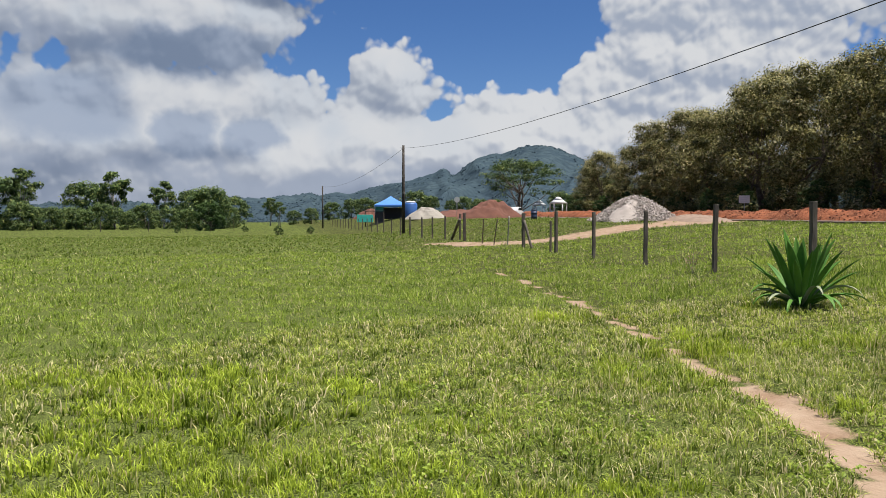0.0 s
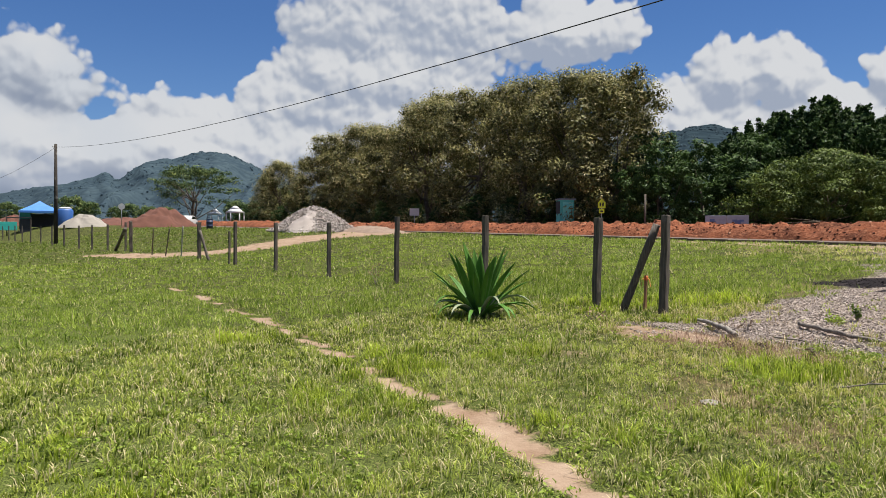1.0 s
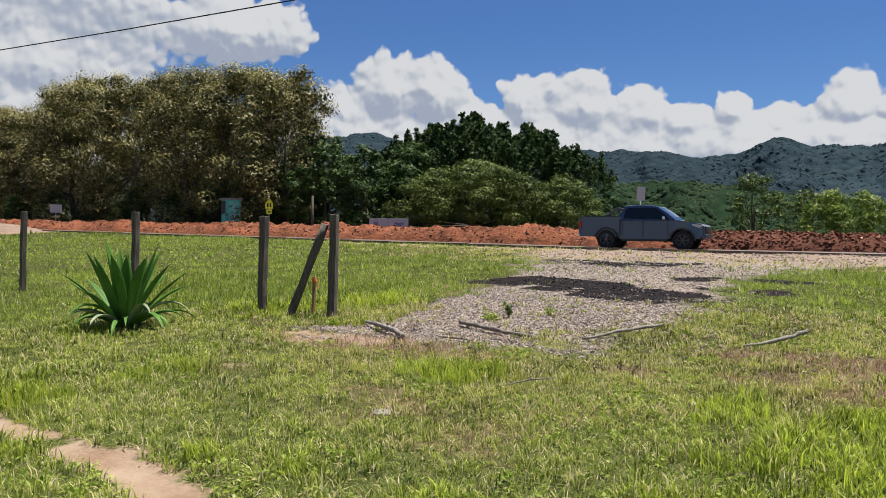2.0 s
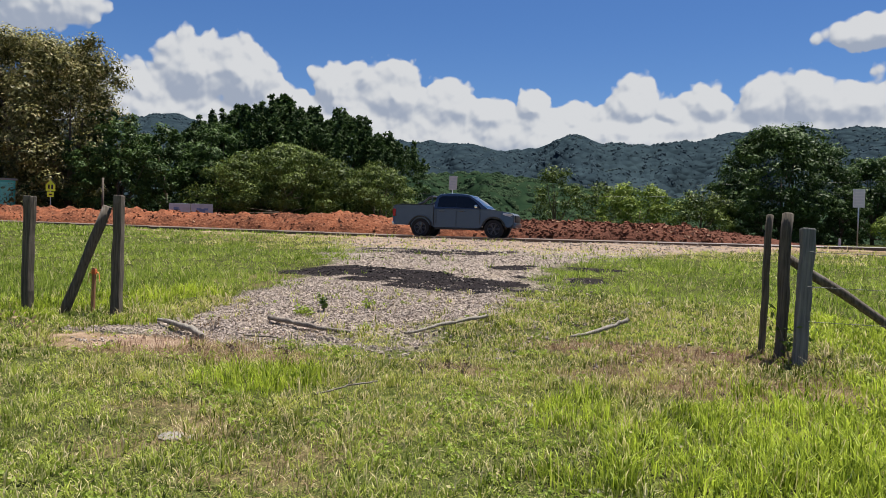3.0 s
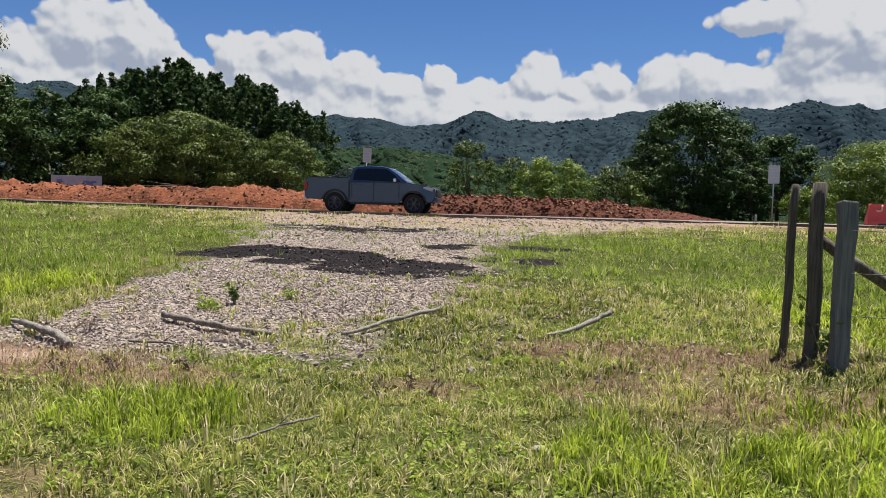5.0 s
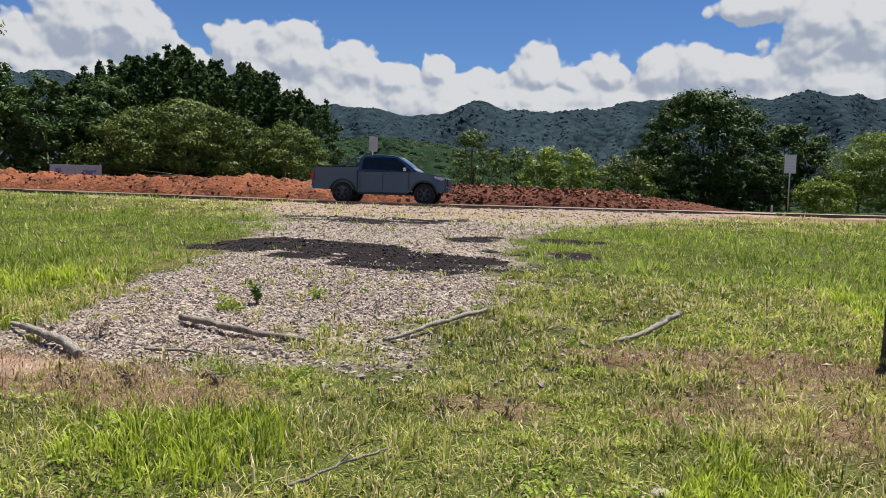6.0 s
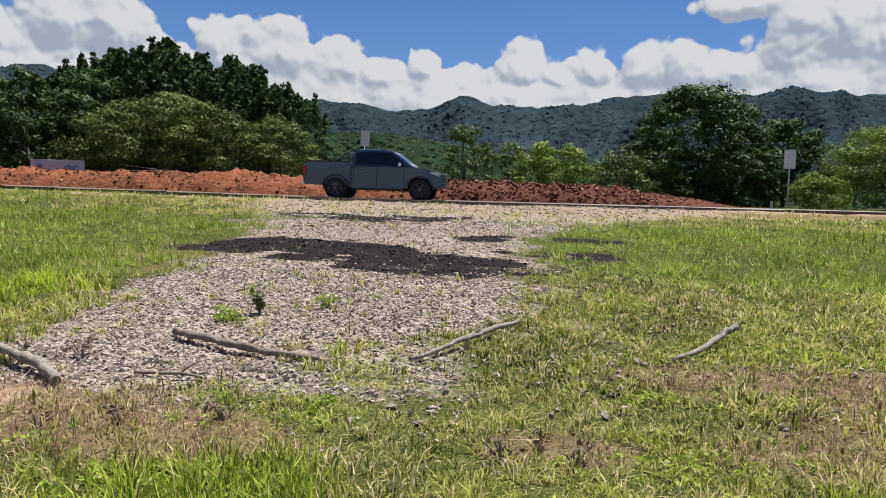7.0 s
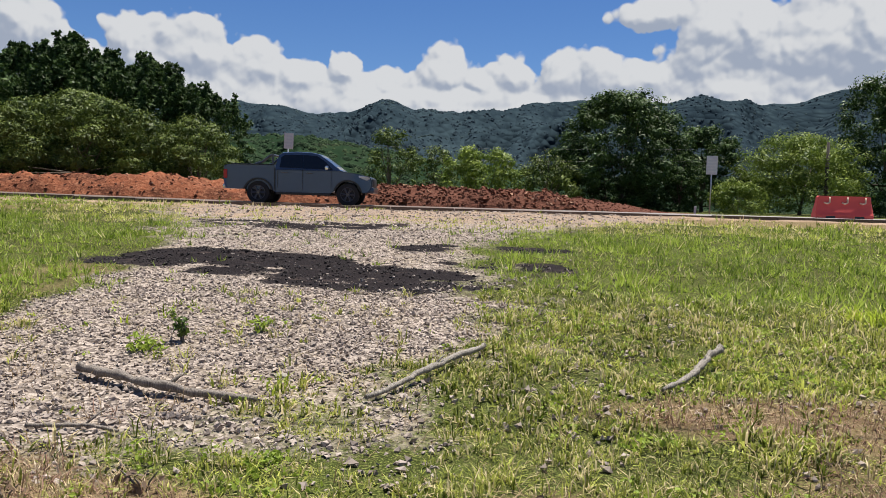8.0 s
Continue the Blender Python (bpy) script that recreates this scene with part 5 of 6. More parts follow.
# ---- the agave ----
def agave(x, y, label):
    rng = random.Random(7)
    ob = empty("agave", pose(x, y, ground_at(x, y) - 0.03), label, "agave plant")

    def leaf(turn, tilt, length, width, droop, material, lab=""):
        bm = bmesh.new()
        n, rows = 10, []
        a, p = radians(tilt), Vector((0.05, 0, 0))
        for i in range(n + 1):
            t = i / n
            w = width * (0.55 + 0.9 * t - 0.1 * t * t) * (1 - t ** 3.2) if t < 1 else 0.002
            w = max(w, 0.002)
            fold = 0.30 * w
            nrm = Vector((-math.sin(a), 0, math.cos(a)))
            rows.append([bm.verts.new(p + Vector((0, -w / 2, 0)) + nrm * fold), bm.verts.new(p + Vector((0, -w * 0.24, 0)) + nrm * fold * 0.3), bm.verts.new(p),
                         bm.verts.new(p + Vector((0, w * 0.24, 0)) + nrm * fold * 0.3), bm.verts.new(p + Vector((0, w / 2, 0)) + nrm * fold)])
            p = p + Vector((math.cos(a), 0, math.sin(a))) * length / n
            a -= radians(droop) * t * 2 / n
        back = [[bm.verts.new(v.co - Vector((-math.sin(radians(tilt)), 0, math.cos(radians(tilt)))) * 0.008) for v in r] for r in rows]
        for r0, r1 in zip(rows, rows[1:]):
            for j in range(4):
                bm.faces.new((r0[j], r1[j], r1[j + 1], r0[j + 1])).smooth = True
        for r0, r1 in zip(back, back[1:]):
            for j in range(4):
                bm.faces.new((r0[j], r0[j + 1], r1[j + 1], r1[j])).smooth = True
        for f, b in ((0, 0), (4, 4)):
            for k in range(n):
                bm.faces.new((rows[k][f], back[k][b], back[k + 1][b], rows[k + 1][f]))
        bmesh.ops.recalc_face_normals(bm, faces=bm.faces)
        o = part("leaf", bm, material, ob, lab)
        o.matrix_basis = pose(0, 0, 0, 0, 0, turn)

    for i in range(13):
        leaf(i * 137.5, rng.uniform(64, 84), rng.uniform(1.1, 1.36), rng.uniform(0.17, 0.24), rng.uniform(-3, 8), MAT_AGAVE)
    for i in range(12):
        leaf(i * 137.5 + 40, rng.uniform(42, 62), rng.uniform(0.95, 1.25), rng.uniform(0.10, 0.15), rng.uniform(5, 30), MAT_AGAVE)
    for i in range(22):
        leaf(i * 137.5 + 80, rng.uniform(28, 50), rng.uniform(0.8, 1.15), rng.uniform(0.075, 0.11), rng.uniform(95, 150), MAT_AGAVE if i % 3 else MAT_AGAVE_OLD, "" if i % 3 else "faded drooping leaf")
    return ob


agave(-10.81, 8.2, "large green agave with long pointed leaves in the grass")


# ---- branches on the ground, stake ----
def log(points, radii, label, seed):
    rng = random.Random(seed)
    bm = bmesh.new()
    pts, rad = [], []
    for (a, ra), (b, rb) in zip(zip(points, radii), zip(points[1:], radii[1:])):
        for k in range(8):
            t = k / 8
            px, py = a[0] + (b[0] - a[0]) * t, a[1] + (b[1] - a[1]) * t
            r = (ra + (rb - ra) * t) * rng.uniform(0.8, 1.15)
            pts.append(Vector((px + rng.uniform(-0.012, 0.012), py + rng.uniform(-0.012, 0.012), ground_at(px, py) + r * 0.8 + 0.02 + a[2] + (b[2] - a[2]) * t)))
            rad.append(r)
    tube(bm, pts, rad, 10)
    for v in bm.verts:
        v.co += Vector((noise.noise(v.co * 14), noise.noise(v.co * 14 + Vector((7, 0, 0))), noise.noise(v.co * 14 + Vector((0, 7, 0))))) * rad[0] * 0.35
    k = pts[len(pts) // 2]
    tube(bm, [k, k + Vector((0.05, 0.07, 0.05)), k + Vector((0.07, 0.1, 0.06))], [rad[0] * 0.5, rad[0] * 0.35, rad[0] * 0.2], 6)
    return tagged(part("branch", bm, MAT_BRANCH if "dark" in label else MAT_BRANCH_PALE), label, "branch", "branches laid across the gateway")


log([(-7.85, 10.1, 0.02), (-7.3, 9.75, 0.04), (-6.95, 9.55, 0.03), (-6.58, 9.22, 0.0)], [0.02, 0.034, 0.04, 0.034], "thick bent pale grey branch lying on the gravel edge", 1)
log([(-6.53, 10.66, 0.02), (-5.95, 10.33, 0.03), (-5.6, 10.22, 0.01), (-5.12, 10.17, 0.0)], [0.032, 0.03, 0.027, 0.018], "long dark grey branch lying across the gravel", 2)
log([(-4.5, 10.25, 0.0), (-4.2, 10.62, 0.03), (-3.95, 11.05, 0.03), (-3.68, 11.42, 0.03)], [0.018, 0.022, 0.022, 0.02], "pale crooked branch lying at the gravel edge", 3)
log([(-2.55, 10.55, 0.0), (-2.25, 10.85, 0.04), (-2.05, 11.2, 0.07), (-1.88, 11.33, 0.12)], [0.016, 0.024, 0.025, 0.03], "pale crooked branch lying in the grass", 4)
log([(-4.3, 7.25, 0.02), (-4.1, 7.5, 0.05), (-3.9, 7.78, 0.03)], [0.009, 0.008, 0.006], "thin dry dark stick lying in the grass", 5)
log([(-6.3, 9.6, 0.0), (-6.0, 9.66, 0.0), (-5.75, 9.6, 0.0)], [0.013, 0.012, 0.008], "thin dry dark stick lying on the gravel", 6)


def stake(x, y):
    ob = empty("survey_stake", pose(x, y, ground_at(x, y), 0, 2, 0), "thin wooden survey stake with orange ribbon", "stake")
    bm = bmesh.new()
    box(bm, -0.022, 0.022, -0.02, 0.02, -0.1, 0.62, 0.004)
    part("peg", bm, plain("stake_wood", (0.35, 0.17, 0.09), 0.9, 0, 0.3, 20), ob)
    orange = plain("orange_ribbon", (0.70, 0.17, 0.05), 0.6, 0, 0.2, 20)
    bm = bmesh.new()
    box(bm, -0.028, 0.028, -0.026, 0.026, 0.53, 0.60, 0.006)
    for k, (a, l) in enumerate(((0.4, 0.12), (2.2, 0.1), (4.0, 0.16))):
        d = Vector((math.cos(a), math.sin(a), 0))
        s = d.cross(Vector((0, 0, 1))) * 0.014
        pts = [d * 0.025 + Vector((0, 0, 0.57)), d * 0.06 + Vector((0, 0, 0.55)), d * 0.08 + Vector((0, 0, 0.55 - l))]
        for p0, p1 in zip(pts, pts[1:]):
            for off in (0.0, 0.002):
                q = d * off
                bm.faces.new([bm.verts.new(v) for v in (p0 - s + q, p0 + s + q, p1 + s + q, p1 - s + q)])
    part("ribbon", bm, orange, ob, "faded orange ribbon")


stake(-9.2, 10.55)

# ---- roadside: booth, signs, boards, barrier ----
MAT_WHITE = plain("white_paint", (0.55, 0.55, 0.54), 0.6, 0, 0.12, 6)
MAT_SIGN_BACK = plain("sign_sheet", (0.50, 0.51, 0.52), 0.45, 0.3, 0.1, 6)
MAT_STEEL = plain("galvanised_steel", (0.42, 0.43, 0.44), 0.45, 0.7, 0.2, 10)
MAT_TEAL = plain("teal_plastic", (0.09, 0.52, 0.44), 0.5, 0, 0.15, 3)
MAT_TEAL_LIGHT = plain("pale_teal_plastic", (0.20, 0.66, 0.57), 0.5, 0, 0.12, 3)
MAT_SIGNAL = plain("signal_yellow", (0.68, 0.80, 0.03), 0.45, 0, 0.06, 3)
MAT_BLACK = plain("black_print", (0.02, 0.02, 0.02), 0.6)
MAT_BARRIER = plain("barrier_red", (0.62, 0.075, 0.06), 0.55, 0, 0.2, 3, 0.1)
MAT_BLUE = plain("blue_tarpaulin", (0.045, 0.17, 0.46), 0.6, 0, 0.2, 1.5)
MAT_BLUE_TANK = plain("blue_tank", (0.03, 0.10, 0.30), 0.5, 0, 0.15, 2)
MAT_NAVY = plain("navy_drum", (0.02, 0.03, 0.07), 0.5)
MAT_TARP_TEAL = plain("teal_tarpaulin", (0.05, 0.50, 0.42), 0.6, 0, 0.2, 2)
MAT_TARP_GREEN = plain("green_tarpaulin", (0.03, 0.22, 0.12), 0.7, 0, 0.2, 2)
MAT_DARK_PANEL = plain("dark_panel", (0.03, 0.03, 0.035), 0.7)
MAT_ROOF_GREY = plain("grey_roof", (0.28, 0.28, 0.28), 0.6, 0.3)
MAT_PRINT_BLUE = plain("blue_print", (0.12, 0.20, 0.36), 0.6)
MAT_SAND_DULL = plain("brown_rubble", (0.20, 0.14, 0.10), 0.95, 0, 0.4, 2.0, 0.8)
MAT_SAND = plain("pale_sand", (0.25, 0.225, 0.19), 0.95, 0, 0.15, 1.2, 0.6)


def booth(at):
    """A portable toilet cabin: walls, door, roof, vent."""
    ob = empty("toilet_booth", at, "turquoise portable toilet booth behind the soil heap", "portable toilet")
    bm = bmesh.new()
    box(bm, -0.56, 0.56, -0.56, 0.56, 0.0, 2.0, 0.03)
    part("cabin", bm, MAT_TEAL, ob)
    bm = bmesh.new()
    box(bm, -0.36, 0.42, -0.60, -0.562, 0.14, 1.86, 0.02)
    door = part("door", bm, MAT_TEAL_LIGHT, ob, "pale turquoise door")
    bm = bmesh.new()
    box(bm, 0.30, 0.37, -0.62, -0.601, 0.95, 1.2, 0.006)
    part("latch", bm, MAT_BLACK, door)
    for z in (0.35, 1.0, 1.65):
        bm = bmesh.new()
        box(bm, -0.30, 0.36, -0.612, -0.601, z, z + 0.03, 0.004)
        part("rib", bm, MAT_TEAL, door)
    bm = bmesh.new()
    box(bm, -0.602, -0.562, -0.5, 0.5, 0.95, 1.92, 0.02)
    part("side_screen", bm, MAT_DARK_PANEL, ob, "dark mesh side panel")
    bm = bmesh.new()
    box(bm, -0.66, 0.66, -0.66, 0.66, 2.0, 2.12, 0.03)
    for v in bm.verts:
        if v.co.z > 2.05:
            v.co.z += 0.06 * (1 - abs(v.co.x) / 0.66)
    part("roof", bm, MAT_ROOF_GREY, ob, "grey roof")
    return ob


booth(pose(-43.1, 42.6, 2.0, 0, 0, 62))


def bars(ob, x0, x1, z0, z1, rows, y, material, seed):
    """Lines of unreadable print as plain bars."""
    rng = random.Random(seed)
    step = (z1 - z0) / rows
    for r in range(rows):
        bm = bmesh.new()
        w = (x1 - x0) * rng.uniform(0.55, 1.0)
        c = (x0 + x1) / 2
        box(bm, c - w / 2, c + w / 2, y - 0.002, y, z0 + step * (r + 0.25), z0 + step * (r + 0.75))
        part("print_bar", bm, material, ob)


def panel_sign(at, width, height, top, label, material, lines=0, print_material=None, tilt=0.0, seed=1):
    ob = empty("road_sign", at, label, "road sign", "signs along the road")
    bm = bmesh.new()
    tube(bm, [(0, 0.03, -0.3), (0, 0.03, top - 0.05)], [0.03, 0.03], 10)
    part("pole", bm, MAT_STEEL, ob)
    bm = bmesh.new()
    box(bm, -width / 2, width / 2, -0.008, 0.0, top - height, top, 0.003)
    panel = part("panel", bm, material, ob)
    panel.rotation_euler[1] = radians(tilt)
    for z in (top - height * 0.25, top - height * 0.75):
        bm = bmesh.new()
        box(bm, -width * 0.4, width * 0.4, 0.001, 0.02, z - 0.015, z + 0.015, 0.003)
        part("bracket", bm, MAT_STEEL, ob)
    if lines:
        bars(panel, -width * 0.42, width * 0.42, top - height * 0.92, top - height * 0.1, lines, -0.0085, print_material, seed)
    return ob


panel_sign(pose(-11.95, 41, 1.1, 0, 2, 30), 0.45, 0.74, 3.2, "white rectangular road sign on a steel post", MAT_WHITE, 4, MAT_SIGN_BACK, 0, 3)
panel_sign(pose(7.83, 41, 0.98, 0, 0, -6), 0.50, 0.86, 2.78, "pale rectangular road sign with grey lines of print", MAT_SIGN_BACK, 5, MAT_WHITE, 0, 5)
panel_sign(pose(-64, 42.4, 1.7, 0, 0, 50), 0.95, 0.72, 2.1, "small white notice board on a post", MAT_WHITE, 3, MAT_SIGN_BACK, 0, 7)


def school_sign(at):
    ob = empty("warning_sign", at, "yellow-green pentagonal school warning sign on a post", "road sign", "signs along the road")
    bm = bmesh.new()
    tube(bm, [(0, 0.03, -0.4), (0, 0.03, 2.6)], [0.03, 0.03], 8)
    part("pole", bm, MAT_STEEL, ob)
    bm = bmesh.new()
    out = [(-0.32, 1.95), (0.32, 1.95), (0.32, 2.35), (0.0, 2.68), (-0.32, 2.35)]
    a = [bm.verts.new((x, -0.006, z)) for x, z in out]
    b = [bm.verts.new((x, 0.0, z)) for x, z in out]
    bm.faces.new(a), bm.faces.new(b[::-1])
    for i in range(5):
        bm.faces.new((a[i], b[i], b[(i + 1) % 5], a[(i + 1) % 5]))
    bmesh.ops.recalc_face_normals(bm, faces=bm.faces)
    board = part("panel", bm, MAT_SIGNAL, ob)
    for x in (-0.11, 0.11):
        bm = bmesh.new()
        box(bm, x - 0.06, x + 0.06, -0.010, -0.0075, 2.08, 2.36, 0.02)
        part("symbol", bm, MAT_BLACK, board)
    bm = bmesh.new()
    box(bm, -0.22, 0.22, -0.006, 0.0, 1.55, 1.9, 0.004)
    plate = part("lower_panel", bm, MAT_SIGNAL, ob)
    bm = bmesh.new()
    box(bm, -0.10, 0.12, -0.010, -0.0075, 1.66, 1.76, 0.01)
    part("symbol", bm, MAT_BLACK, plate)


school_sign(pose(-38.6, 41.8, 1.42, 0, 0, 38) @ Matrix.Diagonal((0.86, 0.86, 0.96, 1)))

MAT_BOARD = plain("board_sheet", (0.34, 0.39, 0.44), 0.5, 0, 0.3, 3)
board = empty("notice_board", pose(-28.9, 42.6, 1.42, 0, 0, 20), "low long grey-white board with blue blocks behind the soil heap", "notice board")
for x0 in (-1.32, 0.04):
    bm = bmesh.new()
    box(bm, x0, x0 + 1.28, -0.02, 0.02, 0.45, 1.22, 0.008)
    sheet = part("panel", bm, MAT_BOARD, board)
    rng_ = random.Random(int(x0 * 10))
    for k in range(4):
        bm = bmesh.new()
        bx, bz = x0 + 0.08 + rng_.random() * 0.8, 0.52 + rng_.random() * 0.4
        box(bm, bx, bx + 0.15 + rng_.random() * 0.22, -0.024, -0.021, bz, bz + 0.10 + rng_.random() * 0.12)
        part("print_bar", bm, MAT_PRINT_BLUE, sheet)
for x0 in (-1.25, 0.0, 1.22):
    bm = bmesh.new()
    box(bm, x0 - 0.03, x0 + 0.03, 0.022, 0.07, -0.4, 1.2, 0.004)
    part("leg", bm, MAT_STEEL, board)

# plain thin pole, carries no lamp
bm = bmesh.new()
tube(bm, [(0, 0, -0.3), (0, 0, 2.9)], [0.08, 0.07], 10)
post = part("lamp_post", bm, MAT_POST)
post.matrix_basis = pose(-35.8, 43.2, 1.35)
tagged(post, "thin dark post before the trees of the wood", "post")
bm = bmesh.new()
tube(bm, [(0, 0, -0.2), (0, 0, 4.35)], [0.12, 0.09], 10)
post = part("utility_pole", bm, MAT_POLE)
post.matrix_basis = pose(17.7, 50.5, 1.0)
tagged(post, "dark utility pole among the roadside trees", "utility pole")
for wz in (4.35, 5.05):
    wire_run([(17.7, 50.4, wz), (-30.0, 50.0, wz - 0.2)], 0.55, 0.004, "power_line", "thin grey overhead cable behind the road", "power line", MAT_WIRE)
bm = bmesh.new()
box(bm, -0.05, 0.05, -0.03, 0.03, -0.1, 0.42, 0.015)
post = part("marker_post", bm, MAT_WHITE)
post.matrix_basis = pose(6.9, 40.2, 1.0)
tagged(post, "short white marker post at the road edge", "marker post")


def barrier(at):
    ob = empty("traffic_barrier", at, "red plastic water-filled traffic barrier beside the road", "traffic barrier")
    bm = bmesh.new()
    prof = [(-0.26, 0.0), (-0.26, 0.16), (-0.20, 0.26), (-0.13, 0.62), (-0.12, 0.84), (0.12, 0.84), (0.13, 0.62), (0.20, 0.26), (0.26, 0.16), (0.26, 0.0)]
    xs = [-1.0, -0.97, -0.93, 0.93, 0.97, 1.0]
    ins = [0.82, 0.95, 1.0, 1.0, 0.95, 0.82]
    rings = [[bm.verts.new((x * (1 - 0.09 * max(0.0, z - 0.25) / 0.6), y * k, z * (0.72 + 0.28 * k))) for y, z in prof] for x, k in zip(xs, ins)]
    for r0, r1 in zip(rings, rings[1:]):
        for j in range(len(prof)):
            bm.faces.new((r0[j], r1[j], r1[(j + 1) % len(prof)], r0[(j + 1) % len(prof)]))
    bm.faces.new(rings[0]), bm.faces.new(rings[-1][::-1])
    smooth_part("shell", bm, MAT_BARRIER, ob, angle=25)
    for x in (-0.62, 0.0, 0.62):
        bm = bmesh.new()
        tube(bm, [(x - 0.1, -0.15, 0.60), (x, -0.175, 0.56), (x + 0.1, -0.15, 0.60)], [0.03] * 3, 6)
        tube(bm, [(x + 0.1, -0.15, 0.60), (x + 0.11, -0.13, 0.80)], [0.03] * 2, 6)
        part("groove", bm, plain("barrier_edge", (0.62, 0.42, 0.30), 0.6), ob)
    for x in (-0.5, 0.5):
        bm = bmesh.new()
        box(bm, x - 0.16, x + 0.16, -0.268, -0.255, 0.02, 0.12, 0.01)
        part("foot_slot", bm, MAT_DARK_PANEL, ob)


barrier(pose(10.0, 33.2, 1.09, 0, 0, -4))


# ---- heaps and the work camp beyond the dirt track ----
def heap(name, x, y, radius, height, material, label, seed, stretch=(1, 1), power=1.0, z=None):
    k, n = 28, 72
    r, a = np.meshgrid(np.linspace(0, 1, k), np.linspace(0, 2 * np.pi, n, endpoint=False), indexing="ij")
    lobe = 1 + 0.12 * np.sin(2 * a + seed) + 0.07 * np.sin(5 * a + 2 * seed)
    px, py = r * radius * lobe * np.cos(a) * stretch[0], r * radius * lobe * np.sin(a) * stretch[1]
    pz = height * np.clip(1 - r ** (1.15 * power), 0, 1) * (1 - 0.15 * np.exp(-(r * 4) ** 2)) + (fbm(px * 1.3 + seed, py * 1.3, 4, seed) - 0.5) * 0.34 * height * (1 - r ** 3) + (fbm(px * 4 + seed, py * 4, 3, seed + 1) - 0.5) * 0.16 * (1 - r ** 4) - 0.12 * r ** 6
    idx = np.arange(k * n).reshape(k, n)
    nxt = np.roll(idx, -1, 1)
    faces = np.stack([idx[:-1], idx[1:], nxt[1:], nxt[:-1]], -1).reshape(-1, 4)
    ob = raw(name, np.stack([px, py, pz], -1).reshape(-1, 3), faces, material, smooth=True)
    ob.matrix_basis = pose(x, y, ground_at(x, y) if z is None else z)
    return tagged(ob, label, "heap")


def stones(name, places, sizes, material, parent=None, seed=0):
    """Small angular stones, eight faces each."""
    rng = np.random.default_rng(seed)
    n = len(places)
    unit = np.array([(1, 0, 0), (0, 1, 0), (-1, 0, 0), (0, -1, 0), (0, 0, 1), (0, 0, -1)], float)
    v = unit[None] * (0.65 + 0.7 * rng.random((n, 6, 1))) + rng.normal(size=(n, 6, 3)) * 0.16
    q = rng.normal(size=(n, 4))
    w, i, j, k = (q / np.linalg.norm(q, axis=1)[:, None]).T
    turn = np.stack([1 - 2 * (j * j + k * k), 2 * (i * j - k * w), 2 * (i * k + j * w), 2 * (i * j + k * w), 1 - 2 * (i * i + k * k), 2 * (j * k - i * w),
                     2 * (i * k - j * w), 2 * (j * k + i * w), 1 - 2 * (i * i + j * j)], -1).reshape(n, 3, 3)
    v = np.einsum("nab,nvb->nva", turn, v * (1.0, 0.8, 0.62)) * (1, 1, 0.78)
    v = v * np.asarray(sizes)[:, None, None] + np.asarray(places)[:, None]
    f = np.array([(0, 1, 4), (1, 2, 4), (2, 3, 4), (3, 0, 4), (1, 0, 5), (2, 1, 5), (3, 2, 5), (0, 3, 5)])
    return raw(name, v.reshape(-1, 3), (f[None] + np.arange(n)[:, None, None] * 6).reshape(-1, 3), material, parent)


def stone_material(name, dark, light, tint):
    m = Mat(name, 0.9, 0.0, 0.25)
    r = m.island()
    col = m.mix(r, dark, light)
    col = m.mix(m.ramp(m.noise(1.2, 3.0, at=m.world_pos()), 0.4, 0.65, 0, 0.5), col, tint)
    m.color(m.mix(m.noise(40, 3), col, tint)).bump(m.noise(60, 3), 0.4, 0.006)
    return m.m


MAT_STONE = stone_material("gravel_stone", (0.06, 0.046, 0.04), (0.56, 0.48, 0.42), (0.26, 0.21, 0.175))
MAT_TAR_CRUMB = stone_material("tar_crumb", (0.006, 0.005, 0.005), (0.060, 0.050, 0.047), (0.024, 0.020, 0.020))
MAT_STONE_PILE = stone_material("pile_stone", (0.15, 0.13, 0.115), (0.58, 0.52, 0.48), (0.33, 0.285, 0.25))
PILE_X, PILE_Y = -52.0, 25.4
pile = heap("gravel_mound", PILE_X, PILE_Y, 3.05, 2.0, MAT_STONE_PILE, "cone-shaped heap of pale pinkish gravel", 3, (1.15, 1.0), 0.92)
rng_ = np.random.default_rng(5)
_r, _a = np.sqrt(rng_.random(7000)) * 1.1, rng_.random(7000) * 6.283
_px, _py = _r * 3.05 * 1.15 * np.cos(_a), _r * 3.05 * np.sin(_a)
_pz = 0.10 * (1 - _r) + 2.0 * np.clip(1 - _r ** 1.06, 0, 1) * (1 - 0.15 * np.exp(-(_r * 4) ** 2)) + rng_.normal(size=7000) * 0.06 + 0.07
stones("gravel_stones", np.stack([_px, _py, _pz], -1), 0.05 + 0.08 * rng_.random(7000) ** 2, MAT_STONE_PILE, pile, 6)
tagged(pile.children[0], kind="stuff")
low = heap("soil_mound", -47.2, 27.4, 2.6, 0.5, MAT_SAND_DULL, "low spread heap of brown rubble beside the gravel", 9, (1.6, 0.8))


def camp(yaw, far):
    x, y = polar(yaw, far)
    return x, y, ground_at(x, y)


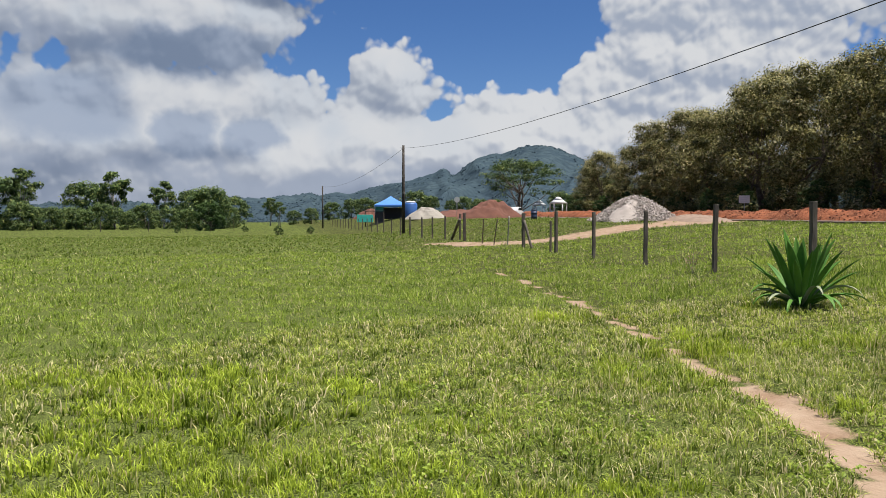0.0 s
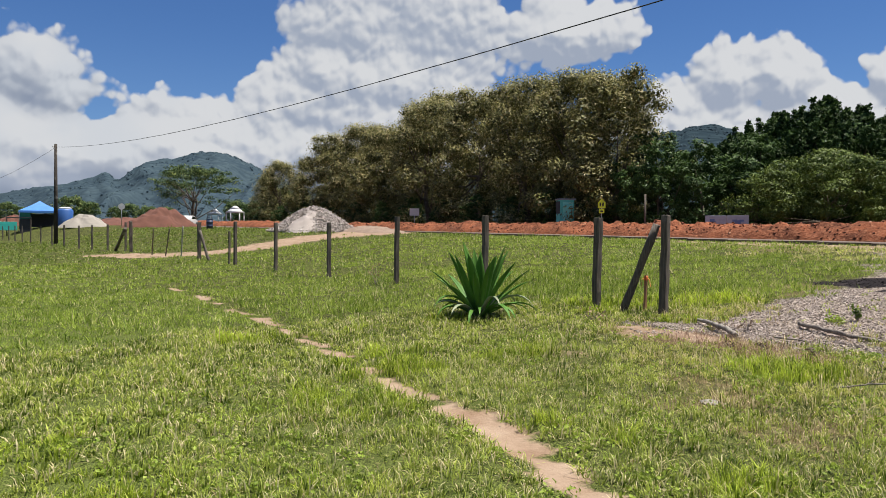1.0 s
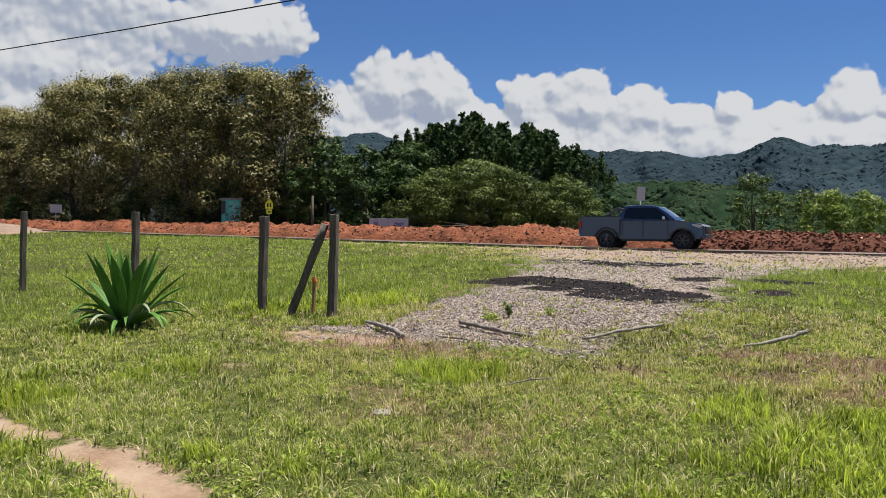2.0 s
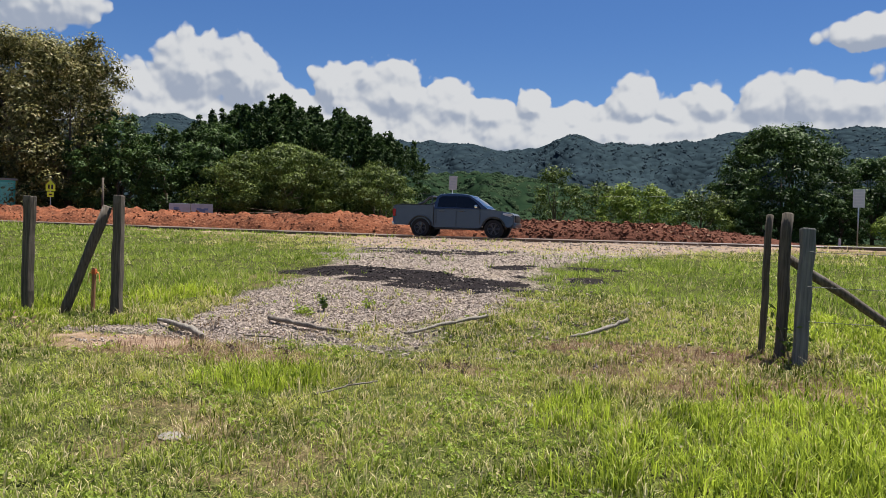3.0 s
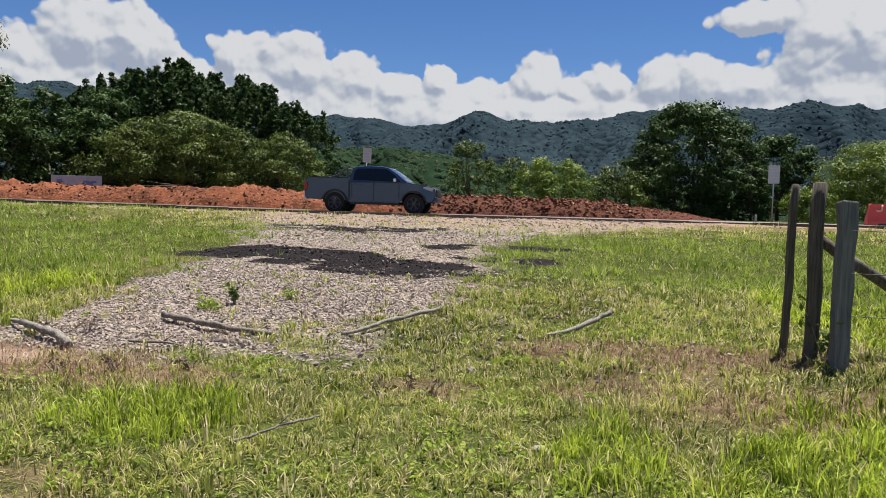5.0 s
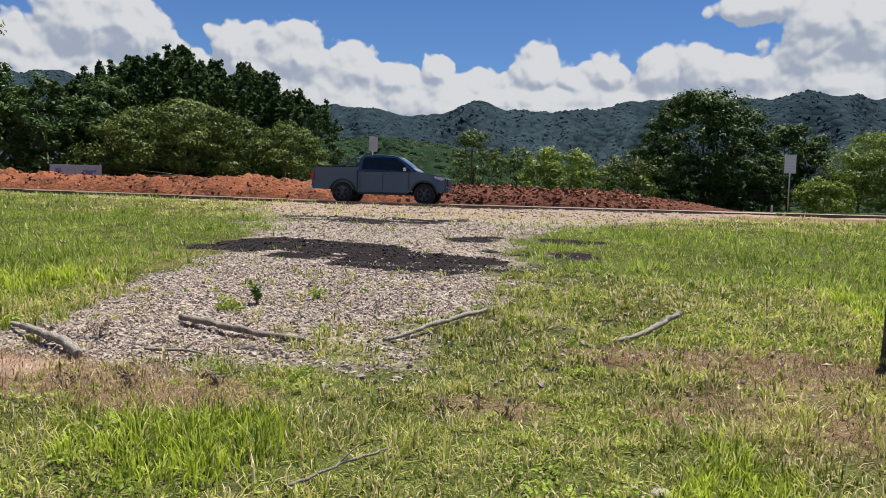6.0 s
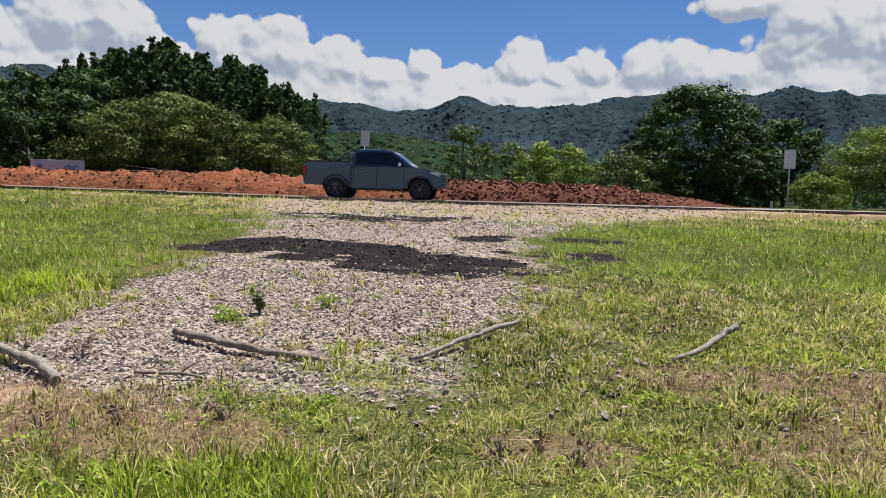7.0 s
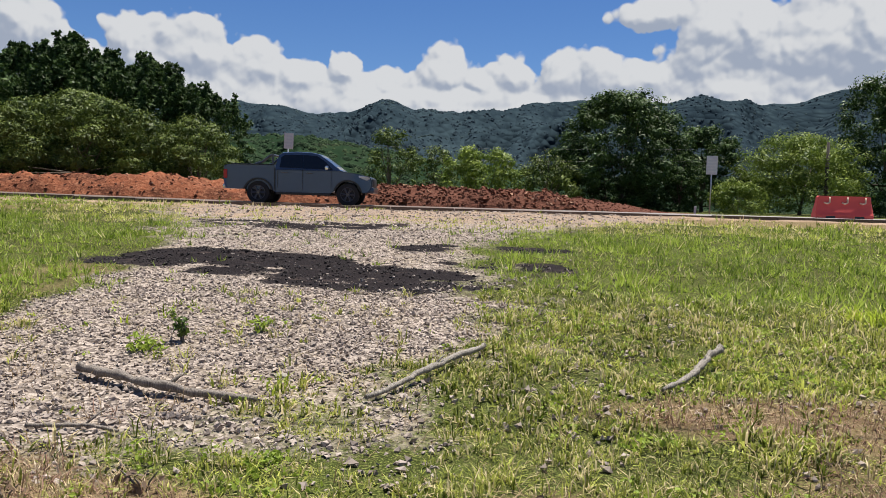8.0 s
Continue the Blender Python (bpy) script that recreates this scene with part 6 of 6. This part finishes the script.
MAT_RED_HEAP = plain("brown_red_soil", (0.105, 0.040, 0.025), 0.95, 0, 0.45, 1.2, 0.8)
hx, hy, hz = camp(74.5, 95)
heap("soil_mound", hx, hy, 3.3, 2.7, MAT_RED_HEAP, "cone-shaped heap of red soil beyond the pasture", 4, (1.0, 1.25), 0.9)
hx, hy, hz = camp(83.6, 165)
heap("soil_mound", hx, hy, 3.4, 2.6, MAT_RED_HEAP, "far cone-shaped heap of red soil", 5)
hx, hy, hz = camp(79.4, 108)
heap("sand_mound", hx, hy, 2.9, 1.9, MAT_SAND, "pale heap of sand near the blue tent", 6)
hx, hy, hz = camp(76.9, 120)
heap("soil_mound", hx, hy, 4.5, 1.3, MAT_RED_HEAP, "long low heap of red soil", 8, (1, 1.6))


def tent(at):
    ob = empty("market_tent", at, "blue pyramid-roofed work tent beyond the pasture", "tent")
    bm = bmesh.new()
    c = [bm.verts.new((x * 2.7, y * 2.7, 2.5)) for x, y in ((-1, -1), (1, -1), (1, 1), (-1, 1))]
    m_ = [bm.verts.new((x * 1.1, y * 1.1, 3.3)) for x, y in ((-1, -1), (1, -1), (1, 1), (-1, 1))]
    lo = [bm.verts.new((x * 2.72, y * 2.72, 2.2)) for x, y in ((-1, -1), (1, -1), (1, 1), (-1, 1))]
    t = bm.verts.new((0, 0, 4.0))
    for i in range(4):
        j = (i + 1) % 4
        bm.faces.new((c[i], c[j], m_[j], m_[i])), bm.faces.new((m_[i], m_[j], t)), bm.faces.new((lo[i], lo[j], c[j], c[i]))
    part("canopy", bm, MAT_BLUE, ob, "blue tarpaulin canopy")
    for x in (-2.6, 2.6):
        for y in (-2.6, 2.6):
            bm = bmesh.new()
            tube(bm, [(x, y, -0.2), (x, y, 2.5)], [0.05, 0.05], 8)
            part("leg", bm, MAT_STEEL, ob)
    bm = bmesh.new()
    box(bm, -2.5, 2.5, 2.3, 2.5, 0.1, 2.1, 0.05)
    part("back_wall", bm, MAT_DARK_PANEL, ob)
    bm = bmesh.new()
    box(bm, -2.55, -1.2, -2.5, -2.4, 0.0, 2.2, 0.04)
    part("side_curtain", bm, MAT_TARP_GREEN, ob, "green side curtain")


tx, ty, tz = camp(82.1, 128)
tent(pose(tx, ty, tz, 0, 0, 82))
tx, ty, tz = camp(83.5, 124)
stall = empty("market_stall", pose(tx, ty, tz, 0, 0, 82), "dark-roofed stall hung with turquoise tarpaulin", "stall")
bm = bmesh.new()
box(bm, -1.2, 2.0, -1.0, 1.0, 2.3, 2.42, 0.03)
part("roof", bm, MAT_DARK_PANEL, stall)
for x in (-1.1, 1.9):
    for y in (-0.9, 0.9):
        bm = bmesh.new()
        tube(bm, [(x, y, -0.2), (x, y, 2.35)], [0.05, 0.05], 8)
        part("leg", bm, MAT_POLE, stall)
bm = bmesh.new()
box(bm, 0.5, 1.9, -0.8, 0.8, 0.0, 2.2, 0.04)
part("back_wall", bm, MAT_DARK_PANEL, stall)
bm = bmesh.new()
box(bm, -2.4, 0.2, -1.1, -1.0, 0.55, 1.75, 0.03)
for v in bm.verts:
    v.co.y += 0.08 * math.sin(v.co.x * 5)
part("tarpaulin", bm, MAT_TARP_TEAL, stall, "turquoise tarpaulin")
tx, ty, tz = camp(80.6, 118)
tank = empty("water_tank", pose(tx, ty, tz), "large blue plastic water tank with white lid", "water tank")
bm = bmesh.new()
tube(bm, [(0, 0, 0), (0, 0, 0.1), (0, 0, 1.0), (0, 0, 1.1), (0, 0, 2.2), (0, 0, 2.45)], [1.0, 1.05, 1.05, 1.02, 1.05, 0.85], 24)
part("body", bm, MAT_BLUE_TANK, tank)
bm = bmesh.new()
tube(bm, [(0, 0, 2.45), (0, 0, 2.6), (0, 0, 2.72)], [0.86, 0.8, 0.3], 20)
part("lid", bm, MAT_WHITE, tank, "white lid")
tx, ty, tz = camp(77.1, 96)
disc = empty("road_sign", pose(tx, ty, tz, 0, 0, 77), "round white road sign on a post", "road sign", "signs along the road")
bm = bmesh.new()
tube(bm, [(0, 0.02, -0.2), (0, 0.02, 2.5)], [0.035, 0.035], 8)
part("pole", bm, MAT_STEEL, disc)
bm = bmesh.new()
tube(bm, [(0, -0.02, 2.4), (0, 0.0, 2.4)], [0.36, 0.36], 24)
part("panel", bm, MAT_WHITE, disc)
tx, ty, tz = camp(71.3, 72)
drum = empty("drum", pose(tx, ty, tz), "dark navy plastic drum on the grass", "drum")
bm = bmesh.new()
tube(bm, [(0, 0, 0), (0, 0, 0.28), (0, 0, 0.30), (0, 0, 0.32), (0, 0, 0.62), (0, 0, 0.64), (0, 0, 0.66), (0, 0, 0.92)], [0.28, 0.29, 0.31, 0.29, 0.29, 0.31, 0.29, 0.28], 18)
part("body", bm, MAT_NAVY, drum)
bm = bmesh.new()
tube(bm, [(0, 0, 0.92), (0, 0, 0.96)], [0.30, 0.29], 18)
part("rim", bm, MAT_NAVY, drum)


def pavilion(yaw, far, size, label):
    px, py, pz = camp(yaw, far)
    ob = empty("pavilion", pose(px, py, pz, 0, 0, yaw), label, "pavilion", "white pavilions")
    bm = bmesh.new()
    ring = [(1.25, 2.6), (0.7, 3.2), (0.55, 3.3), (0.62, 3.35), (0.2, 3.9)]
    tube(bm, [(0, 0, z * size) for r, z in ring], [r * size * 1.5 for r, z in ring], 8)
    part("roof", bm, MAT_WHITE, ob, "white tiered roof")
    for i in range(6):
        a = i * math.pi / 3
        bm = bmesh.new()
        tube(bm, [(1.6 * size * math.cos(a), 1.6 * size * math.sin(a), -0.2), (1.6 * size * math.cos(a), 1.6 * size * math.sin(a), 2.65 * size)], [0.09, 0.09], 8)
        part("column", bm, MAT_WHITE, ob)


pavilion(69.5, 120, 0.8, "small white garden pavilion with tiered roof")
pavilion(70.9, 150, 0.8, "far white-roofed pavilion beyond the soil heap")


def car(at, label):
    """A plain estate car seen far off: body, glass, wheels."""
    ob = empty("car", at, label, "car")
    out = [(-2.1, 0.35), (2.05, 0.35), (2.15, 0.7), (1.9, 0.92), (1.0, 1.0), (0.35, 1.48), (-1.5, 1.52), (-2.05, 1.0), (-2.15, 0.6)]
    bm = bmesh.new()
    strip_shell(bm, out, [(-0.85, 0.95), (-0.8, 1.0), (0.8, 1.0), (0.85, 0.95)])
    smooth_part("body", bm, MAT_WHITE, ob)
    for s in (-1, 1):
        bm = bmesh.new()
        vs = [bm.verts.new((x, s * 0.856, z)) for x, z in ((-1.75, 1.02), (0.8, 1.02), (0.3, 1.4), (-1.42, 1.42))]
        bm.faces.new(vs)
        part("side_window", bm, MAT_GLASS, ob)
        for x in (-1.35, 1.35):
            bm = bmesh.new()
            tube(bm, [(x, s * 0.70, 0.33), (x, s * 0.87, 0.33)], [0.33, 0.31], 18)
            part("wheel", bm, MAT_RUBBER, ob)


cx_, cy_, cz_ = camp(72.7, 118)
car(pose(cx_, cy_, cz_, 0, 0, 150), "white car parked behind the red soil heap")

# ---- grass, gravel and weeds ----
WALK_LINE = [(0.5, -0.6), (-1.0, 0.4), (-2.1, 2.5), (-4.0, 5.6)]


def scatter(density, x0, x1, y0, y1, rng):
    n = int(density * (x1 - x0) * (y1 - y0))
    return x0 + (x1 - x0) * rng.random(n), y0 + (y1 - y0) * rng.random(n)


def blades(name, x, y, a, height, width, material, rng, lean=0.8, segments=2, label="", category="grass"):
    """Arched tapering blades rooted at x, y, bending towards the angle a; one joined mesh."""
    n = len(x)
    z = land(x, y) - 0.01
    d = np.stack([np.cos(a), np.sin(a)], -1)
    bend = lean * (0.2 + 1.0 * rng.random(n)) * height
    face = a + np.pi / 2 + rng.normal(size=n) * 0.45
    s = np.stack([np.cos(face), np.sin(face)], -1) * width[:, None] * 0.5
    up = np.sqrt(np.maximum(height ** 2 - (bend * 0.85) ** 2, (0.22 * height) ** 2))
    root = np.stack([x, y, z], -1)
    flat = lambda v, zz: np.concatenate([v, zz[:, None]], -1)  # noqa: E731
    zero = np.zeros(n)
    at = lambda q, h: root + flat(d * bend[:, None] * q, up * h)  # noqa: E731
    if segments == 1:
        v = [root - flat(s, zero), root + flat(s, zero), at(1.0, 1.0)]
        f = [(0, 1, 2)]
    elif segments == 2:
        v = [root - flat(s, zero), root + flat(s, zero), at(0.3, 0.68) - flat(s * 0.9, zero), at(0.3, 0.68) + flat(s * 0.9, zero), at(1.0, 1.0)]
        f = [(0, 1, 3), (0, 3, 2), (2, 3, 4)]
    else:
        v = [root - flat(s * 0.8, zero), root + flat(s * 0.8, zero), at(0.16, 0.55) - flat(s, zero), at(0.16, 0.55) + flat(s, zero),
             at(0.55, 0.95) - flat(s * 0.75, zero), at(0.55, 0.95) + flat(s * 0.75, zero), at(1.0, 0.98)]
        f = [(0, 1, 3), (0, 3, 2), (2, 3, 5), (2, 5, 4), (4, 5, 6)]
    v = np.stack(v, 1)
    f = (np.array(f)[None] + np.arange(n)[:, None, None] * v.shape[1]).reshape(-1, 3)
    return tagged(raw(name, v.reshape(-1, 3), f, material), label, category, kind="stuff")


def turf_share(x, y):
    """How thickly grass grows at a place."""
    gravel, track, tar, dry = masks(x, y)
    patch = fbm(x * 1.7, y * 1.7, 3, 71)
    patch2 = fbm(x * 5.0, y * 5.0, 2, 77)
    g = smooth(gravel + (patch - 0.5) * 1.1 + (patch2 - 0.5) * 0.4, 0.35, 0.62)
    share = 1 - np.where(y > 19, 0.8, 0.96) * g
    share *= 1 - smooth(track + (patch2 - 0.5) * 0.7, 0.42, 0.7)
    share *= 1 - smooth(tar + (patch2 - 0.5) * 0.3, 0.4, 0.6) * 0.97
    share *= 1 - 0.6 * smooth(dry + (patch - 0.5) * 0.5, 0.35, 0.65)
    verge = smooth(y, 23.5, 26.5) * smooth(x, -12, -6) * (1 - smooth(x, 12, 20))
    share *= 1 - 0.8 * verge * smooth(patch, 0.3, 0.5)
    return share * (0.55 + 0.45 * smooth(patch2, 0.25, 0.55)) * (y < 29.1)


def tall_share(x, y):
    """Where the grass stands higher, in clumps."""
    c = smooth(fbm(x * 0.9, y * 0.9, 4, 88), 0.55, 0.8) * 0.8
    c = np.maximum(c, blob(x, y, -4.9, 7.7, 0.45, 0.6) * 0.9)
    c = np.maximum(c, blob(x, y, 0.6, 6.4, 2.2, 2.8) * 0.9 + 0.5 * (fbm(x * 1.6, y * 1.6, 3, 85) - 0.5) * (np.hypot(x - 0.6, y - 6.4) < 3.5))
    c = np.maximum(c, blob(x, y, 3.5, 12.5, 4.0, 4.0) * 0.6)
    c = np.maximum(c, blob(x, y, -12, 12.5, 4, 3) * 0.6)
    c = np.maximum(c, blob(x, y, -4.5, -0.2, 5.0, 2.0) * 0.42 + 0.5 * (fbm(x * 1.6, y * 1.6, 3, 84) - 0.5) * (y < 2.5))
    return c * (1 - 0.85 * blob(x, y, -3.4, 12.2, 1.6, 2.4)) * (1 - 0.8 * blob(x, y, -6.7, 7.5, 1.1, 1.2))


def build_grass():
    rng = np.random.default_rng(101)
    # nearest, farthest, tufts a square metre, blades a tuft, width, segments, extent
    bands = [(0.0, 4.2, 190, 12, 0.0074, 2, (-9, 3, -4, 10.5)), (4.2, 8.5, 135, 12, 0.0115, 2, (-13.5, 6, -8, 15)),
             (8.5, 17, 72, 8, 0.019, 1, (-22, 12, -13, 24)), (17, 34, 24, 6, 0.036, 1, (-39, 16, -20, 29)), (34, 80, 5.5, 6, 0.075, 1, (-84, 22, -38, 29))]
    for near, far, tufts, per, wide, seg, (x0, x1, y0, y1) in bands:
        x, y = scatter(tufts, x0, x1, y0, y1, rng)
        d = line_distance(x, y, WALK_LINE)
        # the side of the walk that lies ahead and towards the road
        seen = (d >= near) & (d < far) & (y > 0.42 * x - 3.0) & (y > 1.3 * x + 1.0)
        x, y = x[seen], y[seen]
        keep = rng.random(len(x)) < turf_share(x, y)
        x, y = x[keep], y[keep]
        tall = tall_share(x, y)
        size = (0.045 + 0.050 * rng.random(len(x))) * (1 + 1.15 * tall * (0.4 + 0.6 * (y > 2.5))) * (0.45 + 0.45 * fbm(x * 2.5, y * 2.5, 2, 91) + 0.75 * smooth(fbm(x * 6.5, y * 6.5, 2, 92), 0.3, 0.75))
        up = tall > 0.4
        parched = ~up & (blob(x, y, -3.0, 9.8, 5.5, 3.4) * 0.9 + (fbm(x * 0.8, y * 0.8, 3, 19) - 0.5) * 0.9 + 0.7 * smooth(y, 18, 21) * (x > -14) > 0.42)
        for name, pick, material, lean, label in (("grass", ~up & ~parched, MAT_GRASS, 1.05, "short green pasture grass with dry yellow blades"), ("dry_grass", parched, MAT_GRASS_DRY, 1.1, "short yellowing pasture grass near the gateway"), ("tall_grass", up, MAT_GRASS_TALL, 0.75, "taller bright green grass in clumps")):
            tx, ty, ts = (np.repeat(v[pick], per) for v in (x, y, size))
            a = rng.random(len(tx)) * 6.2832
            r = (0.012 + 0.5 * ts * (1 + far * 0.02)) * rng.random(len(tx)) ** 0.8
            bx, by = tx + r * np.cos(a), ty + r * np.sin(a)
            h = ts * (0.55 + 0.75 * rng.random(len(tx))) * (1.0 if seg > 1 else 1.1 + 0.004 * far)
            w = wide * (0.6 + 0.8 * rng.random(len(tx)))
            if near > 30:
                material = MAT_GRASS_FAR
            elif near > 8 and name != "dry_grass":
                material = MAT_GRASS_MID
            blades(name, bx, by, a + rng.normal(size=len(tx)) * 0.8, h, w, material, rng, lean, seg, label)


build_grass()


def build_ground_cover():
    rng = np.random.default_rng(202)
    # low broad-leaved weeds
    x, y = scatter(60, -9, 3, 0, 14, rng)
    keep = (fbm(x * 1.3, y * 1.3, 3, 15) > 0.53) & (rng.random(len(x)) < turf_share(x, y) + 0.05) & (line_distance(x, y, WALK_LINE) < 7.5) & (y > 0.8 * x)
    x, y = x[keep], y[keep]
    c = np.stack([x, y, land(x, y) + 0.03 + 0.02 * rng.random(len(x))], -1)
    tagged(leaves("weed_leaves", c, 0.05 + 0.05 * rng.random(len(x)), 11, 0.025, MAT_WEED, None, rng, 0.0, 0.4, 0.7), "low broad-leaved green weeds among the grass", "weeds", kind="stuff")
    # dead strands
    x, y = scatter(900, -9, 3, 1, 13, rng)
    g, t, tar, dry = masks(x, y)
    p = smooth(dry + (fbm(x * 2, y * 2, 3, 33) - 0.5) * 0.6, 0.3, 0.6) + 0.06
    keep = (rng.random(len(x)) < p * 0.9) & (t < 0.6)
    x, y = x[keep], y[keep]
    blades("dead_grass", x, y, rng.random(len(x)) * 6.2832, 0.05 + 0.12 * rng.random(len(x)) ** 2, 0.003 + 0.004 * rng.random(len(x)), MAT_STRAW, rng, 1.7, 2, "dead straw-coloured grass strands", "dead grass")
    # withered reddish plants
    x, y = scatter(1500, -7.5, 0.6, 8.0, 11.0, rng)
    dry = masks(x, y)[3]
    keep = rng.random(len(x)) < smooth(dry + (fbm(x * 3, y * 3, 2, 35) - 0.5) * 0.6, 0.45, 0.8)
    x, y = x[keep], y[keep]
    blades("withered_grass", x, y, rng.random(len(x)) * 6.2832, 0.04 + 0.10 * rng.random(len(x)) ** 1.6, 0.003 + 0.005 * rng.random(len(x)), MAT_WITHERED, rng, 2.2, 2, "withered red-brown grass and stalks in the gateway", "dead grass")
    # loose gravel
    x, y = scatter(760, -9.5, -0.5, 8.6, 20, rng)
    g, t, tar, dry = masks(x, y)
    keep = rng.random(len(x)) < smooth(g + (fbm(x * 1.7, y * 1.7, 3, 71) - 0.5) * 0.5, 0.3, 0.62) * (1 - 0.96 * smooth(tar, 0.3, 0.5)) * np.where(y > 14.5, 0.35, 1.0)
    x, y = x[keep], y[keep]
    s = 0.008 + 0.024 * rng.random(len(x)) ** 2.4
    tagged(stones("gravel_stones", np.stack([x, y, land(x, y) + s * 0.25], -1), s, MAT_STONE, None, 8), "loose pale pinkish gravel in the gateway", "gravel", kind="stuff")
    x, y = scatter(14, -11, 6, 18, 29, rng)
    g, t, tar, dry = masks(x, y)
    keep = rng.random(len(x)) < g
    x, y = x[keep], y[keep]
    tagged(stones("gravel_stones", np.stack([x, y, land(x, y) + 0.01], -1), 0.02 + 0.04 * rng.random(len(x)) ** 2, MAT_STONE, None, 9), "loose pale gravel beside the road", "gravel", kind="stuff")
    # single stones between the grass beside the gravel
    x, y = scatter(150, -5.6, 0.5, 8.4, 18, rng)
    keep = rng.random(len(x)) < blob(x, y, -3.6, 11.6, 2.2, 4.0) * smooth(fbm(x * 1.9, y * 1.9, 3, 64), 0.42, 0.65)
    x, y = x[keep], y[keep]
    s = 0.010 + 0.026 * rng.random(len(x)) ** 2
    tagged(stones("gravel_stones", np.stack([x, y, land(x, y) + s * 0.5], -1), s, MAT_STONE, None, 14), "scattered pale stones among the grass", "gravel", kind="stuff")
    # crumbs of broken tar
    x, y = scatter(300, -9.5, -1.8, 13, 18.5, rng)
    tar = masks(x, y)[2]
    keep = rng.random(len(x)) < smooth(tar, 0.4, 0.7) * (0.25 + 0.75 * smooth(fbm(x * 3, y * 3, 3, 61), 0.4, 0.65))
    x, y = x[keep], y[keep]
    s = 0.008 + 0.026 * rng.random(len(x)) ** 2
    tagged(stones("tar_crumbs", np.stack([x, y, land(x, y) + s * 0.2], -1), s, MAT_TAR_CRUMB, None, 12), "black crumbs of broken tar on the gravel", "tar", kind="stuff")
    # clods on the red soil
    x = np.concatenate([-80 + 70 * rng.random(4200), -10 + 15.3 * rng.random(4200)])
    u = 0.02 + 0.55 * rng.random(len(x))
    y, z = soil_surface(x, u)
    size = (0.025 + 0.12 * rng.random(len(x)) ** 2.6) * np.clip((5.6 - x) / 5, 0.35, 1) * np.where(x > -10, 1.0, 0.8)
    tagged(stones("soil_clods", np.stack([x, y, z + size * 0.15], -1), size, MAT_CLOD, None, 10), "loose clods of red soil on the heap", "soil", kind="stuff")


build_ground_cover()


def weed(x, y, height, spread_, n, size, material, label, seed, name="weed", category="weed"):
    rng = np.random.default_rng(seed)
    ob = empty(name, pose(x, y, ground_at(x, y)), label, category)
    tips = []
    for k in range(5):
        bm = bmesh.new()
        a = rng.random() * 6.283
        tip = Vector((math.cos(a) * spread_ * rng.random(), math.sin(a) * spread_ * rng.random(), height * (0.55 + 0.45 * rng.random())))
        tube(bm, [(0, 0, -0.03), tip * 0.5 + Vector((0, 0, 0.05 * height)), tip], [0.006, 0.005, 0.003], 5, False)
        part("stem", bm, MAT_BRANCH, ob)
        tips += [tuple(tip), tuple(tip * 0.7), tuple(tip * 0.45)]
    leaves("foliage", tips, [spread_ * 0.45] * len(tips), max(3, n // len(tips)), size, material, ob, rng, 0.2, 0.8, 0.5)


weed(-6.13, 11.55, 0.24, 0.09, 110, 0.05, MAT_WEED_DARK, "single dark green weed growing in the gravel", 1)
weed(-6.3, 11.24, 0.12, 0.16, 120, 0.045, MAT_WEED, "low green weed growing in the gravel", 2)
weed(-5.58, 11.85, 0.13, 0.16, 100, 0.045, MAT_WEED, "low green weed growing in the gravel", 3)
weed(-17.3, 10.05, 0.75, 0.4, 60, 0.06, MAT_STRAW, "dry brown weed stalks beside a fence post", 4)
weed(-0.25, 10.05, 0.55, 0.2, 130, 0.05, MAT_WEED_DARK, "green creeper and weeds between the gateposts", 5)
weed(-9.0, 9.0, 0.25, 0.3, 40, 0.05, MAT_STRAW, "dry grey weed stalks in the grass", 6)
for k, (wx, wy) in enumerate([(-3.55, 8.75), (-3.38, 8.6), (-3.75, 8.6), (-5.35, 8.9), (-7.2, 9.75), (-6.9, 9.95), (-5.9, 8.75), (-6.3, 8.6)]):
    weed(wx, wy, 0.12, 0.14, 45, 0.035, MAT_DEAD_LEAF, "withered dark brown weed among the grass", 20 + k)
for k, (sx, sy, sr) in enumerate([(-4.80, 6.05, 0.085), (-4.66, 6.1, 0.045), (-5.15, 10.75, 0.05), (-2.6, 7.6, 0.05), (-1.95, 5.95, 0.05)]):
    bm = bmesh.new()
    bmesh.ops.create_icosphere(bm, subdivisions=2, radius=sr)
    for v in bm.verts:
        v.co *= 1 + 0.35 * noise.noise(v.co * 1.1 / sr + Vector((k * 9, 0, 0)))
        v.co.z *= 0.3
    ob = part("stone", bm, MAT_STONE_PALE)
    ob.matrix_basis = pose(sx, sy, ground_at(sx, sy) + sr * 0.12, 0, 0, 40 * k)
    tagged(ob, "pale flat stone lying in the grass", "stone", "loose stones")
